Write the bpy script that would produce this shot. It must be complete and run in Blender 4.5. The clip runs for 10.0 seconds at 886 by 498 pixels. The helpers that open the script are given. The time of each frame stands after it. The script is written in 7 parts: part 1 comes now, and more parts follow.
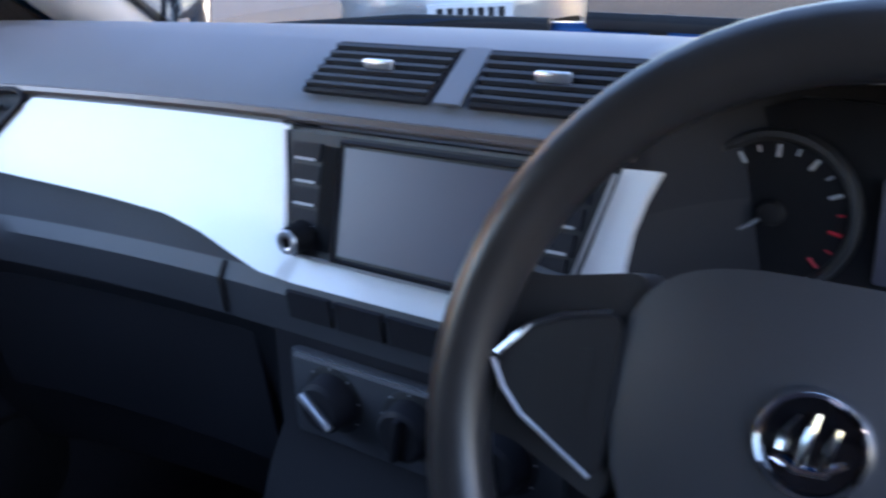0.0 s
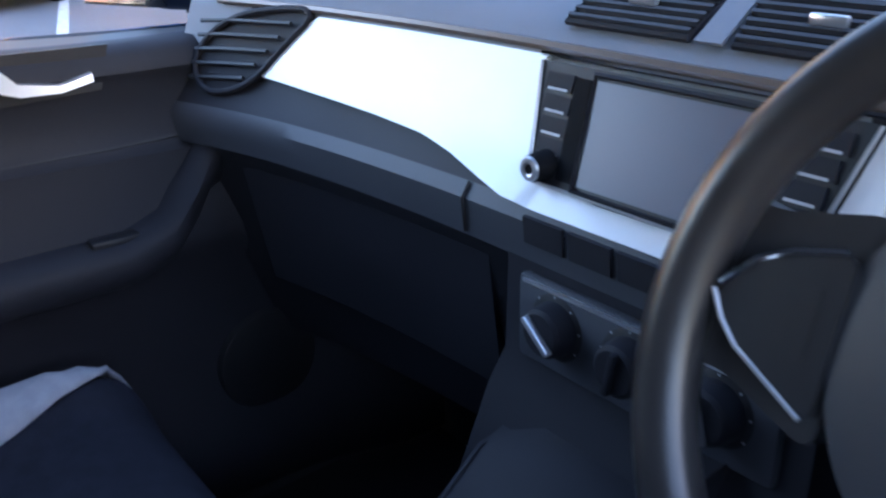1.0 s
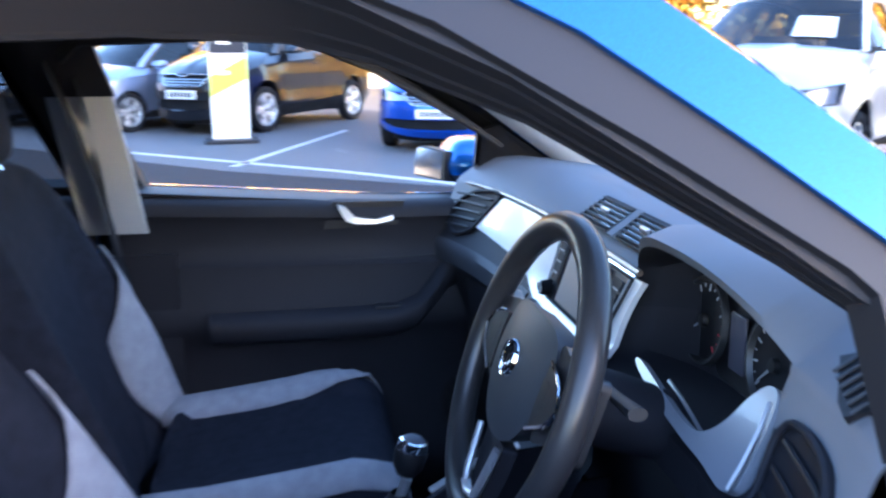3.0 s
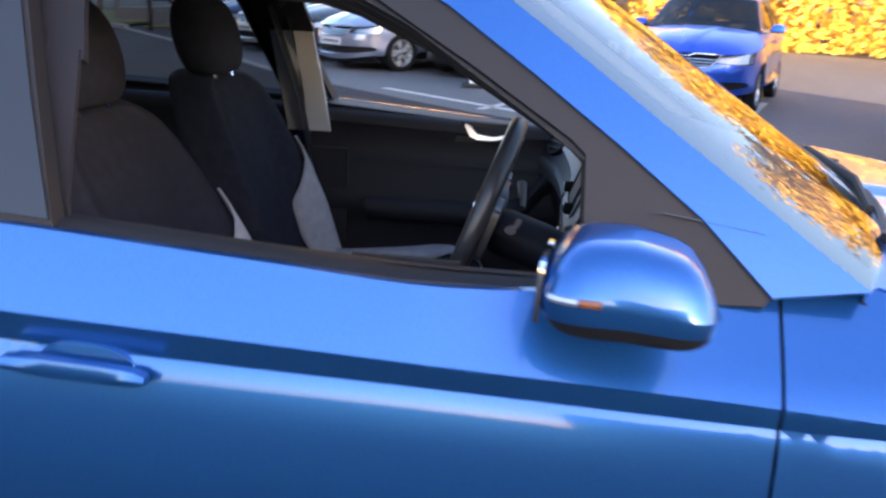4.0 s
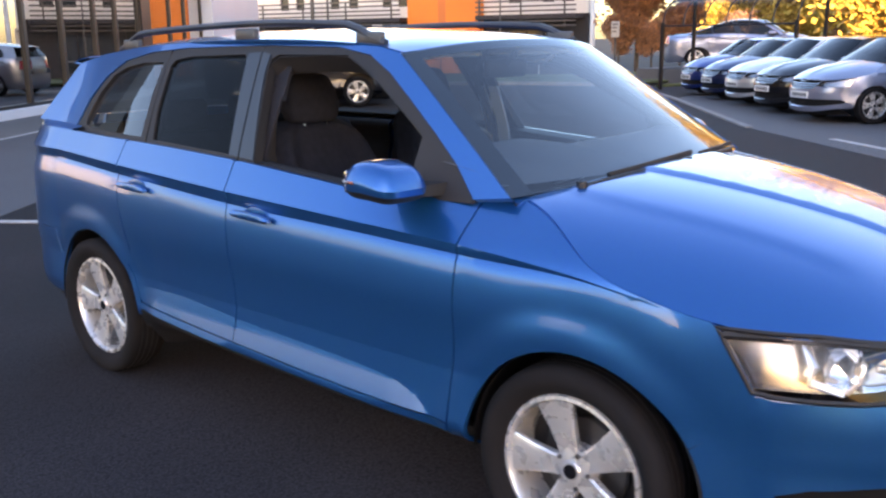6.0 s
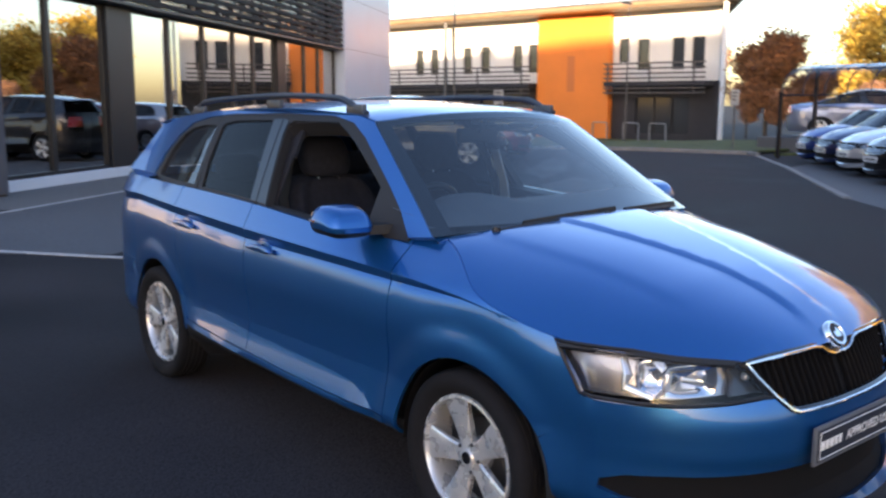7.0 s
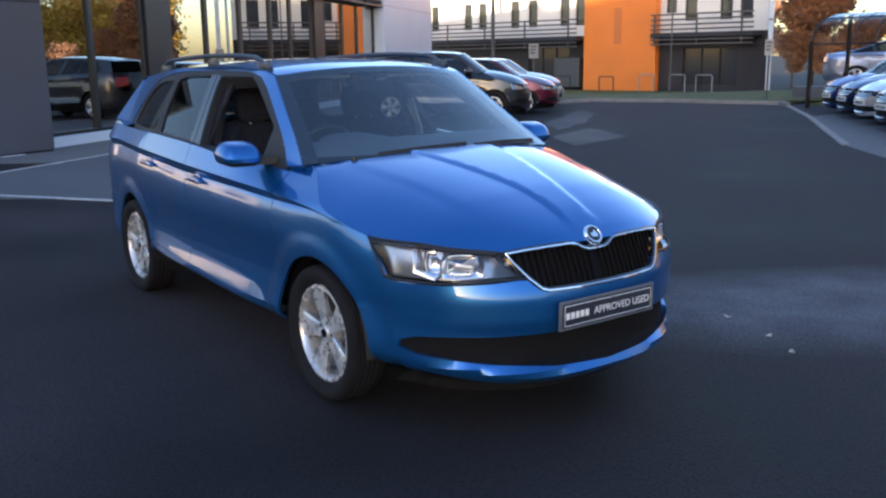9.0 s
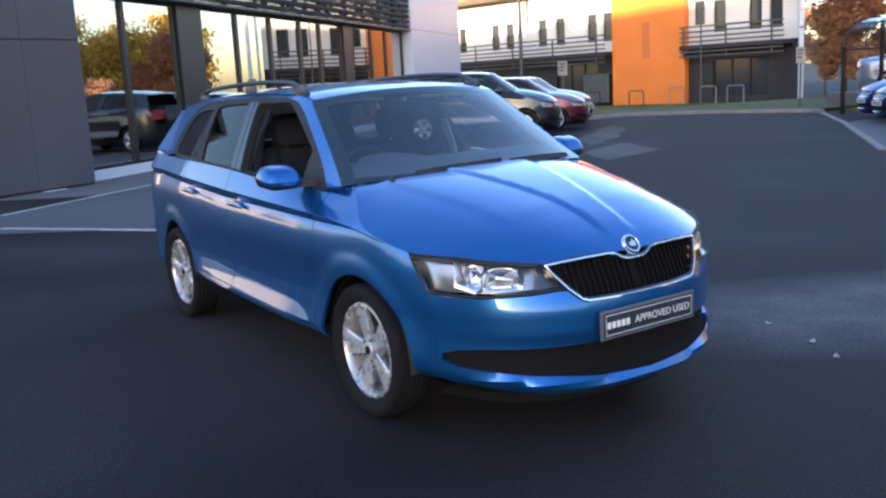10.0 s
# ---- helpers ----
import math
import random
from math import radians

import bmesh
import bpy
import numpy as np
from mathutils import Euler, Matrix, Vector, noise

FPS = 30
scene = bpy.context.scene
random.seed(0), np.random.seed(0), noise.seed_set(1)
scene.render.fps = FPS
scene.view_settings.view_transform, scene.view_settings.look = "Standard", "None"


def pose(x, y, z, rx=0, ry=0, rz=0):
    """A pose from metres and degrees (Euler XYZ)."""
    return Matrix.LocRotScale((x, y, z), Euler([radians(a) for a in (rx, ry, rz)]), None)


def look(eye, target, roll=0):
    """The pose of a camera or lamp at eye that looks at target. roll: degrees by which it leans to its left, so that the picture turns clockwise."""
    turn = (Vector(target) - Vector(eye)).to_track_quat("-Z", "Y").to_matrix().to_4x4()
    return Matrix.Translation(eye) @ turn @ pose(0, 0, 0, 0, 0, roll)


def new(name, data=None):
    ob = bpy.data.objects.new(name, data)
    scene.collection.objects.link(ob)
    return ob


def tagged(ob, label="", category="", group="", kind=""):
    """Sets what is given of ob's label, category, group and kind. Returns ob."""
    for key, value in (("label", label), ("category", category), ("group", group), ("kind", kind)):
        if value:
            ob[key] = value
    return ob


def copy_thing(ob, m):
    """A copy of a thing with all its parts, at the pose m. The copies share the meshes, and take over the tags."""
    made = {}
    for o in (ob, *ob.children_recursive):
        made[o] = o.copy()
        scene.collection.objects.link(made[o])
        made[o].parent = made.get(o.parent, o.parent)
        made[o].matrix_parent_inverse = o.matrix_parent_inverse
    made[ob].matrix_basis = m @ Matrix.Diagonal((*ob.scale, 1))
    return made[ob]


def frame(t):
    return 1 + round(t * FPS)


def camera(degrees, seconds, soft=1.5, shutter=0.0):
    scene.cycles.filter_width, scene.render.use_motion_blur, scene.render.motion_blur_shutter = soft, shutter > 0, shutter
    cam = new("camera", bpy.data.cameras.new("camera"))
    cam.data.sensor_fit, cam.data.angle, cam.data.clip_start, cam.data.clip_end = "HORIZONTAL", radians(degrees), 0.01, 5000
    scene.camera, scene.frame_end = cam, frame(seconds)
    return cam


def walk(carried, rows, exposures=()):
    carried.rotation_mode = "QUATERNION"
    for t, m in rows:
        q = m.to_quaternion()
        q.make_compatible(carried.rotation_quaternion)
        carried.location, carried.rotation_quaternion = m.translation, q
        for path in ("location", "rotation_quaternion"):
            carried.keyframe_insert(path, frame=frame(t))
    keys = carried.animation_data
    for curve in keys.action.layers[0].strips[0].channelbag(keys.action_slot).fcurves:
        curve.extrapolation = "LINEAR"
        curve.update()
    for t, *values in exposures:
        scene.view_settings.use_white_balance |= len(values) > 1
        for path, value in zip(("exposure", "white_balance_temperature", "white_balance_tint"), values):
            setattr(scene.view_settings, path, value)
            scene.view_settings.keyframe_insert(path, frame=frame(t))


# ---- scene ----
cam = camera(52.3, 10.0, soft=2.3, shutter=0.4)
PATH = [
    (0, (0.386, -1.111, 1.186), (-0.714, 0.408, 0.49), -2.4),
    (0.5, (0.347, -1.115, 1.18), (-0.965, 0.219, 0.472), -1.3),
    (1, (0.406, -1.12, 1.167), (-1.066, 0.001, 0.406), -1.2),
    (1.5, (0.603, -1.175, 1.208), (-0.896, -0.084, 0.457), -0.7),
    (2, (0.774, -1.201, 1.277), (-0.738, -0.118, 0.542), 0.0),
    (2.5, (0.968, -1.124, 1.285), (-0.789, -0.355, 0.719), -0.1),
    (2.7, (1.075, -1.086, 1.300), (-0.771, -0.503, 0.82), -0.1),
    (3, (1.237, -1.027, 1.328), (-0.684, -0.693, 0.883), -0.1),
    (3.2, (1.395, -0.994, 1.341), (-0.548, -0.814, 0.9), 0.0),
    (4.3, (2.029, -0.445, 1.366), (0.165, -0.904, 0.811), 2.0),
    (4.5, (2.131, -0.28, 1.378), (0.317, -0.946, 0.863), 0.6),
    (5, (2.387, 0.189, 1.401), (0.731, -0.808, 0.887), -0.2),
    (5.5, (2.518, 0.750, 1.436), (1.034, -0.510, 0.968), 0.9),
    (6, (2.690, 1.223, 1.437), (1.232, -0.063, 0.986), -0.6),
    (6.2, (2.628, 1.316, 1.427), (1.159, 0.039, 0.979), -1.7),
    (7.3, (2.732, 2.441, 1.483), (1.517, 0.877, 1.208), 0.5),
    (7.5, (2.742, 2.577, 1.490), (1.533, 1.004, 1.239), -0.2),
    (8, (2.77, 2.896, 1.540), (1.658, 1.253, 1.3), -2.0),
    (8.5, (2.665, 3.199, 1.507), (1.561, 1.552, 1.252), -1.1),
    (9, (2.609, 3.374, 1.469), (1.455, 1.794, 1.057), -0.7),
    (9.5, (2.636, 3.413, 1.458), (1.511, 1.808, 1.066), -2.2),
    (10, (2.660, 3.409, 1.456), (1.562, 1.778, 1.092), -3.0),
]
EXPOSURES = [(0.0, 4.15, 6000, 32), (1.0, 4.4, 6000, 31), (2.0, 4.95, 5700, 29), (3.2, 3.98, 5300, 27), (4.3, 3.0, 6500, 31), (6.2, 2.70, 6500, 29), (7.3, 1.95, 5900, 23), (8.2, 1.64, 5800, 22), (9.0, 2.15, 5600, 21), (9.5, 2.54, 5700, 21), (10.0, 2.42, 5600, 21)]
walk(cam, [(t, look(eye, aim, roll)) for t, eye, aim, roll in PATH], EXPOSURES)

# ---- world and sun ----
SUN_DIR = Vector((0.82, 0.57, 0.115)).normalized()      # towards the low sun, behind the camera's last stand
world = bpy.data.worlds.new("evening_sky")
scene.world = world
world.use_nodes = True
wt = world.node_tree
sky = wt.nodes.new("ShaderNodeTexSky")
sky.sky_type, sky.sun_disc = "NISHITA", False
sky.sun_elevation = math.asin(SUN_DIR.z)
sky.sun_rotation = math.atan2(SUN_DIR.x, SUN_DIR.y)
sky.air_density, sky.dust_density, sky.ozone_density = 1.0, 1.3, 1.5
wt.links.new(sky.outputs[0], wt.nodes["Background"].inputs[0])
wt.nodes["Background"].inputs[1].default_value = 0.15
sun = new("sun", bpy.data.lights.new("sun", "SUN"))
sun.data.energy, sun.data.angle, sun.data.color = 5.0, radians(0.6), (1.0, 0.76, 0.42)
sun.matrix_world = look((40, 60, 30), Vector((40, 60, 30)) - SUN_DIR)

# ---- materials ----
def nodes_of(name):
    m = bpy.data.materials.new(name)
    m.use_nodes = True
    return m, m.node_tree, m.node_tree.nodes["Principled BSDF"]


def mat(name, col, rough=0.5, metal=0.0, grain=0.0, scale=400.0, var=0.0, vscale=8.0, coat=0.0, spec=0.5, bump=0.15):
    """A surface with a fine grain in relief and a broad drift of tone."""
    m, nt, b = nodes_of(name)
    b.inputs["Base Color"].default_value = (*col, 1)
    b.inputs["Roughness"].default_value, b.inputs["Metallic"].default_value = rough, metal
    b.inputs["Coat Weight"].default_value, b.inputs["Coat Roughness"].default_value = coat, 0.04
    b.inputs["Specular IOR Level"].default_value = spec
    tc = nt.nodes.new("ShaderNodeTexCoord")
    if grain:
        n = nt.nodes.new("ShaderNodeTexNoise")
        n.inputs["Scale"].default_value, n.inputs["Detail"].default_value = scale, 3
        nt.links.new(tc.outputs["Object"], n.inputs["Vector"])
        bp = nt.nodes.new("ShaderNodeBump")
        bp.inputs["Strength"].default_value, bp.inputs["Distance"].default_value = bump, grain
        nt.links.new(n.outputs["Fac"], bp.inputs["Height"])
        nt.links.new(bp.outputs[0], b.inputs["Normal"])
    if var:
        n = nt.nodes.new("ShaderNodeTexNoise")
        n.inputs["Scale"].default_value, n.inputs["Detail"].default_value = vscale, 5
        nt.links.new(tc.outputs["Object"], n.inputs["Vector"])
        r = nt.nodes.new("ShaderNodeMapRange")
        r.inputs["From Min"].default_value, r.inputs["From Max"].default_value = 0.3, 0.7
        r.inputs["To Min"].default_value, r.inputs["To Max"].default_value = 1 - var, 1 + var
        nt.links.new(n.outputs["Fac"], r.inputs["Value"])
        mx = nt.nodes.new("ShaderNodeMix")
        mx.data_type, mx.blend_type = "RGBA", "MULTIPLY"
        mx.inputs["Factor"].default_value = 1
        mx.inputs["A"].default_value = (*col, 1)
        nt.links.new(r.outputs[0], mx.inputs["B"])
        nt.links.new(mx.outputs["Result"], b.inputs["Base Color"])
        r2 = nt.nodes.new("ShaderNodeMapRange")
        r2.inputs["To Min"].default_value, r2.inputs["To Max"].default_value = max(rough - 0.08, 0.02), min(rough + 0.1, 1)
        nt.links.new(n.outputs["Fac"], r2.inputs["Value"])
        nt.links.new(r2.outputs[0], b.inputs["Roughness"])
    return m


def paint(name, col, own=False):
    """Metallic car paint under clear lacquer; own: the colour comes from the object."""
    m, nt, b = nodes_of(name)
    b.inputs["Base Color"].default_value = (*col, 1)
    b.inputs["Metallic"].default_value, b.inputs["Roughness"].default_value = 0.72, 0.30
    b.inputs["Coat Weight"].default_value, b.inputs["Coat Roughness"].default_value = 1.0, 0.03
    tc = nt.nodes.new("ShaderNodeTexCoord")
    v = nt.nodes.new("ShaderNodeTexVoronoi")
    v.inputs["Scale"].default_value = 900
    nt.links.new(tc.outputs["Object"], v.inputs["Vector"])
    mx = nt.nodes.new("ShaderNodeMix")
    mx.data_type, mx.blend_type = "RGBA", "OVERLAY"
    mx.inputs["Factor"].default_value = 0.12
    mx.inputs["A"].default_value = (*col, 1)
    if own:
        oi = nt.nodes.new("ShaderNodeObjectInfo")
        nt.links.new(oi.outputs["Color"], mx.inputs["A"])
    nt.links.new(v.outputs["Color"], mx.inputs["B"])
    nt.links.new(mx.outputs["Result"], b.inputs["Base Color"])
    n = nt.nodes.new("ShaderNodeTexNoise")                # road film dulls the lacquer here and there
    n.inputs["Scale"].default_value, n.inputs["Detail"].default_value = 2.5, 6
    nt.links.new(tc.outputs["Object"], n.inputs["Vector"])
    r = nt.nodes.new("ShaderNodeMapRange")
    r.inputs["From Min"].default_value, r.inputs["From Max"].default_value = 0.35, 0.75
    r.inputs["To Min"].default_value, r.inputs["To Max"].default_value = 0.02, 0.10
    nt.links.new(n.outputs["Fac"], r.inputs["Value"])
    nt.links.new(r.outputs[0], b.inputs["Coat Roughness"])
    return m


def glass(name, col=(1, 1, 1), rough=0.0, ior=1.45):
    """A thin pane: clear through, with the shine of glass by angle."""
    m = bpy.data.materials.new(name)
    m.use_nodes = True
    nt = m.node_tree
    nt.nodes.clear()
    out = nt.nodes.new("ShaderNodeOutputMaterial")
    t = nt.nodes.new("ShaderNodeBsdfTransparent")
    t.inputs["Color"].default_value = (*col, 1)
    g = nt.nodes.new("ShaderNodeBsdfGlossy")
    g.inputs["Roughness"].default_value = rough
    lw = nt.nodes.new("ShaderNodeLayerWeight")            # Schlick's law, alike on both sides of the pane
    lw.inputs["Blend"].default_value = 0.5
    pw = nt.nodes.new("ShaderNodeMath")
    pw.operation, pw.inputs[1].default_value = "POWER", 5.0
    nt.links.new(lw.outputs["Facing"], pw.inputs[0])
    f0 = ((ior - 1) / (ior + 1)) ** 2
    f = nt.nodes.new("ShaderNodeMath")
    f.operation, f.inputs[1].default_value, f.inputs[2].default_value = "MULTIPLY_ADD", 1 - f0, f0
    nt.links.new(pw.outputs[0], f.inputs[0])
    mix = nt.nodes.new("ShaderNodeMixShader")
    nt.links.new(f.outputs[0], mix.inputs[0])
    nt.links.new(t.outputs[0], mix.inputs[1])
    nt.links.new(g.outputs[0], mix.inputs[2])
    nt.links.new(mix.outputs[0], out.inputs[0])
    return m


BLUE = paint("blue_metallic_paint", (0.0125, 0.122, 0.385))
OWN = paint("car_paint", (0.1, 0.1, 0.1), own=True)
BLACK = mat("black_plastic", (0.010, 0.010, 0.012), 0.55, grain=0.0006, scale=900)
MATT = mat("matt_black", (0.006, 0.006, 0.007), 0.8, spec=0.15)
GLOSSB = mat("gloss_black", (0.006, 0.006, 0.008), 0.08, coat=0.6)
PILLAR = mat("pillar_film", (0.02, 0.024, 0.03), 0.3, coat=0.3)
RUBBER = mat("rubber_seal", (0.016, 0.015, 0.016), 0.62, grain=0.0005, scale=600)
TYRE = mat("tyre_rubber", (0.012, 0.012, 0.014), 0.85, spec=0.15, grain=0.001, scale=300, var=0.25)
ALLOY = mat("alloy", (0.60, 0.61, 0.63), 0.27, 0.55, var=0.06, vscale=20)
CHROME = mat("chrome", (0.85, 0.86, 0.88), 0.06, 1.0)
SATIN = mat("satin_silver", (0.66, 0.67, 0.69), 0.3, 0.8)
STEEL = mat("dark_steel", (0.10, 0.10, 0.105), 0.45, 0.8, var=0.2)
GLASS = glass("clear_glass", (0.93, 0.97, 0.95))
WSGLASS = glass("windscreen_glass", (0.52, 0.60, 0.64), ior=2.2)
TINT = glass("rear_side_glass", (0.34, 0.36, 0.36), ior=1.2)
QGLASS = glass("quarter_glass", (0.80, 0.80, 0.76), ior=2.6)
LENS = glass("lamp_lens", (0.97, 0.98, 1.0), ior=1.4)
REFL = mat("lamp_reflector", (0.82, 0.84, 0.87), 0.12, 1.0)
LAMPB = mat("lamp_bezel", (0.30, 0.31, 0.33), 0.25, 0.9)
LAMPD = mat("lamp_smoke", (0.025, 0.027, 0.032), 0.15, 0.3, coat=0.5)
BADGES = mat("badge_silver", (0.80, 0.81, 0.83), 0.28, 0.75)
AMBER = mat("amber_lens", (0.28, 0.09, 0.02), 0.15, coat=0.5)
RED = mat("red_lens", (0.45, 0.01, 0.012), 0.12, coat=0.7)
WHITE = mat("white_sheet", (0.75, 0.76, 0.77), 0.4, var=0.04)
PLATE = mat("plate_slate", (0.024, 0.028, 0.040), 0.5, spec=0.2)
PLATEGREY = mat("plate_rim", (0.11, 0.12, 0.14), 0.5, spec=0.2)

# ---- building helpers ----
from mathutils.geometry import delaunay_2d_cdt


def part(name, bm, material, parent=None, label="", angle=38, flat=False):
    """One mesh object under a thing or a part."""
    me = bpy.data.meshes.new(name)
    bm.to_mesh(me)
    bm.free()
    me.materials.append(material)
    if not flat:
        me.shade_smooth()
        me.set_sharp_from_angle(angle=radians(angle))
    if "true_normal" in me.attributes:
        ns = [tuple(d.vector) for d in me.attributes["true_normal"].data]
        me.attributes.remove(me.attributes["true_normal"])
        me.normals_split_custom_set(ns)
    ob = new(name, me)
    ob.parent = parent
    if label:
        tagged(ob, label)
    return ob


def thing(name, label, category, group="", kind="", at=(0, 0, 0)):
    ob = new(name)
    ob.location = at
    ob.empty_display_size = 0.1
    return tagged(ob, label, category, group, kind)


def tab(*pairs):
    """A smooth curve through (key, value) pairs."""
    xs = np.array(pairs[0::2], float)
    ys = np.array(pairs[1::2], float)
    d = np.diff(ys) / np.diff(xs)
    s = np.zeros(len(xs))
    s[1:-1] = np.where(d[:-1] * d[1:] > 0, 2 * d[:-1] * d[1:] / (d[:-1] + d[1:] + 1e-12), 0)
    s[0], s[-1] = d[0], d[-1]

    def f(v):
        v = min(max(v, xs[0]), xs[-1])
        i = min(int(np.searchsorted(xs, v, "right")) - 1, len(xs) - 2)
        h = xs[i + 1] - xs[i]
        t = (v - xs[i]) / h
        a, b2 = ys[i], ys[i + 1]
        return float((2 * t**3 - 3 * t**2 + 1) * a + (t**3 - 2 * t**2 + t) * h * s[i] + (3 * t**2 - 2 * t**3) * b2 + (t**3 - t**2) * h * s[i + 1])
    return f


def step01(a, b, v):
    t = min(max((v - a) / (b - a), 0), 1)
    return t * t * (3 - 2 * t)


def dense(pts, step, closed=True):
    out = []
    n = len(pts)
    for i in range(n if closed else n - 1):
        p, q = np.array(pts[i], float), np.array(pts[(i + 1) % n], float)
        k = max(1, int(np.ceil(np.linalg.norm(q - p) / step)))
        out += [tuple(p + (q - p) * j / k) for j in range(k)]
    if not closed:
        out.append(tuple(pts[-1]))
    return out


def inside(poly, pts):
    P = np.asarray(pts, float)
    V = np.asarray(poly, float)
    x, y = P[:, 0], P[:, 1]
    res = np.zeros(len(P), bool)
    j = len(V) - 1
    for i in range(len(V)):
        xi, yi, xj, yj = V[i, 0], V[i, 1], V[j, 0], V[j, 1]
        hit = ((yi > y) != (yj > y)) & (x < (xj - xi) * (y - yi) / (yj - yi + 1e-15) + xi)
        res ^= hit
        j = i
    return res


def sheet(outline, surf, step, holes=(), lines=(), thick=0.014, out=None, fold=None, exact=False):
    """A curved sheet: the region of a 2D outline laid on surf, with its edge folded inwards by thick. out: a point the sheet faces away from. exact: corner normals of surf itself."""
    loops = [dense(outline, step)] + [dense(h, step) for h in holes]
    pts, edges = [], []
    for lp in loops:
        o = len(pts)
        pts += lp
        edges += [(o + i, o + (i + 1) % len(lp)) for i in range(len(lp))]
    bound = np.array(pts)
    lo, hi = bound.min(0), bound.max(0)
    gx, gy = np.meshgrid(np.arange(lo[0] + step / 2, hi[0], step), np.arange(lo[1] + step / 2, hi[1], step))
    grid = np.stack([gx.ravel(), gy.ravel()], 1)
    free = [np.array(dense(l, step * 0.7, False)) for l in lines]

    def keep(c):
        if not len(c):
            return c
        ok = inside(loops[0], c)
        for h in loops[1:]:
            ok &= ~inside(h, c)
        return c[ok]
    grid = keep(grid)

    def away(c, ref, d):
        if not len(c) or not len(ref):
            return c
        return c[np.array([np.min(np.sum((ref - p) ** 2, 1)) > d * d for p in c])]
    runs = []
    for l in free:
        near = [bool(inside(loops[0], [q])[0]) and not any(bool(inside(h, [q])[0]) for h in loops[1:]) and float(np.min(np.sum((bound - q) ** 2, 1))) > (step * 0.3) ** 2 for q in l]
        runs.append([(tuple(q), k) for q, k in zip(l, near)])
    lined = []
    for run in runs:
        last = False
        for q, k in run:
            if k:
                lined.append(q)
                if last:
                    edges.append((len(pts) + len(lined) - 2, len(pts) + len(lined) - 1))
            last = k
    lined = np.array(lined) if lined else np.zeros((0, 2))
    grid = away(away(grid, bound, step * 0.55), lined, step * 0.45)
    allp = [Vector(p) for p in pts] + [Vector(p) for p in lined] + [Vector(p) for p in grid]
    vs, _, fs, _, _, _ = delaunay_2d_cdt(allp, edges, [], 0, 1e-7)
    cen = np.array([np.mean([vs[i] for i in f], axis=0) for f in fs])
    ok = inside(loops[0], cen)
    for h in loops[1:]:
        ok &= ~inside(h, cen)
    bm = bmesh.new()
    bv = [bm.verts.new(surf(v[0], v[1])) for v in vs]
    place = {b: (v[0], v[1]) for b, v in zip(bv, vs)}
    for f, k in zip(fs, ok):
        if k:
            try:
                bm.faces.new([bv[i] for i in f])
            except ValueError:
                pass
    bmesh.ops.delete(bm, geom=[v for v in bm.verts if not v.link_faces], context="VERTS")
    bmesh.ops.recalc_face_normals(bm, faces=bm.faces)
    if out is not None:
        tot = sum((f.normal.dot(f.calc_center_median() - Vector(out)) * f.calc_area() for f in bm.faces), 0.0)
        if tot < 0:
            bmesh.ops.reverse_faces(bm, faces=bm.faces)
    bm.normal_update()
    if thick:
        rim = [e for e in bm.edges if len(e.link_faces) == 1]
        nrm = {v: v.normal.copy() for e in rim for v in e.verts}
        ex = bmesh.ops.extrude_edge_only(bm, edges=rim)
        nv = [g for g in ex["geom"] if isinstance(g, bmesh.types.BMVert)]
        old = {tuple(round(c, 6) for c in v.co): n for v, n in nrm.items()}
        for v in nv:
            v.co -= (fold(v.co) if fold else old.get(tuple(round(c, 6) for c in v.co), Vector((0, 0, 1)))) * thick
    if exact:
        lay = bm.loops.layers.float_vector.new("true_normal")
        bm.normal_update()
        for f in bm.faces:
            at = [place.get(l.vert) for l in f.loops]
            if None in at:
                continue
            cu, cv = sum(a[0] for a in at) / len(at), sum(a[1] for a in at) / len(at)
            for l, (u, v) in zip(f.loops, at):
                u, v = u + 0.08 * (cu - u), v + 0.08 * (cv - v)
                p = surf(u, v)
                n = (surf(u + 0.001, v) - p).cross(surf(u, v + 0.0005) - p).normalized()
                l[lay] = n if n.dot(f.normal) > 0 else -n
    return bm


def flip_x(bm):
    c = bm.copy()
    for v in c.verts:
        v.co.x = -v.co.x
    bmesh.ops.reverse_faces(c, faces=c.faces)
    return c


def both(name, bm, material, parent, label="", **k):
    """The right-hand part and its mirror image on the left."""
    other = flip_x(bm)
    if "true_normal" in other.loops.layers.float_vector:
        other.loops.layers.float_vector.remove(other.loops.layers.float_vector["true_normal"])
    return part(name, bm, material, parent, label, **k), part(name, other, material, parent, label, **k)


def block(x0, x1, y0, y1, z0, z1, bevel=0.0, seg=2):
    bm = bmesh.new()
    bmesh.ops.create_cube(bm, size=1)
    for v in bm.verts:
        v.co = Vector((x0 + (v.co.x + 0.5) * (x1 - x0), y0 + (v.co.y + 0.5) * (y1 - y0), z0 + (v.co.z + 0.5) * (z1 - z0)))
    if bevel:
        bmesh.ops.bevel(bm, geom=list(bm.edges), offset=bevel, segments=seg, profile=0.5, affect="EDGES")
    return bm


def moved(bm, m):
    bmesh.ops.transform(bm, matrix=m, verts=bm.verts)
    return bm


def joined(*bms):
    out = bmesh.new()
    for b in bms:
        me = bpy.data.meshes.new("tmp")
        b.to_mesh(me)
        b.free()
        out.from_mesh(me)
        bpy.data.meshes.remove(me)
    return out


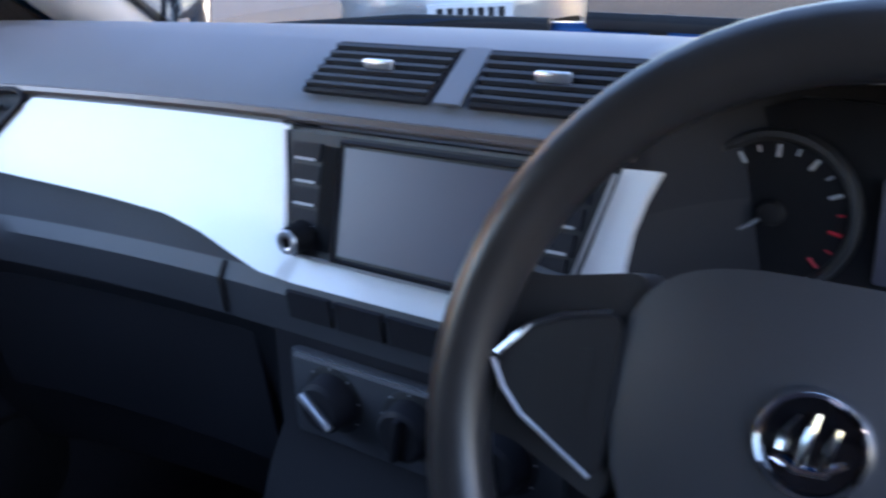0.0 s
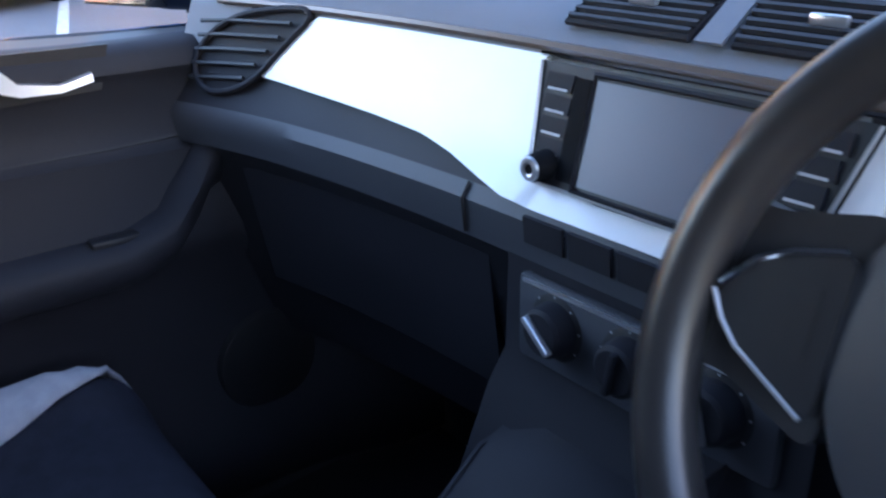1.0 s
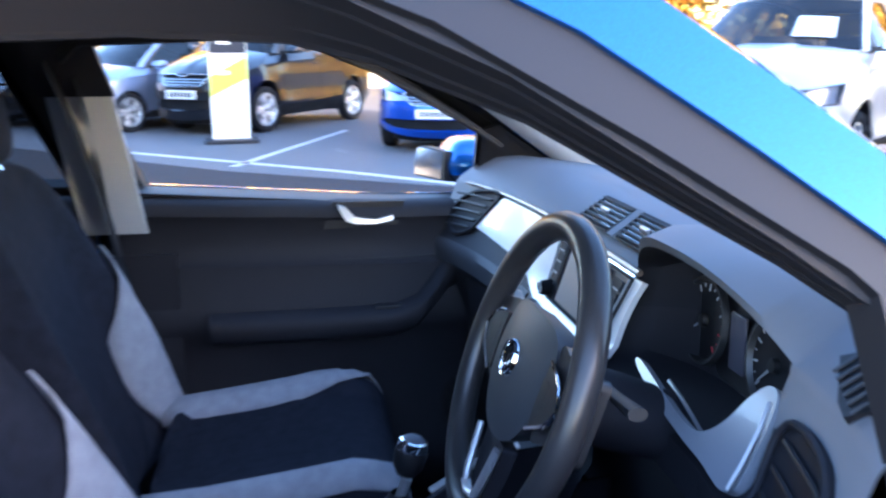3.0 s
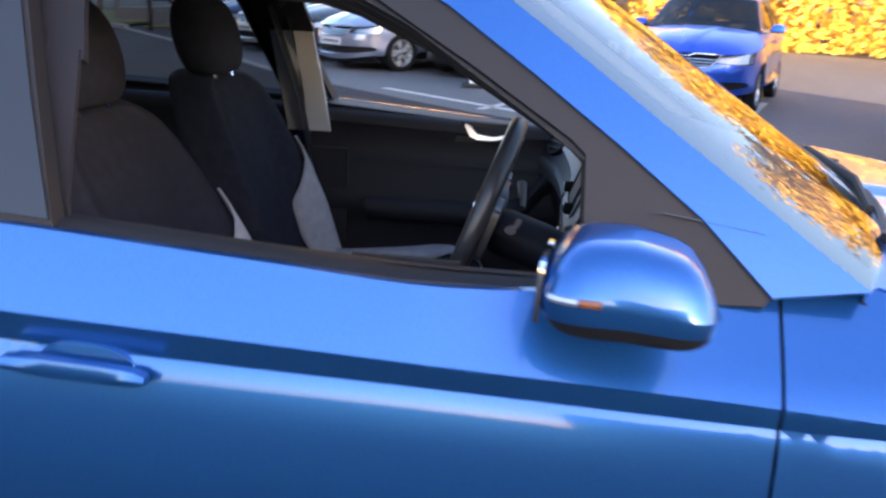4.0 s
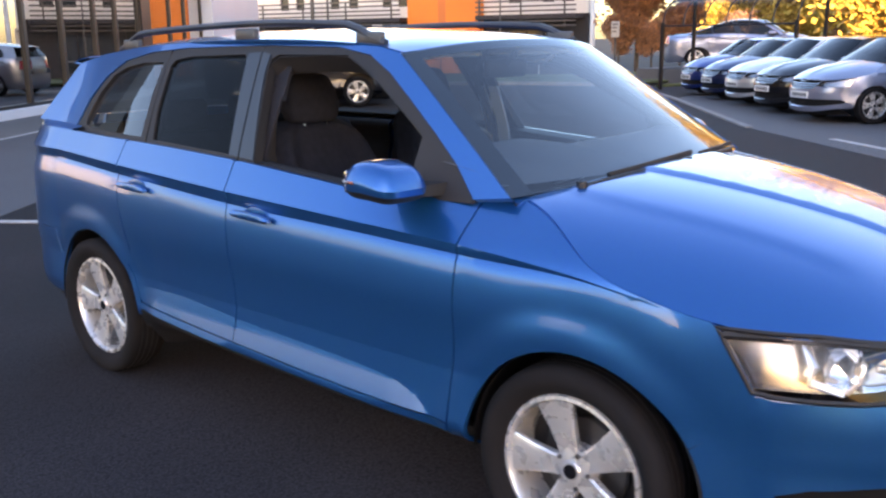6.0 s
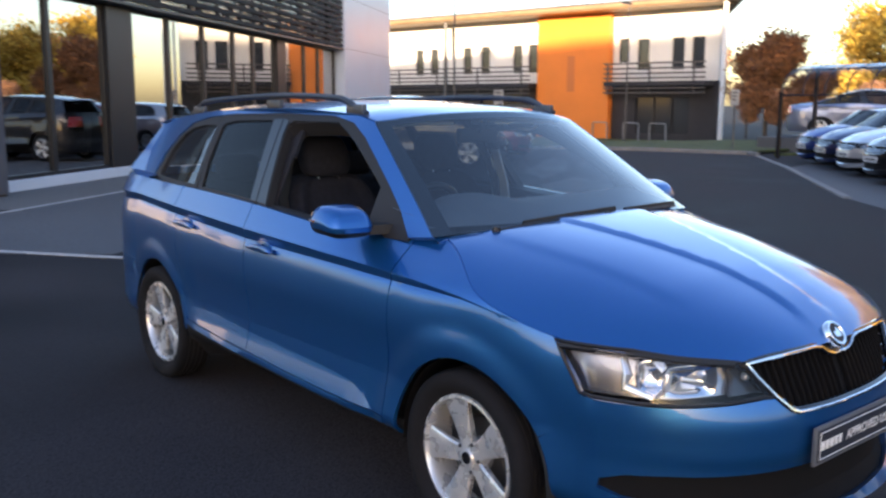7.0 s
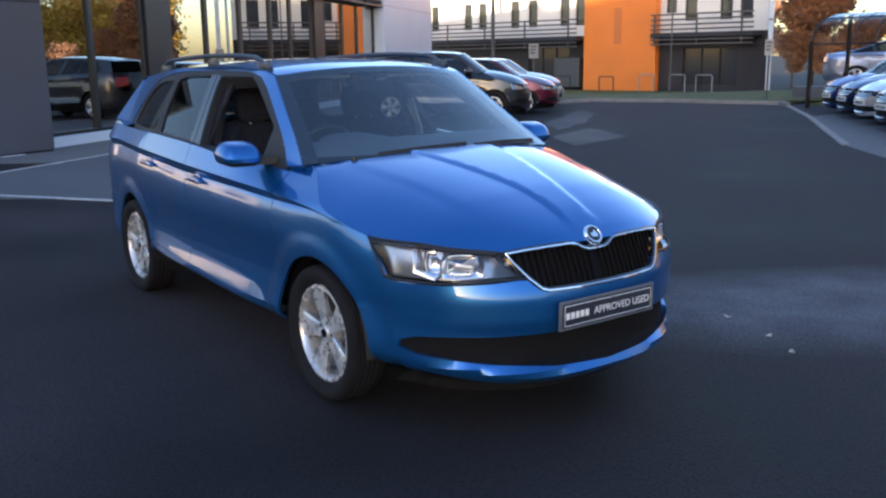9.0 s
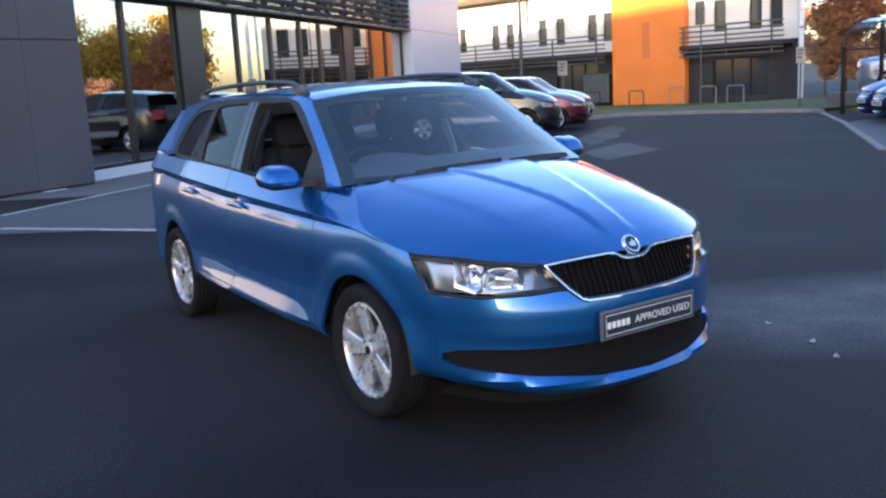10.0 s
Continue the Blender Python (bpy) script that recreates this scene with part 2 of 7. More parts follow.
def lathe(profile, seg=48, axis="x"):
    """Turns (radius, along) pairs about an axis."""
    bm = bmesh.new()
    rings = []
    for i in range(seg):
        a = 2 * math.pi * i / seg
        c, s = math.cos(a), math.sin(a)
        ring = []
        for r, d in profile:
            co = {"x": (d, r * c, r * s), "y": (r * c, d, r * s), "z": (r * c, r * s, d)}[axis]
            ring.append(bm.verts.new(co))
        rings.append(ring)
    for i in range(seg):
        a, b = rings[i], rings[(i + 1) % seg]
        for j in range(len(profile) - 1):
            bm.faces.new((a[j], b[j], b[j + 1], a[j + 1]))
    bmesh.ops.remove_doubles(bm, verts=bm.verts, dist=1e-6)
    bmesh.ops.recalc_face_normals(bm, faces=bm.faces)
    return bm


def tube(pts, r, seg=8, closed=False, flat=1.0):
    """A bar along points; r a radius or one for each point."""
    bm = bmesh.new()
    P = [Vector(p) for p in pts]
    n = len(P)
    rs = r if isinstance(r, (list, tuple)) else [r] * n
    rings = []
    up = None
    for i in range(n):
        a = P[(i - 1) % n] if (closed or i) else P[0]
        b = P[(i + 1) % n] if (closed or i < n - 1) else P[-1]
        d = (b - a).normalized()
        if up is None:
            up = Vector((0, 0, 1)) if abs(d.z) < 0.9 else Vector((0, 1, 0))
        side = d.cross(up).normalized()
        up = side.cross(d).normalized()
        rings.append([bm.verts.new(P[i] + rs[i] * (math.cos(2 * math.pi * k / seg) * side + flat * math.sin(2 * math.pi * k / seg) * up)) for k in range(seg)])
    for i in range(n if closed else n - 1):
        a, b = rings[i], rings[(i + 1) % n]
        for k in range(seg):
            bm.faces.new((a[k], a[(k + 1) % seg], b[(k + 1) % seg], b[k]))
    if not closed:
        bm.faces.new(rings[0][::-1])
        bm.faces.new(rings[-1])
    bmesh.ops.recalc_face_normals(bm, faces=bm.faces)
    return bm


def loft(rows, close_v=False, caps=False):
    """A skin over rows of points of equal count."""
    bm = bmesh.new()
    vr = [[bm.verts.new(p) for p in r] for r in rows]
    m = len(rows[0])
    for a, b in zip(vr, vr[1:]):
        for j in range(m if close_v else m - 1):
            bm.faces.new((a[j], a[(j + 1) % m], b[(j + 1) % m], b[j]))
    if caps:
        bm.faces.new(vr[0])
        bm.faces.new(vr[-1][::-1])
    bmesh.ops.recalc_face_normals(bm, faces=bm.faces)
    return bm


def solid(bm, t):
    """Gives a skin a thickness."""
    bmesh.ops.solidify(bm, geom=bm.faces[:], thickness=t)
    bmesh.ops.recalc_face_normals(bm, faces=bm.faces)
    return bm


def slab(outline, origin, ux, uy, depth, bevel=0.0):
    """A flat plate: a 2D outline on a plane, thickened along its normal."""
    o, ux, uy = Vector(origin), Vector(ux), Vector(uy)
    n = ux.cross(uy).normalized()
    bm = bmesh.new()
    f = bm.faces.new([bm.verts.new(o + ux * a + uy * b) for a, b in outline])
    ex = bmesh.ops.extrude_face_region(bm, geom=[f])
    for g in ex["geom"]:
        if isinstance(g, bmesh.types.BMVert):
            g.co += n * depth
    bmesh.ops.recalc_face_normals(bm, faces=bm.faces)
    if bevel:
        bmesh.ops.bevel(bm, geom=list(bm.edges), offset=bevel, segments=2, profile=0.5, affect="EDGES")
    return bm


def letters(name, text, size, material, m, parent=None, extrude=0.0008, label=""):
    cu = bpy.data.curves.new(name, "FONT")
    cu.body, cu.size, cu.extrude, cu.align_x, cu.align_y = text, size, extrude, "CENTER", "CENTER"
    tmp = new(name, cu)
    me = bpy.data.meshes.new_from_object(tmp.evaluated_get(bpy.context.evaluated_depsgraph_get()))
    bpy.data.objects.remove(tmp)
    me.materials.clear()
    me.materials.append(material)
    ob = new(name, me)
    ob.parent = parent
    ob.matrix_basis = m
    if label:
        tagged(ob, label)
    return ob

# ---- the estate car: shape functions (x to its right, y forward from the front axle, z up) ----
WHEELBASE, AXLE_Z = 2.47, 0.30
ARCH = 0.356
waist = tab(-3.4, 0.77, -2.75, 0.800, -2.47, 0.814, -2.2, 0.830, -1.4, 0.846, -0.6, 0.846, 0.0, 0.830)
tornado = tab(-3.4, 1.005, -2.46, 0.970, -1.72, 0.940, -1.39, 0.926, -0.7, 0.900, -0.36, 0.884, 0.0, 0.857, 0.2, 0.828, 0.38, 0.790, 0.9, 0.71)
tuck = tab(-3.4, 0.030, -2.0, 0.044, -1.4, 0.046, -0.7, 0.036, -0.34, 0.029, 0.15, 0.005, 0.9, 0.004)
belt = tab(-3.4, 1.085, -2.45, 1.060, -1.95, 1.052, -1.42, 1.034, -1.02, 1.008, -0.77, 0.993, -0.37, 0.997, 0.1, 1.0)
nose = tab(0.14, 0.78, 0.19, 0.862, 0.222, 0.926, 0.245, 0.945, 0.266, 0.940, 0.296, 0.900, 0.42, 0.898, 0.455, 0.916, 0.55, 0.915, 0.60, 0.903, 0.65, 0.882, 0.70, 0.858, 0.745, 0.838, 0.80, 0.805, 1.0, 0.70)
tail = tab(0.14, 0.50, 0.28, 0.60, 0.5, 0.62, 0.75, 0.61, 0.95, 0.57, 1.08, 0.53)
REAR_Y = -2.75


def sill_crease(y):
    return float(np.interp(y, [-2.10, -1.75, -1.30, -0.80, -0.62, -0.52, -0.42], [0.470, 0.482, 0.460, 0.446, 0.434, 0.405, 0.330]))


def sill_foot(y):
    """Lower painted edge under the doors."""
    return float(np.interp(y, [-2.06, -1.60, -1.07, -0.80, -0.388], [0.376, 0.358, 0.338, 0.331, 0.327]))


def flank(y, z, ahead=None):
    """Half width of the body's side; ahead: where along the shoulder crease, past the front axle."""
    ya = y if ahead is None else ahead
    zt = tornado(ya)
    zb = zt - tuck(ya)
    zk = belt(y)
    soft = 1 - (1 - step01(-0.36, -0.15, y)) * (1 - step01(1.93, 2.12, -y))
    amp = 1 - step01(-0.36, 0.30, ya)                     # the shoulder crease dies away over the front wing
    dish = 1 - soft
    zc = sill_crease(y)
    keys = [0.14, 0.27, 0.305, 0.354, 0.43, 0.51, 0.60, 0.70, zb, zt, zk, zk + 0.06]
    xb = 0.0045 - 0.0135 * amp
    x70 = 0.015 - 0.003 * dish
    offs = [-0.16, -0.050, -0.014 + 0.010 * dish, 0.001 + 0.010 * dish, 0.001 * dish, -0.003 - 0.003 * dish, 0.008 - 0.010 * dish, x70, xb, 0.004, -0.038, -0.06]
    if z < zb:
        # a full shoulder under the crease that flattens out downwards
        w = min(0.035 * min(max((z - 0.525) / 0.06, 0), 1), 0.85 * (zb - z))
        zz = z + w * np.array([-1.0, -0.67, -0.33, 0.0, 0.33, 0.67, 1.0])
        o = np.interp(zz, keys[:8], offs[:8])
        s = np.maximum(zb - zz, 0)
        rise = xb + (x70 - xb) * (1 - np.exp(-s / 0.05)) / (1 - math.exp(-(zb - 0.60) / 0.05))
        o = np.where(zz > 0.60, np.minimum(o, x70) - x70 + rise, o)
        wt = np.array([0.5, 1.0, 1.4, 1.6, 1.4, 1.0, 0.5])
        x = waist(y) + float(np.dot(o, wt) / wt.sum())
    else:
        x = waist(y) + float(np.interp(z, keys, offs))
    zf = sill_foot(y)
    if z < zc:                                            # the lower doors flare out below a crease
        x += dish * 0.14 * max(zc - max(z, zf), 0)
    if z < zf:                                            # and tuck in under the sill
        x -= dish * 0.9 * (zf - z)
    if z > 0.84:
        x -= (z - 0.88 if z > 0.92 else (z - 0.84) ** 2 / 0.16) * 0.85 * step01(-0.85, -0.2, y)
    for yc in (0.0, -WHEELBASE):
        d = math.hypot(y - yc, z - AXLE_Z)
        if d < 0.5:
            x += 0.012 * (1 - step01(0.37, 0.47, d)) * (1 if z < 0.8 else 0)
    return x


def skin(u, z):
    """The body's side as one band: u runs from the nose's middle round the corner, along the side and round the tail."""
    s = 1 if u >= 0 else -1
    u = abs(u)
    if u < 1.3:
        th = u / 1.3 * math.pi / 2
        lift = 0.07 * min(1.0, u / 0.95) ** 2 * (1 - step01(0.42, 0.56, z))   # the lower lip rises towards the corners
        a, b = nose(z - lift), flank(0.0, z)
        n = 2.6
        r = (abs(math.cos(th) / a) ** n + abs(math.sin(th) / b) ** n) ** (-1 / n)
        b = flank(0.0, z, min(r * math.cos(th), 0.38))
        r = (abs(math.cos(th) / a) ** n + abs(math.sin(th) / b) ** n) ** (-1 / n)
        x, y = r * math.sin(th), r * math.cos(th)
        if y < 0.5:
            d = math.hypot(y, z - AXLE_Z)
            if y > 0 and z < 0.8:
                x += 0.012 * ((1 - step01(0.37, 0.47, d)) - (1 - step01(0.37, 0.47, abs(z - AXLE_Z))))
    elif u < 1.3 - REAR_Y:
        y = 1.3 - u
        x = flank(y, z)
    else:
        th = (u - 1.3 + REAR_Y) / 0.95 * math.pi / 2
        a, b = tail(z), flank(REAR_Y, z)
        n = 3.0
        r = (abs(math.sin(th) / a) ** n + abs(math.cos(th) / b) ** n) ** (-1 / n)
        x, y = r * math.cos(th), REAR_Y - r * math.sin(th)
    return Vector((s * x, y, z))


def on_side(y, z):
    """(y, z) of the side view as (u, z) of the band."""
    if y <= 0 and y >= REAR_Y:
        return (1.3 - y, z)
    lo, hi = (0.0, 1.3) if y > 0 else (1.3 - REAR_Y, 2.25 - REAR_Y)
    for _ in range(40):
        mid = (lo + hi) / 2
        if skin(mid, z).y > y:
            lo = mid
        else:
            hi = mid
    return ((lo + hi) / 2, z)


def on_front(x, z):
    """(x, z) of the front view as (u, z) of the band."""
    lo, hi = 0.0, 1.3
    for _ in range(40):
        mid = (lo + hi) / 2
        if skin(mid, z).x < abs(x):
            lo = mid
        else:
            hi = mid
    return (math.copysign((lo + hi) / 2, x), z)


def glassline(y, z):
    """Half width of the cabin's side above the belt."""
    x = 0.802 - 0.50 * (z - 1.012) - 0.14 * max(z - 1.012, 0) ** 2
    x -= 0.062 * step01(-1.0, -0.28, y)
    x -= 0.085 * step01(2.1, 2.95, -y)
    return x


def cabin(y, z):
    return Vector((glassline(y, z), y, z))


def cabin_in(d):
    return lambda y, z: Vector((glassline(y, z) - d, y, z))


SCREEN_EDGE = [(-0.25, 1.012), (-0.31, 1.052), (-0.378, 1.099), (-0.525, 1.201), (-0.658, 1.294), (-0.812, 1.398)]
FRAME_EDGE = [(-0.372, 0.997), (-0.463, 1.084), (-0.572, 1.166), (-0.70, 1.256), (-0.82, 1.336), (-0.935, 1.392), (-1.10, 1.418), (-1.5, 1.425), (-2.0, 1.416), (-2.25, 1.399), (-2.48, 1.362), (-2.62, 1.291), (-2.71, 1.19), (-2.735, 1.10), (-2.74, 1.078)]
bonnet_mid = tab(-0.25, 1.050, -0.1, 1.043, 0.0, 1.031, 0.15, 1.006, 0.38, 0.955, 0.60, 0.890, 0.74, 0.826, 0.81, 0.780, 0.838, 0.752)

bonnet_z = tab(-0.25, 1.011, -0.16, 0.985, -0.08, 0.950, 0.0, 0.909, 0.06, 0.879, 0.12, 0.857, 0.22, 0.829, 0.38, 0.793, 0.58, 0.766, 0.735, 0.747, 0.838, 0.750)
bonnet_x = tab(*[c for y in np.linspace(-0.25, 0.822, 30) for c in (y, skin(on_side(y, bonnet_z(y))[0], bonnet_z(y)).x)], 0.838, 0.02)


def bonnet_top(x, y):
    e = bonnet_x(y)
    t = min(abs(x) / max(e, 0.02), 1.15)
    top = bonnet_mid(y)
    z = top - (top - bonnet_z(y)) * t ** 3.0
    k = 0.27 - 0.18 * step01(-0.3, 0.75, y)              # the two pressed lines that run to the badge
    z += 0.010 * (1 - step01(k - 0.022, k + 0.004, abs(x))) * (1 - step01(0.69, 0.83, y))
    k2 = 0.56 - 0.12 * step01(-0.2, 0.6, y)
    z += 0.004 * (1 - step01(k2 - 0.03, k2 + 0.02, abs(x))) * (1 - step01(0.5, 0.62, y))
    return Vector((x, y, z))


roof_mid = tab(-3.0, 1.392, -2.7, 1.432, -2.2, 1.472, -1.5, 1.486, -0.95, 1.462, -0.80, 1.442, -0.70, 1.424, -0.60, 1.39)
roof_half = tab(-3.0, 0.50, -2.7, 0.525, -2.2, 0.563, -1.5, 0.582, -0.9, 0.578, -0.70, 0.560)
roof_side = tab(-3.0, 1.352, -2.7, 1.392, -2.2, 1.428, -1.5, 1.445, -0.96, 1.426, -0.81, 1.399, -0.70, 1.35)


def roof_top(x, y):
    t = min(abs(x) / roof_half(max(y, -3.0)), 1.1)
    return Vector((x, y, roof_mid(y) - (roof_mid(y) - roof_side(y)) * t ** 2.6))


def arc(cy, r, a0, a1, n=28):
    cy += 0.033 if cy > -1 else 0.035
    return [(cy + r * math.cos(radians(a0 + (a1 - a0) * i / n)), AXLE_Z + r * math.sin(radians(a0 + (a1 - a0) * i / n))) for i in range(n + 1)]


def gap_front(z):
    return float(np.interp(z, [0.2, 0.5, 0.6, 0.87, 1.0], [-0.388, -0.378, -0.370, -0.362, -0.356]))


def gap_mid(z):
    return float(np.interp(z, [0.3, 0.6, 0.77, 0.9, 1.02], [-1.408, -1.404, -1.418, -1.428, -1.406]))


def gap_back(z):
    return float(np.interp(z, [0.3, 0.45, 0.62, 0.80, 0.9, 1.05], [-2.00, -2.045, -2.115, -2.175, -2.185, -2.150]))


G = 0.0026


def shut_gap(y):
    """The bonnet's shut line closes up towards the nose."""
    return 0.0035 - 0.0027 * step01(-0.12, 0.08, y)


ORIGIN = (0, -1.2, 0.7)


def swell(fn, zs, d):
    """A door gap from z to z, with points where the creases meet it."""
    zs = list(zs)
    y = fn(0.9)
    own = [tornado(y), tornado(y) - tuck(y), tornado(y) + 0.045, tornado(y) - tuck(y) - 0.045, sill_crease(y), 0.51]
    lo_, hi_ = min(zs), max(zs)
    zz = sorted([z for z in zs if all(abs(z - q) > 0.011 for q in own) or z in (lo_, hi_)] + [q for q in own if lo_ + 0.008 < q < hi_ - 0.008])
    if zs[0] > zs[-1]:
        zz = zz[::-1]
    return [(fn(z) + d, z) for z in zz]


def build_body(car, step, pnt, hero):
    side = lambda pts: [on_side(*p) for p in pts]
    ys_c = np.arange(-2.74, 0.30, 0.04)
    tline = [on_side(y, tornado(y)) for y in ys_c]
    bline = [on_side(y, tornado(y) - tuck(y)) for y in ys_c]
    k2line = [on_side(y, sill_crease(y)) for y in np.arange(-2.0, -0.40, 0.03)]
    k3line = [on_side(y, 0.51) for y in np.arange(-2.0, -0.36, 0.05)]
    creases = (tline, bline, k2line, k3line)

    def skinned(name, outline, lab="", holes=(), mirror=True, material=None, thick=0.016, st=None, parent=None):
        bm = sheet(outline, skin, st or step, holes, creases, thick, ORIGIN, lambda c: Vector((c.x, c.y - min(max(c.y, -2.4), 0.1), 0)).normalized(), hero)
        material = material or pnt
        if mirror:
            return both(name, bm, material, parent or car, lab)
        return (part(name, bm, material, parent or car, lab),)

    # front wing
    o = swell(gap_front, np.linspace(0.23, 0.995, 14), G)
    o += [(-0.25, 1.010)] + [(y, bonnet_z(y) - shut_gap(y)) for y in np.linspace(-0.235, 0.37, 34)]
    o += [(0.394, 0.778), (0.462, 0.672), (0.478, 0.636), (0.456, 0.607), (0.40, 0.52)]
    o += arc(0.0, ARCH, 30, 191, 40)
    skinned("front_wing", side(o), "painted front wing")
    # doors
    zs = np.linspace(sill_foot(-0.385) + 0.030, 0.995, 14)
    foot = [(y, sill_foot(y) + 0.030) for y in np.linspace(-1.30, -0.45, 18)]
    top = [(y, belt(y)) for y in np.linspace(-0.38, -1.38, 21)]
    o = swell(gap_front, zs, -G) + top + swell(gap_mid, np.linspace(1.030, sill_foot(-1.40) + 0.030, 14), G) + foot
    fd = skinned("front_door", side(o), "painted front door")
    top = [(y, belt(y)) for y in np.linspace(-1.43, -2.12, 15)]
    o = swell(gap_mid, np.linspace(sill_foot(-1.41) + 0.030, 1.030, 14), -G) + top + swell(gap_back, np.linspace(1.050, 0.62, 10), G)
    o += [p for p in arc(-WHEELBASE, ARCH + 0.035, 42, 17, 12)] + [(y, sill_foot(y) + 0.030) for y in np.linspace(-2.04, -1.50, 10)]
    rd = skinned("rear_door", side(o), "painted rear door")
    for fn, lo_, hi_ in ((gap_front, 0.34, 0.97), (gap_mid, 0.36, 1.01), (gap_back, 0.62, 1.03)):
        both("door_jamb", tube([Vector((flank(fn(z), z) - 0.030, fn(z), z)) for z in np.linspace(lo_, hi_, 20)], 0.016, 6), BLACK, car)
    # sill
    yf = np.linspace(-0.388, -2.06, 26)
    o = [(y, sill_foot(y) + 0.025) for y in yf] + [(y, sill_foot(y)) for y in yf[::-1]]
    skinned("sill", side(o), "painted sill edge under the doors")
    o = [(y, sill_foot(y) - 0.003) for y in yf] + [(-2.10, 0.19), (-0.388, 0.19)]
    skinned("sill_underside", side(o), "black sill underside", material=BLACK)
    # rear quarter
    o = swell(gap_back, np.linspace(0.62, 1.050, 10), -G) + [(y, belt(y)) for y in np.linspace(-2.16, -2.74, 12)]
    o = side(o) + [(4.05 + 0.62, belt(-3.2)), (4.05 + 0.62, 0.99), (4.05 + 0.36, 0.985), (4.05 + 0.34, 0.74), (4.05 + 0.50, 0.62)]
    o += side([(-2.80, 0.61), (-2.78, 0.50)] + arc(-WHEELBASE, ARCH, 150, 7, 36) + arc(-WHEELBASE, ARCH + 0.0305, 8, 40, 9))
    skinned("rear_quarter", o, "painted rear quarter panel")
    # rear bumper
    o = [(4.05 + 0.95, 0.2), (4.05 + 0.95, 0.62), (4.05 + 0.505, 0.612)] + side([(-2.8015, 0.607), (-2.7815, 0.4985)] + arc(-WHEELBASE, ARCH, 149, 196, 12) + [(-2.80, 0.2)])
    skinned("rear_bumper", o, "painted rear bumper")
    # tail lamp and tailgate
    o = [(4.05 + 0.345, 0.745), (4.05 + 0.365, 0.98), (4.05 + 0.66, 0.985), (4.05 + 0.64, 0.76)]
    skinned("tail_lamp", o, "red tail lamp", material=RED)
    o = [(4.05 + 0.66, 0.625), (4.05 + 0.66, 1.075), (4.05 + 0.95, 1.075), (4.05 + 0.95, 0.625)]
    skinned("tailgate", o, "painted tailgate")
    # front bumper, one piece across the nose
    lampbot = [(0.335, 0.632), (0.40, 0.636), (0.50, 0.629), (0.60, 0.625), (0.66, 0.624)]
    half = [on_front(x, z) for x, z in [(0.0, 0.578), (0.15, 0.579), (0.27, 0.583), (0.30, 0.592)] + lampbot]
    half += side([(0.473, 0.632), (0.451, 0.606), (0.395, 0.52)] + arc(0.0, ARCH, 29.5, -3, 14) + [(0.405, 0.268)])
    low = [on_front(x, 0.190 + 0.085 * (x / 0.70) ** 2) for x in np.linspace(0.68, 0.0, 14)]
    full = half + low
    full = full + [(-u, z) for u, z in full[::-1][1:-1]]
    hole = [on_front(x, z) for x, z in [(0.0, 0.412), (0.30, 0.416), (0.50, 0.420), (0.64, 0.422), (0.715, 0.416), (0.752, 0.396), (0.755, 0.366), (0.72, 0.346), (0.64, 0.330), (0.50, 0.308), (0.25, 0.282), (0.0, 0.272)]]
    hole = hole + [(-u, z) for u, z in hole[::-1][1:-1]]
    nb = sheet(full, skin, step * 0.9, [hole], ([on_front(x, 0.55) for x in np.linspace(-0.6, 0.6, 20)],), 0.03, ORIGIN)
    bumper = part("front_bumper", nb, pnt, car, "painted front bumper with a lower lip")
    inset = lambda d: (lambda u, z: skin(u, z) * 1.0 + Vector((0, -d, 0)))
    part("lower_grille", sheet([(u * 1.02, z + (0.012 if z > 0.385 else -0.012)) for u, z in hole], inset(0.035), step, (), (), 0.004, ORIGIN), MATT, bumper, "black lower air intake")
    val = [on_front(x, 0.205 + 0.085 * (x / 0.70) ** 2) for x in np.linspace(0.0, 0.68, 12)] + [on_front(x, 0.15) for x in np.linspace(0.66, 0.0, 10)]
    val = val + [(-u, z) for u, z in val[::-1][1:-1]]
    part("valance", sheet(val, lambda u, z: skin(u, max(z, 0.19)) * 0.93 + Vector((0, 0, z - max(z, 0.19) * 0.93)), step, (), (), 0.004, ORIGIN), MATT, bumper, "black valance under the bumper")
    # headlamps
    lo = side([(0.384, 0.785), (0.397, 0.772), (0.434, 0.712), (0.473, 0.642)])
    li = [on_front(x, z) for x, z in [(0.66, 0.630), (0.60, 0.630), (0.50, 0.635), (0.40, 0.642), (0.352, 0.638), (0.38, 0.668), (0.42, 0.718), (0.440, 0.740), (0.50, 0.748), (0.60, 0.760), (0.68, 0.776)]]
    lampline = lo + li
    push = lambda d: (lambda u, z: skin(u, z) + Vector((-0.35 * d * math.copysign(1, u), -d, 0)))
    lamp_r, lamp_l = both("headlamp", sheet(lampline, push(0.070), step, (), (), 0.0, ORIGIN), LAMPB, car, "clear headlamp with chrome reflectors")
    cu = np.mean(np.array(lampline), axis=0)
    shrink = [(cu[0] + (u - cu[0]) * 0.985, cu[1] + (z - cu[1]) * 0.96) for u, z in lampline]
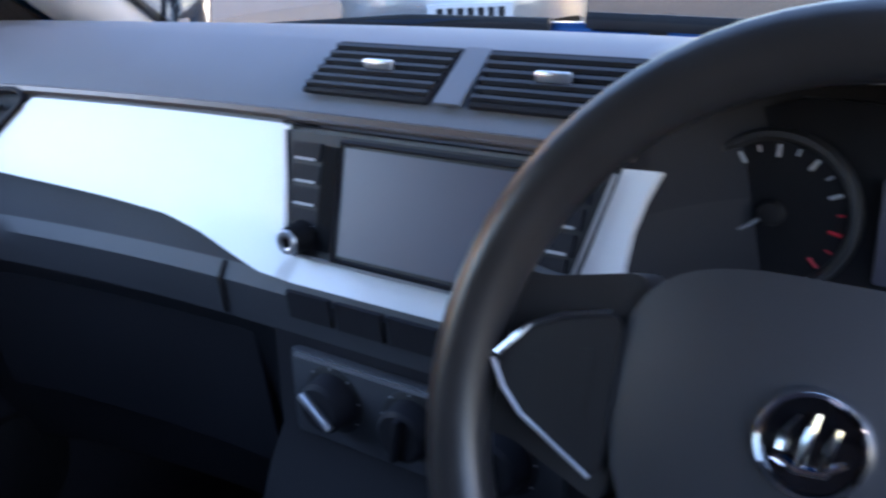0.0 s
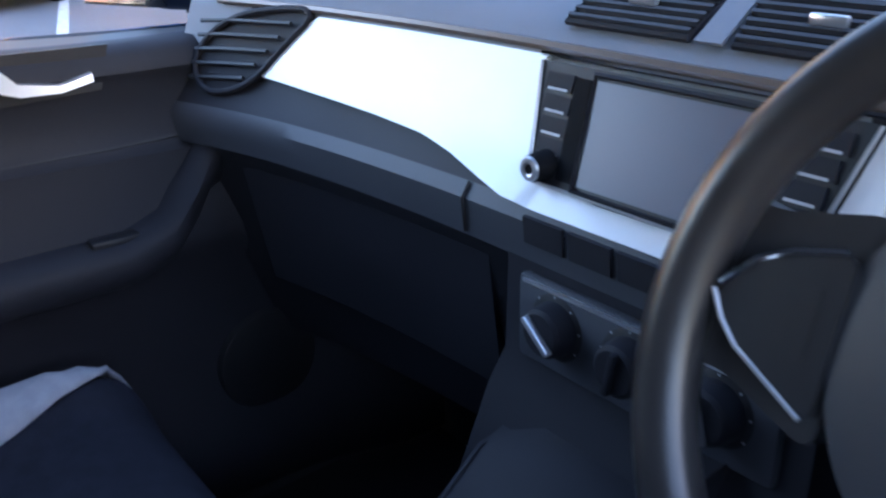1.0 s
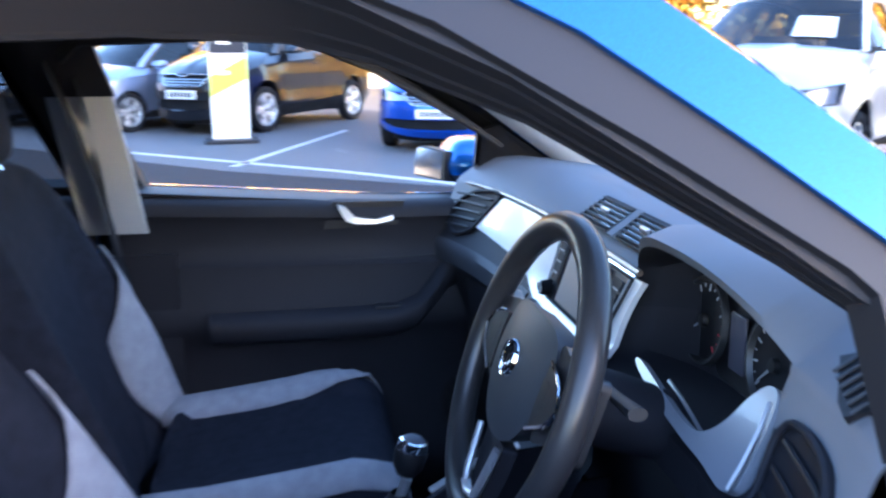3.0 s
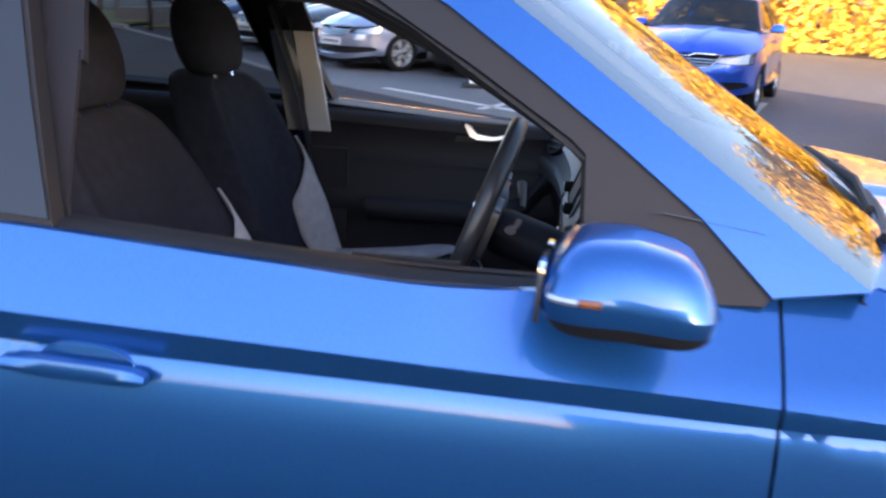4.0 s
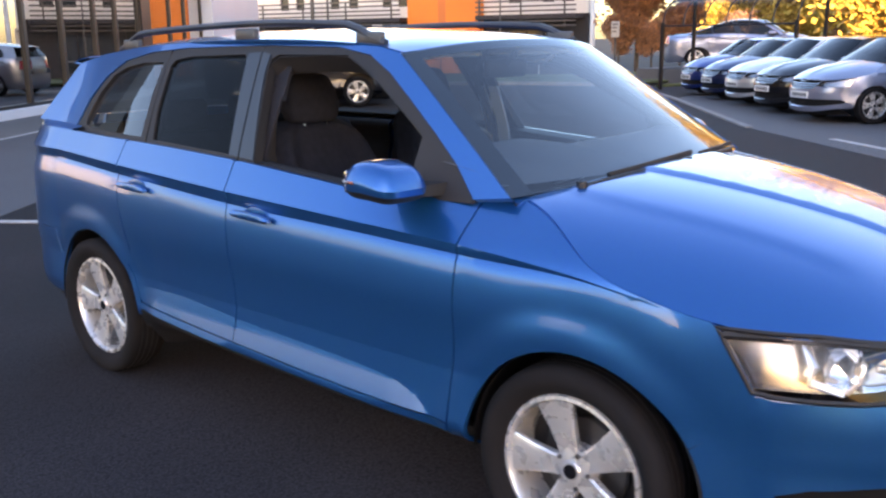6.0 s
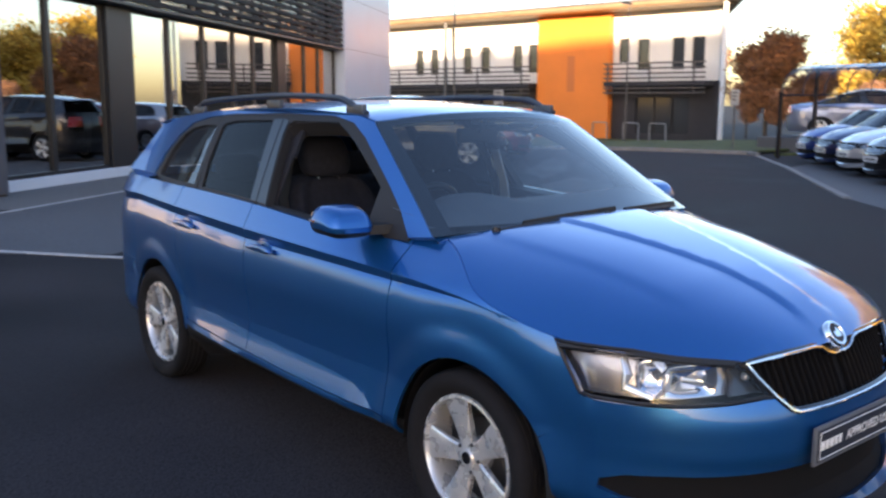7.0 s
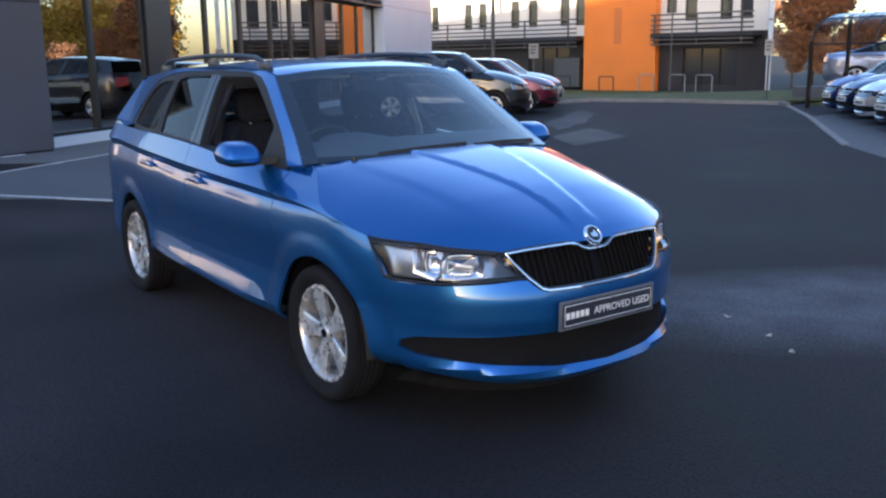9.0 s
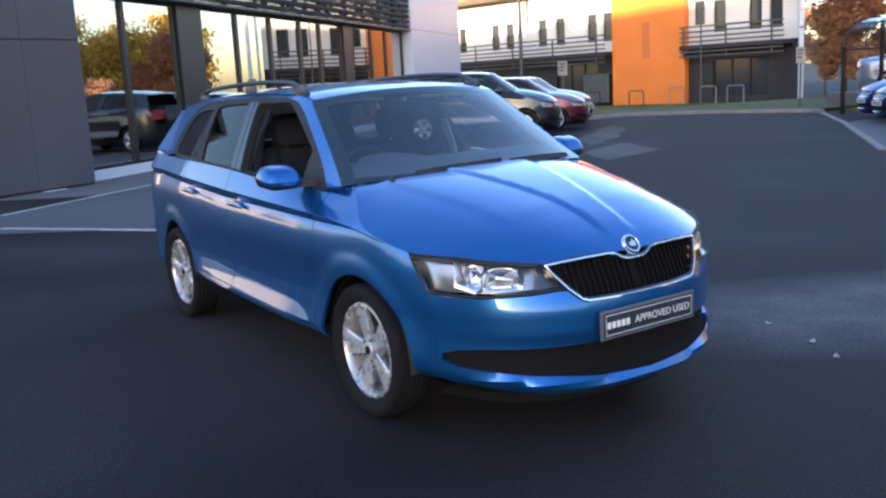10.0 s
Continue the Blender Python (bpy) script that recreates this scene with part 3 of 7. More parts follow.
    for lamp_ob, sg in ((lamp_r, 1), (lamp_l, -1)):
        bm = sheet(shrink, push(0.001), step, (), (), 0.003, ORIGIN)
        ln = part("lens", bm if sg > 0 else flip_x(bm), LENS, lamp_ob, "clear lens")
        ln.visible_shadow = False
        if hero:
            outer = dense(lampline, 0.02)
            rim = [skin(u, z) + Vector((0, -0.004, 0)) for u, z in outer]
            bm = tube(rim, 0.006, 6, closed=True)
            part("lamp_surround", bm if sg > 0 else flip_x(bm), BLACK, lamp_ob)
            hide = lambda b: b if sg > 0 else flip_x(b)
            inner = [on_front(x, z) for x, z in ((0.352, 0.640), (0.40, 0.644), (0.475, 0.640), (0.450, 0.690), (0.462, 0.742), (0.440, 0.738), (0.42, 0.716), (0.38, 0.668))]
            part("indicator", hide(sheet(inner, push(0.040), step, (), (), 0.02, ORIGIN)), LAMPD, lamp_ob, "smoky indicator chamber")
            for lx, lz, rx, rz, nm in ((0.575, 0.690, 0.082, 0.046, "main_reflector"), (0.655, 0.700, 0.040, 0.050, "side_reflector")):
                at = push(0.030)(on_front(lx, lz)[0], lz)
                prof = [(0.10, -0.034), (0.45, -0.030), (0.75, -0.018), (1.0, 0.0), (1.05, 0.001), (1.05, -0.012)]
                bowl = lathe(prof, 32, "y")
                for v in bowl.verts:
                    q = max(abs(v.co.x), abs(v.co.z), 1e-6)
                    k = math.hypot(v.co.x, v.co.z) / q
                    v.co.x, v.co.z = v.co.x * rx * k ** 0.6, v.co.z * rz * k ** 0.6
                part(nm, hide(moved(bowl, Matrix.Translation(at) @ pose(0, 0, 0, 0, 0, -28 if lx < 0.6 else -48))), REFL, lamp_ob, "chrome reflector bowl")
            at = push(0.034)(on_front(0.575, 0.690)[0], 0.690)
            part("bulb_shield", hide(moved(block(-0.045, 0.030, -0.006, 0.010, -0.009, 0.009, 0.005), Matrix.Translation(at) @ pose(0, 0, 0, 0, -14, -28))), SATIN, lamp_ob, "silver bulb shield")
            at = push(0.034)(on_front(0.415, 0.690)[0], 0.690)
            part("indicator_bulb", hide(moved(lathe([(0.0, 0.012), (0.008, 0.008), (0.012, -0.004), (0.010, -0.03)], 14, "y"), Matrix.Translation(at) @ pose(0, 0, 0, 0, 0, -28))), SATIN, lamp_ob)
            for a, nm in (((0.690, 0.700, 0.660), "outer_fin"), ((0.640, 0.622, 0.655), "reflector_fin")):
                pts = [push(0.040)(on_front(a[0], 0.752)[0], 0.752), push(0.022)(on_front(a[1], 0.705)[0], 0.705), push(0.030)(on_front(a[1] + 0.01, 0.670)[0], 0.670), push(0.040)(on_front(a[2], 0.640)[0], 0.640)]
                part(nm, hide(tube(pts, [0.010, 0.014, 0.012, 0.008], 8, flat=0.5)), BADGES, lamp_ob, "bright silver reflector fin")
            brow = [push(0.004)(*on_front(x, z)) - Vector((0, 0, 0.006)) for x, z in ((0.455, 0.740), (0.52, 0.748), (0.60, 0.757), (0.67, 0.770))] + [push(0.004)(u, z - 0.006) for u, z in side([(0.400, 0.776)])]
            part("lamp_brow", hide(tube(brow, 0.011, 6)), BLACK, lamp_ob, "black upper edge")
    # grille
    gh = [(0.0, 0.715), (0.045, 0.716), (0.075, 0.726), (0.10, 0.741), (0.14, 0.747), (0.25, 0.746), (0.35, 0.742), (0.425, 0.735), (0.405, 0.70), (0.36, 0.64), (0.315, 0.598), (0.29, 0.590), (0.15, 0.586), (0.0, 0.585)]
    gl = [on_front(x, z) for x, z in gh]
    gl = gl + [(-u, z) for u, z in gl[::-1][1:-1]]
    grille = part("grille", sheet(gl, inset(0.035), step, (), (), 0.0, ORIGIN), MATT, car, "black grille in a chrome frame")
    rim = [skin(u, z) + Vector((0, 0.004, 0)) for u, z in dense(gl, 0.02)]
    part("grille_frame", tube(rim, 0.0055, 8, closed=True), CHROME, grille, "chrome frame")
    part("grille_rim", tube([p + Vector((0, -0.012, 0)) for p in rim], 0.012, 6, closed=True), GLOSSB, grille)
    if hero:
        xs = [0.03 + 0.0285 * i for i in range(14)]
        for x in xs + [-v for v in xs]:
            zt = float(np.interp(abs(x), [0.0, 0.045, 0.10, 0.25, 0.425], [0.712, 0.713, 0.738, 0.742, 0.732]))
            zl = float(np.interp(abs(x), [0.0, 0.29, 0.315, 0.405], [0.588, 0.592, 0.602, 0.70]))
            if zt - zl < 0.02:
                continue
            pts = [skin(on_front(x, z)[0], z) + Vector((0, -0.024, 0)) for z in np.linspace(zl, zt, 6)]
            part("slat", tube(pts, 0.0042, 6, flat=2.2), MATT, grille)
    # bonnet
    rear = [(x, -0.25 + 0.135 * (1 - (x / 0.722) ** 2)) for x in np.linspace(-0.718, 0.718, 30)]
    rt = [(bonnet_x(y) - shut_gap(y), y) for y in np.linspace(-0.225, 0.735, 44)]
    fr = [(x, skin(on_front(x, 0.750)[0], 0.750).y + 0.006) for x in np.linspace(0.47, -0.47, 24)]
    dip = [(x, y - 0.0) for x, y in fr]
    lf = [(-x, y) for x, y in rt[::-1]]
    cl = [[(s * (0.27 - 0.18 * step01(-0.3, 0.75, y) - o), y) for y in np.linspace(-0.1, 0.74, 20)] for s in (-1, 1) for o in (0.022, 0.0, -0.006)]
    part("bonnet", sheet(rear + rt + dip + lf, bonnet_top, step, (), cl, 0.012, ORIGIN), pnt, car, "painted bonnet with two pressed lines")
    # cabin sides: painted pillars and roof rail
    rail_top = SCREEN_EDGE + [(-0.95, roof_side(-0.95)), (-1.2, roof_side(-1.2)), (-1.5, roof_side(-1.5)), (-1.9, roof_side(-1.9)), (-2.2, roof_side(-2.2)), (-2.5, roof_side(-2.5)), (-2.75, roof_side(-2.75)), (-2.96, 1.345)]
    tailside = [(-3.02, 1.25), (-3.12, 1.11), (-3.14, 1.088)]
    o = rail_top + tailside + [(-2.95, 1.08), (-2.75, 1.073)] + FRAME_EDGE[::-1]
    both("cabin_side", sheet(o, cabin, step, (), (), 0.03, ORIGIN), pnt, car, "blue windscreen pillar and roof side")
    ys_ = np.linspace(-2.66, -3.125, 16)
    ledge = [[skin(on_side(y, belt(y) - 0.006)[0], belt(y) - 0.006) for y in ys_], [skin(on_side(y, belt(y) - 0.002)[0], belt(y) - 0.002) * 1.0 + Vector((-0.006, 0.003, 0.006)) for y in ys_], [cabin(y, belt(y) + 0.012) + Vector((0.001, 0, 0)) for y in ys_]]
    both("shoulder", loft(ledge), pnt, car, "painted shoulder under the rear pillar")
    # door window frames
    hole_f = [(-1.320, belt(-1.320) - 0.004), (-1.378, 1.183), (-1.432, 1.33), (-1.440, 1.374), (-1.41, 1.391), (-1.045, 1.390), (-0.925, 1.343), (-0.78, 1.260), (-0.640, 1.173), (-0.620, 1.155), (-0.612, 0.992), (-1.0, 1.000)]
    hole_r = [(-1.477, belt(-1.477) + 0.010), (-1.585, 1.368), (-1.605, 1.391), (-1.95, 1.382), (-2.05, 1.368), (-2.070, 1.345), (-2.037, 1.178), (-1.992, belt(-1.992) + 0.012)]
    hole_q = [(-2.083, belt(-2.083) + 0.016), (-2.118, 1.24), (-2.128, 1.358), (-2.30, 1.355), (-2.45, 1.335), (-2.55, 1.300), (-2.632, 1.22), (-2.667, 1.115), (-2.657, 1.086), (-2.62, 1.077)]
    def top_edge(y0, y1, n=12):
        f = tab(*[c for p in sorted(FRAME_EDGE[4:]) for c in p])
        return [(y, f(y)) for y in np.linspace(y0, y1, n)]
    base = lambda y0, y1, n=10: [(y, belt(y) - 0.012) for y in np.linspace(y0, y1, n)]
    e = FRAME_EDGE[:5]
    of = e + top_edge(-0.84, -1.503, 14) + [(-1.507, 1.41), (-1.414, 1.04)] + base(-1.411, -0.38)
    frm = both("window_frame", sheet(of, cabin_in(0.006), step, [hole_f], (), 0.036, ORIGIN), RUBBER, car, "black rubber-edged door window frame")
    orr = top_edge(-1.511, -2.093, 10) + [(-2.100, 1.38), (-2.078, 1.22), (-2.032, 1.058)] + base(-2.03, -1.418)
    frr = both("window_frame", sheet(orr, cabin_in(0.006), step, [hole_r], (), 0.03, ORIGIN), RUBBER, car, "black rubber-edged door window frame")
    oq = [(-2.082, 1.22), (-2.104, 1.39)] + top_edge(-2.108, -2.738, 14) + base(-2.737, -2.038)
    both("quarter_frame", sheet(oq, cabin_in(0.006), step, [hole_q], (), 0.03, ORIGIN), RUBBER, car, "black rear quarter window frame")
    # pillar film between the doors
    pf = [(-1.327, belt(-1.327) + 0.008), (-1.385, 1.183), (-1.440, 1.33), (-1.449, 1.392), (-1.499, 1.400), (-1.410, 1.042)]
    both("pillar_cover", sheet(pf, cabin, step, (), (), 0.004, ORIGIN), PILLAR, car, "glossy door pillar cover")
    pr = [(-1.418, 1.042), (-1.507, 1.400), (-1.580, 1.396), (-1.575, 1.366), (-1.470, belt(-1.47) + 0.008)]
    both("pillar_cover", sheet(pr, cabin, step, (), (), 0.004, ORIGIN), PILLAR, car, "glossy door pillar cover")
    # side glass (the driver's window is wound down)
    for nm, hl, mt, sides in (("rear_door_glass", hole_r, TINT, (1, -1)), ("quarter_glass", hole_q, QGLASS, (1, -1)), ("front_door_glass", hole_f, GLASS, (-1,) if hero else (1, -1))):
        c = np.mean(np.array(hl), axis=0)
        big = [tuple(c + (np.array(p) - c) * 1.03) for p in hl]
        for sg in sides:
            bm = sheet(big, cabin_in(0.016), step * 2, (), (), 0.004, ORIGIN)
            gl_ob = part(nm, bm if sg > 0 else flip_x(bm), mt if hero else TINT, car, "side window glass")
            gl_ob.visible_shadow = False
    # windscreen
    ed = tab(*[c for i, p in enumerate(SCREEN_EDGE) for c in (i / 5, p[0])]), tab(*[c for i, p in enumerate(SCREEN_EDGE) for c in (i / 5, p[1])])

    def screen(w, v, d=0.0):
        y, z = ed[0](v), ed[1](v)
        x = glassline(y, z) - 0.004
        return Vector((x * w, y + (0.150 - 0.055 * v) * (1 - abs(w) ** 2.3) - d, z + (0.030 + 0.012 * v) * (1 - abs(w) ** 2.3) - d * 0.8))
    rows = [[screen(w, v) for w in np.linspace(-1, 1, 33)] for v in np.linspace(0, 1, 17)]
    ws = part("windscreen", loft(rows), WSGLASS, car, "raked windscreen")
    ws.visible_shadow = False
    if hero:
        band = [[screen(w, v, 0.004) for w in np.linspace(-0.995, 0.995, 33)] for v in (0.0, 0.015, 0.03)]
        part("screen_band", loft(band), GLOSSB, ws)
        for w0, w1 in ((-1, -0.905), (0.905, 1)):
            sb = [[screen(w, v, 0.004) for w in np.linspace(w0, w1, 4)] for v in np.linspace(0, 1, 14)]
            part("screen_band", loft(sb), GLOSSB, ws)
        tb = [[screen(w, v, 0.004) for w in np.linspace(-0.995, 0.995, 33)] for v in (0.955, 0.975, 1.0)]
        part("screen_band", loft(tb), GLOSSB, ws)
    # scuttle below the screen
    sc = [[Vector((0.715 * w, -0.25 + (0.135 + o) * (1 - abs(w) ** 2), 1.005 + dz + 0.03 * (1 - abs(w) ** 2))) for w in np.linspace(-1, 1, 24)] for o, dz in ((0.03, -0.03), (0.005, -0.012), (-0.06, -0.012), (-0.10, -0.05))]
    part("scuttle", solid(loft(sc), 0.006), BLACK, car, "black plastic scuttle")
    # roof
    hd = [(x, -0.809 + 0.092 * (1 - abs(x / 0.565) ** 2.3)) for x in np.linspace(0.563, -0.563, 24)]
    sl = [(-roof_half(y) + 0.004, y) for y in np.linspace(-0.83, -2.98, 40)]
    rr = [(x, -2.985 - 0.07 * (1 - (x / 0.5) ** 2)) for x in np.linspace(-0.495, 0.495, 16)]
    sr = [(-x, y) for x, y in sl[::-1]]
    part("roof", sheet(hd + sl + rr + sr, roof_top, step * 1.3, (), (), 0.012, (0, -1.5, 0.5)), pnt, car, "painted roof panel")
    rear_rows = [[Vector((w * (glassline(-3.0, z) - 0.01), ybase - 0.07 * (1 - w * w), z)) for w in np.linspace(-1, 1, 17)] for ybase, z in ((-2.97, 1.355), (-3.04, 1.23), (-3.13, 1.09))]
    part("rear_window", solid(loft(rear_rows), 0.004), TINT, car, "tailgate window").visible_shadow = False
    part("spoiler", solid(loft([[Vector((w * 0.5, y - 0.06 * (1 - w * w), z - 0.02 * w * w)) for w in np.linspace(-1, 1, 15)] for y, z in ((-2.95, 1.395), (-3.05, 1.382), (-3.10, 1.365), (-3.0, 1.355))]), 0.006), pnt, car, "painted roof spoiler")
    # underside and inner shell
    ins = [[skin(u, z) * 1.0 for u in np.linspace(0, 5.0, 90)] for z in (0.19, 0.23)]
    floor = [Vector((v.x * 0.93, v.y * 0.985, 0.205)) for v in ins[0]]
    fl = bmesh.new()
    ring = [fl.verts.new(p) for p in floor] + [fl.verts.new((-p.x, p.y, p.z)) for p in floor[::-1][1:-1]]
    fl.faces.new(ring)
    part("underbody", solid(fl, 0.01), BLACK, car)
    return bumper


def arch_liner(car, yc):
    prof = [(ARCH - 0.004, 0.845), (ARCH + 0.005, 0.80), (ARCH + 0.012, 0.70), (ARCH + 0.012, 0.52), (0.03, 0.51)]
    bm = bmesh.new()
    rows = []
    for i in range(33):
        a = radians(-3 + 186 * i / 32)
        rows.append([Vector((d - (0.03 if d > 0.75 else 0), yc + (0.033 if yc > -1 else 0.035) + r * math.cos(a), AXLE_Z + r * math.sin(a))) for r, d in prof])
    bm.free()
    return loft(rows)


def make_wheel(car, x, y, sg, hero):
    w = new("wheel")
    w.parent = car
    w.location = (x, y, AXLE_Z)
    if sg < 0:
        w.rotation_euler.z = math.pi
    tagged(w, "five-spoke alloy wheel with a black tyre")
    tp = [(0.212, 0.045), (0.235, 0.072), (0.262, 0.083), (0.285, 0.078), (0.297, 0.066), (0.3005, 0.045), (0.3015, 0.0), (0.3005, -0.06), (0.292, -0.085), (0.26, -0.098), (0.212, -0.085)]
    part("tyre", lathe(tp, 56 if hero else 28), TYRE, w, "black tyre")
    if hero:
        grooves = [lathe([(0.3018, d - 0.004), (0.3024, d), (0.3018, d + 0.004)], 40) for d in (-0.04, -0.015, 0.012, 0.037)]
        part("tread_groove", joined(*grooves), BLACK, w)
    rp = [(0.219, 0.050), (0.215, 0.060), (0.205, 0.062), (0.198, 0.052), (0.194, 0.02), (0.190, -0.06), (0.205, -0.075)]
    part("rim", lathe(rp, 56 if hero else 28), ALLOY, w, "silver alloy rim")
    bm = lathe([(0.0, -0.02), (0.13, -0.02), (0.135, -0.03), (0.13, -0.042), (0.0, -0.042)], 32)
    part("brake_disc", bm, STEEL, w)
    part("wheel_back", lathe([(0.0, -0.045), (0.192, -0.05), (0.192, -0.06), (0.0, -0.06)], 24), BLACK, w)
    for k in range(5):
        a = 2 * math.pi * k / 5 + 0.30
        secs = []
        for r, hw, top, th in ((0.035, 0.030, 0.040, 0.03), (0.075, 0.033, 0.042, 0.028), (0.125, 0.043, 0.046, 0.026), (0.165, 0.053, 0.050, 0.024), (0.202, 0.063, 0.051, 0.020)):
            secs.append([(top - th, -hw * 0.9, r), (top - 0.005, -hw, r), (top, -hw * 0.82, r), (top - 0.004, 0.0, r), (top, hw * 0.82, r), (top - 0.005, hw, r), (top - th, hw * 0.9, r)])
        bm = moved(loft([[Vector(p) for p in s] for s in secs], close_v=True, caps=True), Matrix.Rotation(a, 4, "X"))
        part("spoke", bm, ALLOY, w)
        b2 = moved(lathe([(0.0, 0.047), (0.006, 0.047), (0.007, 0.043), (0.007, 0.03)], 8), Matrix.Rotation(a + math.pi / 5, 4, "X") @ Matrix.Translation((0, 0, 0.05)))
        part("wheel_bolt", b2, STEEL, w)
    part("hub_cap", lathe([(0.0, 0.052), (0.026, 0.050), (0.031, 0.044), (0.062, 0.038), (0.064, 0.02), (0.06, -0.02)], 28), ALLOY, w)
    part("cap_badge", lathe([(0.0, 0.0545), (0.020, 0.0535), (0.021, 0.05)], 24), GLOSSB, w)
    return w


def mirror_shape(u, v):
    """Wing mirror housing as a rounded box: u round its waist, v from bottom to top."""
    cu, su = math.cos(u), math.sin(u)
    cv, sv = math.cos(v), math.sin(v)
    p = lambda t, e: math.copysign(abs(t) ** e, t)
    ex = 0.62 if sv > 0 else 0.35
    x = 0.905 + 0.092 * p(cu, 0.42) * p(cv, ex)
    y = -0.566 + 0.097 * p(su, 0.55) * p(cv, ex)
    z = 1.052 + (0.056 * (1 - abs(cv) ** 3.6) if sv > 0 else 0.052 * p(sv, 0.85))
    y -= 0.05 * (x - 0.905)
    z -= 0.22 * max(y + 0.566, 0) * (1 if sv > 0 else 0.5)
    return Vector((x, y, z))


def make_mirror(car, pnt):
    n, m = 36, 18
    vs = np.linspace(-math.pi / 2, math.pi / 2, m)
    cut = 6
    cap_rows = [[mirror_shape(2 * math.pi * i / n, v) for i in range(n)] for v in vs[cut:]]
    low_rows = [[mirror_shape(2 * math.pi * i / n, v) * 1.0 for i in range(n)] for v in vs[:cut + 1]]
    for sg in (1, -1):
        cap = loft(cap_rows, close_v=True)
        low = loft(low_rows, close_v=True)
        for b in (cap, low):
            if sg < 0:
                for v in b.verts:
                    v.co.x = -v.co.x
                bmesh.ops.reverse_faces(b, faces=b.faces)
        mm = part("wing_mirror", low, BLACK, car, "wing mirror, painted cap over black")
        part("cap", cap, pnt, mm, "painted mirror cap")
        arm = loft([[Vector((sg * x, y + dy, z + dz)) for dy, dz in ((-0.04, -0.02), (0.05, -0.02), (0.05, 0.015), (-0.04, 0.015))] for x, y, z in ((0.735, -0.53, 1.018), (0.80, -0.55, 1.018), (0.85, -0.57, 1.018))], close_v=True, caps=True)
        part("arm", arm, BLACK, mm)
        # the passenger's glass is turned well in towards the driver
        centre, across = ((0.905, -0.664, 1.050), (0.99, -0.08, 0)) if sg > 0 else ((-0.897, -0.692, 1.050), (0.93, 0.37, 0))
        face_ = [(-0.064, -0.034), (0.058, -0.035), (0.066, -0.01), (0.060, 0.026), (0.042, 0.031), (-0.062, 0.028)]
        face_ = [(sg * a, c) for a, c in face_][::sg]
        up = (0, 0.05, 1) if sg > 0 else (-0.05, 0.12, 1)
        if sg < 0:
            part("glass_rim", slab([(a * 1.08, c * 1.12) for a, c in face_], (centre[0] - 0.0015, centre[1] + 0.004, centre[2]), across, up, -0.03), BLACK, mm, "black rim")
        part("mirror_glass", slab(face_, centre, across, up, -0.006), CHROME, mm, "mirror glass")
        for nm, a0, a1, mt, lb in (("indicator_lens", -0.9, -0.36, SATIN, "silvery indicator lens"), ("side_indicator", -0.34, -0.12, AMBER, "amber indicator strip")):
            pts = [mirror_shape(a, 0.02) for a in np.linspace(a0, a1, 8)]
            part(nm, tube([Vector((sg * p.x, p.y, p.z)) for p in pts], 0.0045, 6), mt, mm, lb)


def make_handle(car, yc, zc, sg, pnt):
    x = flank(yc, zc)
    h = part("door_handle", loft([[Vector((sg * (x + dx), yc + yy, zc - 0.035 * yy + dz * s)) for dx, dz in ((0.030, 0.0), (0.026, 0.012), (0.012, 0.014), (0.008, 0.0), (0.012, -0.012), (0.026, -0.012))] for yy, s in ((-0.105, 0.35), (-0.095, 0.8), (-0.04, 1.0), (0.04, 1.0), (0.085, 0.85), (0.10, 0.4))], close_v=True, caps=True), pnt, car, "body-coloured pull door handle")
    cup = lathe([(0.0, 0.006), (0.035, 0.006), (0.055, 0.0035), (0.058, -0.004)], 24, "x")
    for v in cup.verts:
        v.co = Vector((sg * (x - 0.004 + v.co.x * 0.9), yc + 0.005 + v.co.y * 1.25, zc + v.co.z * 0.55))
    part("handle_cup", cup, pnt, h)


HERO = thing("estate_car", "blue metallic estate car parked on dark tarmac, driver's window down", "car")
bumper = build_body(HERO, 0.026, BLUE, True)
for yc in (0.0, -WHEELBASE):
    both("wheel_arch_liner", arch_liner(HERO, yc), BLACK, HERO)
    make_wheel(HERO, 0.745, yc, 1, True)
    make_wheel(HERO, -0.745, yc, -1, True)
make_mirror(HERO, BLUE)
for yc, zc in ((-1.262, 0.856), (-2.038, 0.880)):
    make_handle(HERO, yc, zc, 1, BLUE)
    make_handle(HERO, yc, zc, -1, BLUE)
# roof rails
for sg in (1, -1):
    ys = np.linspace(-0.90, -2.62, 30)
    pts = [Vector((sg * (roof_half(y) - 0.035 + 0.01), y, roof_top(roof_half(y) - 0.03, y).z + 0.048 * step01(0.90, 1.08, -y) * (1 - step01(2.42, 2.62, -y)) + 0.004)) for y in ys]
    rl = part("roof_rail", tube(pts, 0.015, 10, flat=0.9), STEEL, HERO, "dark grey roof rail")
    for y in (-0.96, -1.62, -2.5):
        z = roof_top(roof_half(y) - 0.03, y).z
        part("rail_foot", block(sg * (roof_half(y) - 0.025) - 0.014, sg * (roof_half(y) - 0.025) + 0.014, y - 0.07, y + 0.05, z - 0.01, z + 0.035, 0.008), STEEL, rl)
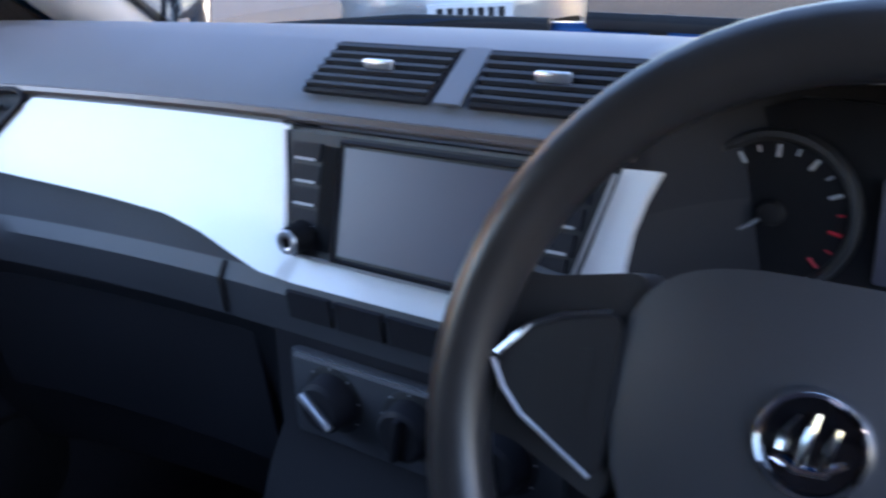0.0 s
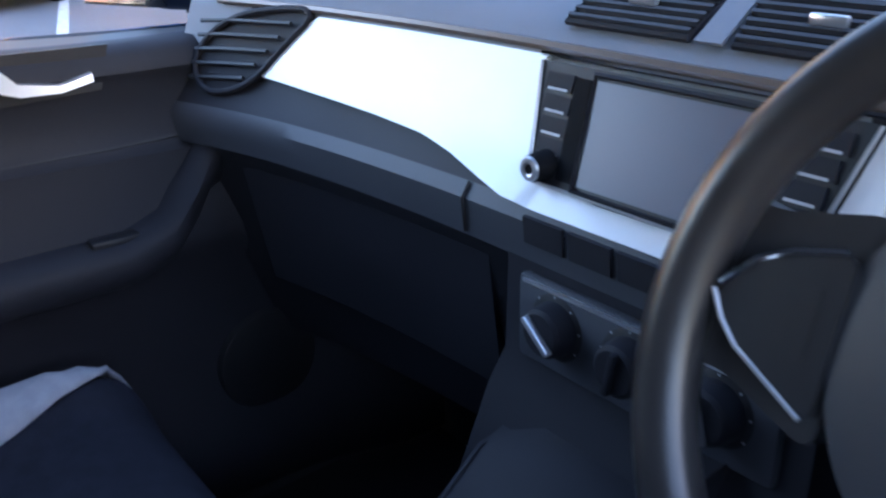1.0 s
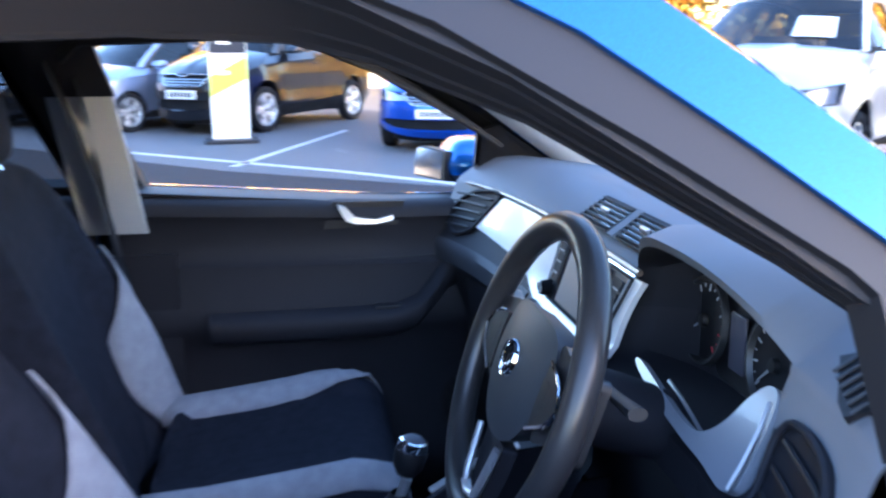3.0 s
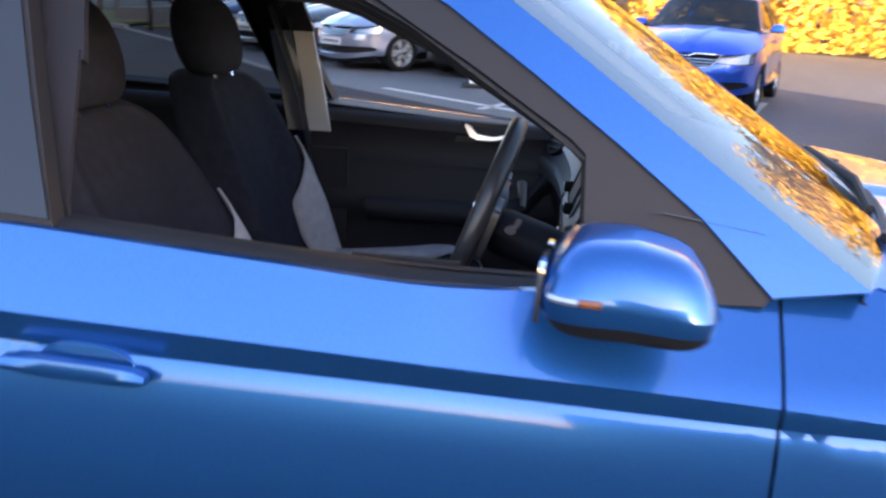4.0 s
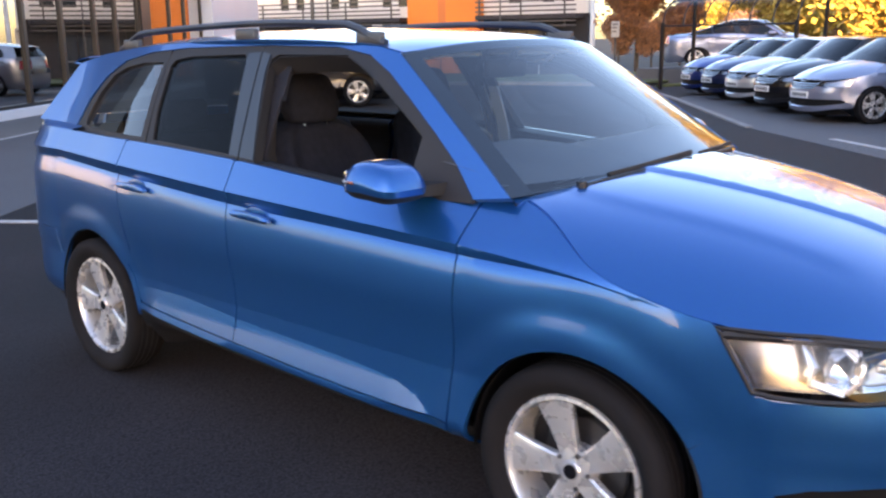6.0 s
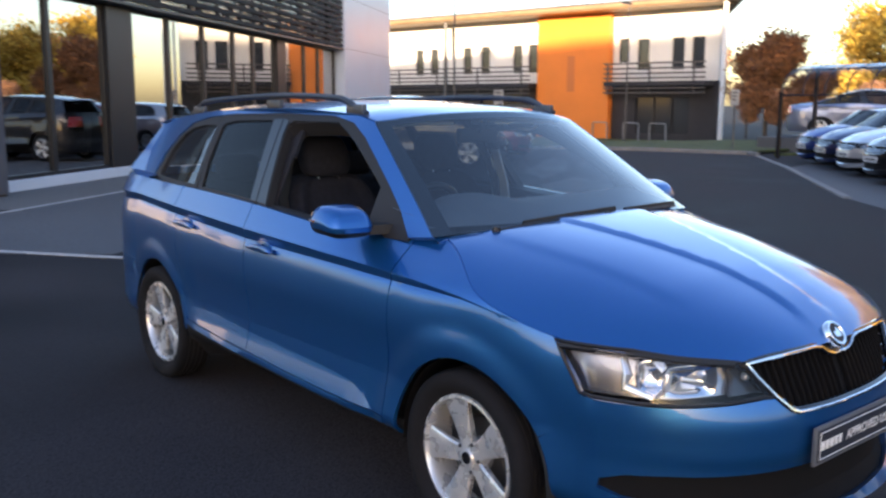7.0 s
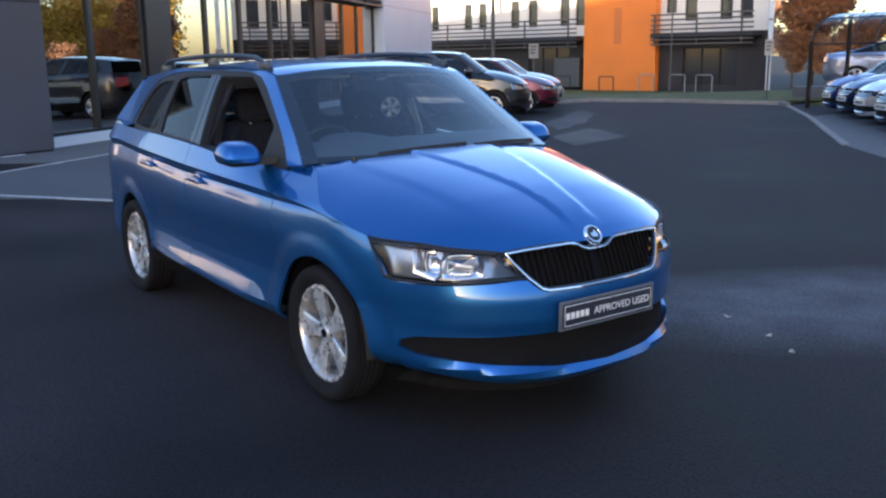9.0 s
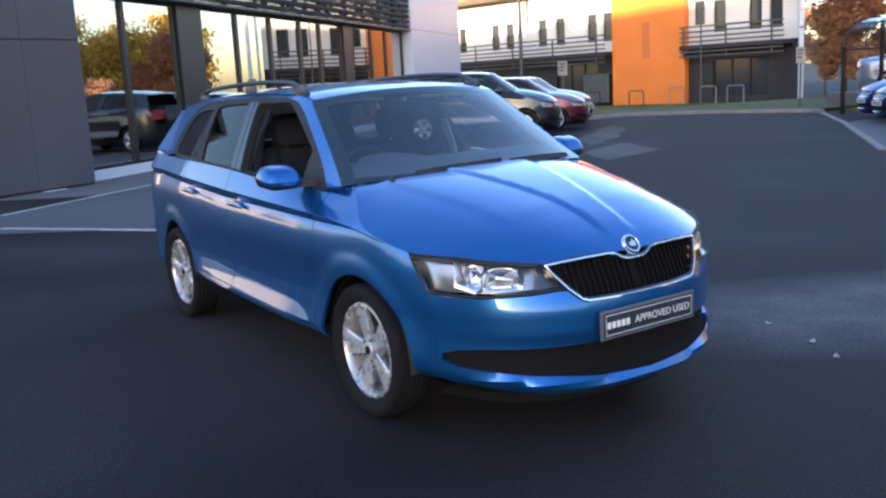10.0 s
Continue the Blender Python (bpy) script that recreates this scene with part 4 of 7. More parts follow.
# number plate: holder, slate face and dealer wording
pl = part("number_plate", block(-0.268, 0.268, 0.919, 0.931, 0.426, 0.544, 0.004), PLATEGREY, HERO, "slate dealer plate with pale lettering")
part("plate_face", block(-0.256, 0.256, 0.927, 0.9335, 0.436, 0.534, 0.002), PLATE, pl)
fr = [Vector((x, 0.9345, z)) for x, z in ((-0.246, 0.445), (0.246, 0.445), (0.246, 0.525), (-0.246, 0.525))]
part("plate_line", tube([Vector((x, y, z)) for p, q in zip(fr, fr[1:] + fr[:1]) for x, y, z in (p, (p + q) / 2)], 0.0016, 4, closed=True), WHITE, pl)
letters("plate_lettering", "APPROVED USED", 0.042, WHITE, Matrix.Translation((-0.075, 0.9342, 0.483)) @ pose(0, 0, 0, 90, 0, 180), pl)
for i in range(5):                                        # the maker's word as plain bars
    part("plate_bar", block(0.115 + i * 0.026, 0.135 + i * 0.026, 0.932, 0.935, 0.470, 0.497, 0.001), WHITE, pl)
# badge
bd = part("bonnet_badge", moved(lathe([(0.0, 0.004), (0.030, 0.004), (0.033, 0.008), (0.040, 0.008), (0.044, 0.002), (0.044, -0.02)], 36, "y"), Matrix.Translation((0, 0.833, 0.766)) @ pose(0, 0, 0, 38, 0, 0)), CHROME, HERO, "round chrome maker's badge")
part("badge_field", moved(lathe([(0.0, 0.0065), (0.0305, 0.0065), (0.031, 0.0)], 30, "y"), Matrix.Translation((0, 0.833, 0.766)) @ pose(0, 0, 0, 38, 0, 0)), PLATE, bd)
part("badge_wing", moved(slab([(-0.016, -0.012), (0.014, -0.016), (0.018, 0.002), (0.006, 0.018), (-0.004, 0.004), (-0.018, 0.006)], (0, 0.0, 0), (-1, 0, 0), (0, 0, 1), 0.003), Matrix.Translation((0, 0.833, 0.766)) @ pose(0, 0, 0, 38, 0, 0) @ Matrix.Translation((0, 0.006, 0))), CHROME, bd)
# wipers at the foot of the screen
for pts in (((0.52, -0.160, 1.022), (0.20, -0.110, 1.046), (-0.10, -0.123, 1.054)), ((-0.02, -0.105, 1.042), (-0.35, -0.135, 1.044), (-0.62, -0.220, 1.032))):
    P = [Vector(p) for p in pts]
    wp = part("wiper", tube([P[0], (P[0] + P[1]) / 2 + Vector((0, 0.006, 0.004)), P[1], (P[1] + P[2]) / 2 + Vector((0, 0.012, 0.004)), P[2]], [0.010, 0.009, 0.008, 0.007, 0.004], 8), BLACK, HERO, "black windscreen wiper")
    part("blade", tube([P[1] + (P[0] - P[1]) * 0.6 + Vector((0, -0.012, 0.012)), P[1] + Vector((0, -0.012, 0.012)), P[2] + Vector((0, -0.012, 0.010))], 0.006, 6, flat=1.8), RUBBER, wp)
    part("pivot", moved(lathe([(0.0, 0.02), (0.014, 0.018), (0.018, 0.0), (0.018, -0.02)], 14, "z"), Matrix.Translation(P[0])), BLACK, wp)

# ---- the car's cabin ----
LIPG = mat("dash_lip_grey", (0.045, 0.048, 0.057), 0.55, grain=0.0008, scale=500, var=0.1, vscale=8)
PAD = mat("dash_soft_grey", (0.18, 0.19, 0.21), 0.6, grain=0.0008, scale=500, var=0.08, vscale=6, bump=0.25)
DARK = mat("cabin_dark_plastic", (0.018, 0.018, 0.023), 0.6, spec=0.2, grain=0.0008, scale=600, var=0.12, vscale=10)
CARD = mat("door_card", (0.020, 0.020, 0.025), 0.6, spec=0.25, grain=0.0008, scale=500, var=0.1, vscale=6)
TRIMW = mat("pearl_trim", (0.84, 0.85, 0.86), 0.25, 0.0, coat=0.5)
LEATHER = mat("wheel_leather", (0.028, 0.027, 0.028), 0.32, grain=0.0006, scale=700, var=0.1, vscale=30)
AIRBAG = mat("airbag_cover", (0.038, 0.041, 0.048), 0.5, grain=0.0006, scale=800)
CLOTH = mat("seat_cloth_black", (0.019, 0.021, 0.030), 0.95, spec=0.12, grain=0.0015, scale=700, var=0.2, vscale=40, bump=0.5)
CLOTHG = mat("seat_cloth_grey", (0.32, 0.33, 0.36), 0.95, grain=0.0015, scale=700, var=0.12, vscale=40, bump=0.5)
CARPET = mat("carpet", (0.012, 0.012, 0.014), 1.0, grain=0.003, scale=500, var=0.25)
TRIMG = mat("pillar_trim_grey", (0.46, 0.48, 0.50), 0.75, grain=0.0008, scale=600)
LINER = mat("headliner_grey", (0.62, 0.63, 0.63), 0.95, grain=0.0012, scale=700)
DISPLAY = mat("display", (0.085, 0.082, 0.11), 0.34, spec=0.5)
DIAL = mat("dial_face", (0.010, 0.010, 0.012), 0.3)
MARK = mat("dial_mark", (0.42, 0.43, 0.46), 0.5)
MARKR = mat("dial_mark_red", (0.55, 0.03, 0.05), 0.5)
BRONZE = mat("bronze_line", (0.20, 0.15, 0.12), 0.3, 0.5)

DASH_P = [(-0.02, 0.996), (-0.16, 1.030), (-0.315, 1.047), (-0.368, 1.043), (-0.427, 1.001), (-0.434, 0.994), (-0.438, 0.989), (-0.440, 0.984), (-0.456, 0.940), (-0.474, 0.895), (-0.490, 0.874), (-0.500, 0.858), (-0.496, 0.822), (-0.472, 0.802), (-0.45, 0.70), (-0.38, 0.52)]
DASH_D = [(-0.02, 0.996), (-0.18, 1.040), (-0.36, 1.068), (-0.44, 1.073), (-0.476, 1.066), (-0.468, 1.053), (-0.40, 1.044), (-0.350, 1.032), (-0.364, 0.960), (-0.378, 0.885), (-0.44, 0.876), (-0.490, 0.866), (-0.496, 0.826), (-0.472, 0.802), (-0.45, 0.70), (-0.38, 0.52)]


def dash_bow(x):
    """How far the dash curves back towards its ends."""
    if x < 0:
        return 0.025 * max(0, (-x - 0.15) / 0.35) ** 2 + 0.015 * max(0, (-x - 0.48) / 0.22) ** 2
    return 0.045 * max(0, (x - 0.48) / 0.22) ** 2


def dash_point(x, i):
    b = max(0.0, 1 - abs((x - 0.322) / 0.192) ** 2.8)
    y = DASH_P[i][0] * (1 - b) + DASH_D[i][0] * b
    z = DASH_P[i][1] * (1 - b) + DASH_D[i][1] * b
    y -= dash_bow(x) * min(1, i / 3)
    if i < 3:
        y -= (0.135, 0.08, 0.03)[i] * (x / 0.72) ** 2
    return Vector((x, y, z))


def face_y(x, z):
    """The dash's upright face on the passenger side and round the screen."""
    zs = [0.80, 0.822, 0.858, 0.874, 0.895, 0.940, 0.984, 0.996]
    ys = [-0.472, -0.496, -0.500, -0.490, -0.474, -0.456, -0.440, -0.434]
    return float(np.interp(z, zs, ys)) - dash_bow(x)


def face(d):
    return lambda x, z: Vector((x, face_y(x, z) - d, z))


xs_dash = np.concatenate([np.linspace(-0.715, 0.12, 40), np.linspace(0.125, 0.60, 60), np.linspace(0.61, 0.715, 8)])
DASH_AT = (0, -0.136, 0.042)
SHIFT = Vector((0, -0.032, 0.04))
dash = part("dashboard", loft([[dash_point(x, i) for i in range(6)] for x in xs_dash]), PAD, HERO, "grey dashboard with a pearl-white trim panel", angle=50)
for nm, x0, x1, mt in (("dash_face", -1.0, 0.136, PAD), ("dial_hood", 0.126, 0.512, DARK), ("dash_face", 0.504, 1.0, PAD)):
    part(nm, loft([[dash_point(x, i) for i in range(5, 9)] for x in xs_dash if x0 <= x <= x1]), mt, dash, angle=50)
dash.location = DASH_AT
part("dash_lower", loft([[dash_point(x, i) for i in range(8, 16)] for x in xs_dash if x < 0.611]), CARD, dash, "dark lower half of the dashboard", angle=50)
part("dash_end", loft([[dash_point(x, i) for i in range(8, 15)] for x in xs_dash if x > 0.609]), PAD, dash, "grey end of the dashboard beside the door", angle=50)
low = [[Vector((x, face_y(x, z) - 0.002, z)) for z in (0.872, 0.858, 0.84, 0.822)] for x in np.linspace(-0.70, 0.15, 30)]
part("dash_lip", solid(loft(low), 0.003), LIPG, dash, "mid-grey lower dash edge")
glove = sheet([(-0.62, 0.815), (-0.197, 0.815), (-0.197, 0.64), (-0.60, 0.64)], lambda x, z: Vector((x, -0.452 - 0.02 * (z - 0.64) / 0.17 - dash_bow(x), z)), 0.04, (), (), 0.01, (0, 0, 0.7))
part("glovebox", glove, DARK, dash, "dark glovebox lid")
part("glovebox_gap", tube([face(0.004)(-0.194, z) for z in (0.826, 0.84, 0.858, 0.872)], 0.002, 4), BLACK, dash)
tw = [(-0.488, 0.985), (-0.35, 0.985), (-0.150, 0.985), (-0.138, 0.93), (-0.128, 0.890), (-0.05, 0.886), (0.10, 0.886), (0.128, 0.895), (0.150, 0.984), (0.176, 0.985), (0.168, 0.965), (0.163, 0.945), (0.162, 0.925), (0.166, 0.900), (0.164, 0.884), (0.14, 0.872), (0.03, 0.869), (-0.11, 0.869), (-0.15, 0.871), (-0.19, 0.879), (-0.235, 0.889), (-0.285, 0.897), (-0.36, 0.902), (-0.48, 0.908), (-0.568, 0.914), (-0.545, 0.945), (-0.512, 0.972)]
part("trim_panel", sheet(tw, face(0.006), 0.02, (), (), 0.008, (0, 0.2, 0.9)), TRIMW, dash, "pearl-white gloss trim panel")
part("trim_line", tube([Vector((x, face_y(x, 0.99) - 0.004, 0.992)) for x in np.linspace(-0.665, 0.155, 40)], 0.0045, 6), BRONZE, dash)
part("trim_line", tube([Vector((x, face_y(x, 0.985) - 0.006, 0.986)) for x in np.linspace(-0.155, 0.15, 20)], 0.0022, 6), CHROME, dash)
# centre unit
unit = part("centre_unit", sheet([(-0.148, 0.982), (0.148, 0.982), (0.126, 0.897), (0.118, 0.889), (-0.126, 0.890)], face(0.010), 0.03, (), (), 0.012, (0, 0.2, 0.9)), BLACK, dash, "black screen unit with keys and knobs")
part("display", sheet([(-0.080, 0.975), (0.084, 0.975), (0.076, 0.896), (-0.071, 0.896)], face(0.0135), 0.05, (), (), 0.003, (0, 0.2, 0.9)), DISPLAY, unit, "switched-off touch screen")
part("screen_bezel", tube([face(0.013)(x, z) for x, z in ((-0.084, 0.979), (0.088, 0.979), (0.080, 0.892), (-0.075, 0.892))], 0.0025, 4, closed=True), DARK, unit)
part("unit_line", tube([face(0.012)(x, z) for x, z in ((-0.148, 0.982), (-0.137, 0.935), (-0.126, 0.890), (0.118, 0.889), (0.126, 0.897), (0.148, 0.982))], 0.0016, 5), SATIN, unit, "thin silver edge line")
for sx, x0 in ((-1, -0.121), (1, 0.118)):
    for k, z in enumerate((0.968, 0.951, 0.934, 0.918)):
        xx = x0 - sx * 0.003 * k
        key = sheet([(xx - 0.015, z - 0.007), (xx + 0.015, z - 0.007), (xx + 0.015, z + 0.007), (xx - 0.015, z + 0.007)], face(0.0125), 0.05, (), (), 0.003, (0, 0.2, 0.9))
        kb = part("key", key, DARK, unit)
        part("key_mark", sheet([(xx - 0.011, z - 0.0065), (xx + 0.011, z - 0.0065), (xx + 0.011, z - 0.0045), (xx - 0.011, z - 0.0045)], face(0.0132), 0.05, (), (), 0.0, (0, 0.2, 0.9)), MARK, unit)
    kc = face(0.010)(-0.111 if sx < 0 else 0.106, 0.904)
    part("volume_knob", moved(lathe([(0.0, -0.020), (0.009, -0.020), (0.0115, -0.017), (0.0135, 0.0)], 24, "y"), Matrix.Translation(kc)), MATT, unit, "ribbed knob with a chrome ring")
    part("knob_ring", moved(lathe([(0.0045, -0.0205), (0.006, -0.0215), (0.0095, -0.0212), (0.0108, -0.019)], 24, "y"), Matrix.Translation(kc)), SATIN, unit)
part("side_panel_dark", sheet([(-0.104, 0.974), (-0.087, 0.974), (-0.078, 0.896), (-0.096, 0.896)], face(0.0125), 0.05, (), (), 0.002, (0, 0.2, 0.9)), MATT, unit)
# centre vents
vo, vu = Vector((-0.003, -0.3985, 1.0225)), Vector((0, 0.059, 0.042)).normalized()
vn = Vector((1, 0, 0)).cross(vu) * -1.0


def vent(cx, hw, hh, origin, up, nrm, slats, skew=0.0):
    o = Vector(origin) + Vector((cx, 0, 0))
    P = lambda a, b, d: o + Vector((a + skew * b, 0, 0)) + up * b + nrm * d
    base = loft([[P(a, b, 0.003) for a in (-hw, hw)] for b in (-hh, hh)])
    v = part("air_vent", solid(base, 0.002), GLOSSB, dash, "black slatted air vent")
    part("vent_surround", tube([P(a, b, 0.004) for a, b in ((-hw, -hh), (hw, -hh), (hw, hh), (-hw, hh))], 0.0035, 6, closed=True), DARK, v)
    for k in range(slats):
        b = -hh + (k + 0.5) * 2 * hh / slats
        q = loft([[P(a, b + db, d) for a in (-hw, hw)] for db, d in ((-0.0016, 0.004), (-0.0014, 0.0095), (0.0014, 0.010), (0.0016, 0.004))], caps=False)
        part("vent_slat", q, LIPG, v)
    part("vent_tab", moved(block(-0.014, 0.014, -0.003, 0.003, -0.004, 0.004, 0.0015), Matrix.Translation(P(0, 0.0, 0.012))), SATIN, v, "silver vent tab")
    return v


if vn.y > 0:
    vn = -vn
for cx, sk in ((-0.080, 0.12), (0.080, -0.12)):
    vent(cx, 0.063, 0.0265, vo, vu, vn, 6, sk)
part("hazard_strip", solid(loft([[vo + Vector((a, 0, 0)) + vu * b + vn * 0.004 for a in (-0.012, 0.012)] for b in (-0.030, 0.030)]), 0.003), PAD, dash)
part("hazard_mark", solid(loft([[vo + Vector((a, 0, 0)) + vu * b + vn * 0.0055 for a in (-0.003, 0.003)] for b in (-0.004, 0.012)]), 0.001), MARK, dash)
# outer vents
for sg in (-1, 1):
    rows = []
    pts = [(0.488, 0.992), (0.56, 0.990), (0.635, 0.975), (0.678, 0.94), (0.672, 0.90), (0.63, 0.885), (0.572, 0.905), (0.535, 0.95)] if sg < 0 else [(0.545, 0.958), (0.60, 0.966), (0.665, 0.955), (0.678, 0.90), (0.662, 0.84), (0.608, 0.822), (0.568, 0.85), (0.552, 0.90)]
    for _ in range(2):                                    # rounds the outline
        pts = [q for a, b in zip(pts, pts[1:] + pts[:1]) for q in ((a[0] * 0.75 + b[0] * 0.25, a[1] * 0.75 + b[1] * 0.25), (a[0] * 0.25 + b[0] * 0.75, a[1] * 0.25 + b[1] * 0.75))]
    fv = lambda x, z: Vector((x, face_y(x, z) - 0.004, z))
    v = part("side_vent", sheet([(sg * x, z) for x, z in pts], fv, 0.02, (), (), 0.006, (0, 0.2, 0.9)), DARK, dash, "dark side air vent with fanned slats")
    part("vent_ring", tube([fv(sg * x, z) + Vector((0, -0.004, 0)) for x, z in dense(pts, 0.02)], 0.004, 8, closed=True), DARK, v)
    for k in range(5):
        z0 = (0.905 if sg < 0 else 0.845) + k * (0.0165 if sg < 0 else 0.024)
        xa = 0.575 - 0.9 * (z0 - 0.92) if sg < 0 else 0.565
        part("vent_slat", tube([fv(sg * xa, z0 + 0.004) + Vector((0, -0.005, 0)), fv(sg * 0.64, z0) + Vector((0, -0.005, 0)), fv(sg * 0.68, z0 - 0.003) + Vector((0, -0.005, 0))], 0.0028, 6), BLACK, v)
# side demister grille in the dash top's slope at the driver's end
gn = Vector((-0.11, -0.58, 0.81)).normalized()
gu = Vector((0.94, -0.30, -0.09))
gu = (gu - gn * gu.dot(gn)).normalized()
gv = gn.cross(gu)
go = Vector((0.606, -0.572, 1.050)) - Vector(DASH_AT)
dm = part("demister_grille", slab([(-0.052, 0.004), (-0.038, 0.026), (0.044, 0.030), (0.050, 0.010), (0.036, -0.020), (0.012, -0.018)], go + gn * 0.004, gu, gv, -0.012), BLACK, dash, "dark slatted side demister grille")
for k in range(6):
    a = -0.034 + k * 0.014
    part("grille_bar", tube([go + gu * (a + 0.004) + gv * (-0.008 - 0.001 * k) + gn * 0.006, go + gu * a + gv * 0.024 + gn * 0.006], 0.0018, 6), LIPG, dm)
# pale trim pod beside the wheel
pod = [(0.478, 0.955), (0.498, 0.972), (0.522, 0.962), (0.536, 0.90), (0.534, 0.882), (0.515, 0.874), (0.490, 0.876), (0.465, 0.880), (0.42, 0.882), (0.34, 0.890), (0.25, 0.905), (0.245, 0.915), (0.34, 0.902), (0.40, 0.895), (0.44, 0.897), (0.465, 0.920)]
for _ in range(2):
    pod = [q for a, b in zip(pod, pod[1:] + pod[:1]) for q in ((a[0] * 0.75 + b[0] * 0.25, a[1] * 0.75 + b[1] * 0.25), (a[0] * 0.25 + b[0] * 0.75, a[1] * 0.25 + b[1] * 0.75))]
TRIMS = mat("silver_grey_trim", (0.30, 0.32, 0.36), 0.3, 0.2, coat=0.3)
part("trim_pod", sheet(pod, lambda x, z: Vector((x, -0.444 - 0.05 * max(0, (abs(x) - 0.48) / 0.22) ** 2 - 0.58 * (0.972 - z), z)), 0.02, (), (), 0.012, (0.4, 0.2, 0.9)), TRIMS, dash, "silver-grey trim round the driver's vent")
pod_at = lambda x, z: Vector((x, -0.449 - 0.05 * max(0, (abs(x) - 0.48) / 0.22) ** 2 - 0.58 * (0.972 - z), z))
part("pod_edge", tube([pod_at(x, z) for x, z in ((0.516, 0.960), (0.525, 0.938), (0.531, 0.905), (0.532, 0.884))], 0.003, 6), SATIN, dash, "silver edge of the trim")
part("cluster_line", tube([Vector((x, -0.466, z)) for x, z in ((0.315, 0.906), (0.350, 0.898), (0.381, 0.888), (0.405, 0.879), (0.425, 0.882), (0.445, 0.901))], 0.0025, 6), SATIN, dash, "thin silver line under the dials")
# dials
clus = part("dial_binnacle", sheet([(0.150, 0.89), (0.17, 1.00), (0.24, 1.024), (0.40, 1.020), (0.465, 0.995), (0.490, 0.89)], lambda x, z: Vector((x, -0.367 - 0.09 * (1.04 - z), z)), 0.05, (), (), 0.006, (0.35, 0.2, 0.96)), DIAL, dash, "dark instrument cluster with two round dials")
for cx, needle in ((0.230, 215), (0.398, 225)):
    c = Vector((cx, -0.380, 0.948))
    T = Matrix.Translation(c) @ pose(0, 0, 0, -6, 0, 0) @ Matrix.Scale(0.92, 4)
    part("dial_ring", moved(lathe([(0.052, -0.002), (0.056, -0.010), (0.060, -0.010), (0.062, -0.001)], 40, "y"), T), STEEL, clus)
    part("dial_plate", moved(lathe([(0.0, -0.003), (0.053, -0.003)], 40, "y"), T), DIAL, clus)
    for k in range(17):
        a = radians(225 - k * 270 / 16)
        red = cx < 0.3 and k >= 13
        r0 = 0.041 if k % 2 == 0 else 0.045
        p0, p1 = Vector((math.cos(a) * r0, -0.004, math.sin(a) * r0)), Vector((math.cos(a) * 0.050, -0.004, math.sin(a) * 0.050))
        part("dial_tick", moved(tube([p0, p1], 0.0009 if k % 2 else 0.0014, 4), T), MARKR if red else MARK, clus)
    a = radians(needle)
    part("needle", moved(tube([Vector((math.cos(a) * -0.006, -0.007, math.sin(a) * -0.006)), Vector((math.cos(a) * 0.040, -0.007, math.sin(a) * 0.040))], [0.0022, 0.0008], 6), T), MARK, clus, "white needle")
    part("needle_hub", moved(lathe([(0.0, -0.012), (0.008, -0.011), (0.010, -0.004)], 20, "y"), T), BLACK, clus)
part("cluster_display", block(0.296, 0.332, -0.385, -0.381, 0.910, 0.980, 0.002), DISPLAY, clus)
# heater panel, switches and stack
stack = part("centre_panel", loft([[Vector((x, y, z)) for x in (-0.150, -0.140, 0.140, 0.150)] for y, z in ((-0.455, 0.825), (-0.498, 0.815), (-0.500, 0.72), (-0.52, 0.69), (-0.56, 0.60), (-0.60, 0.52))]), DARK, HERO, "dark centre stack with heater knobs")
stack.location = (0.012, -0.136, 0.054)
hp = part("heater_panel", block(-0.128, 0.128, -0.507, -0.494, 0.722, 0.802, 0.006), LIPG, stack, "dark grey heater panel")
part("panel_line", block(-0.12, 0.12, -0.5085, -0.506, 0.796, 0.799), SATIN, hp)
for k, x in enumerate((-0.080, 0.0, 0.080)):
    c = Vector((x, -0.507, 0.766))
    part("dial_recess", moved(lathe([(0.0, 0.0005), (0.028, 0.0), (0.031, 0.002)], 32, "y"), Matrix.Translation(c + Vector((0, -0.001, 0)))), BLACK, hp)
    part("heater_knob", moved(lathe([(0.0, -0.020), (0.018, -0.020), (0.0215, -0.017), (0.024, 0.0)], 32, "y"), Matrix.Translation(c)), DARK, hp, "round rotary knob")
    part("knob_pointer", moved(block(-0.003, 0.003, -0.0265, -0.018, -0.019, 0.019, 0.002), Matrix.Translation(c) @ pose(0, 0, 0, 0, (-50, 10, -15)[k], 0)), DARK if k == 1 else SATIN, hp)
    for q in range(7):
        a = radians(210 - q * 40)
        part("scale_mark", moved(lathe([(0.0, -0.0006), (0.0011, 0.0)], 6, "y"), Matrix.Translation(c + Vector((math.cos(a) * 0.0285, -0.0025, math.sin(a) * 0.0285)))), MARK, hp)
for k in range(5):
    x = -0.125 + k * 0.052
    part("switch", sheet([(x, 0.828), (x + 0.045, 0.828), (x + 0.045, 0.852), (x, 0.852)], face(0.006), 0.05, (), (), 0.004, (0, 0.2, 0.9)), CARD, stack)
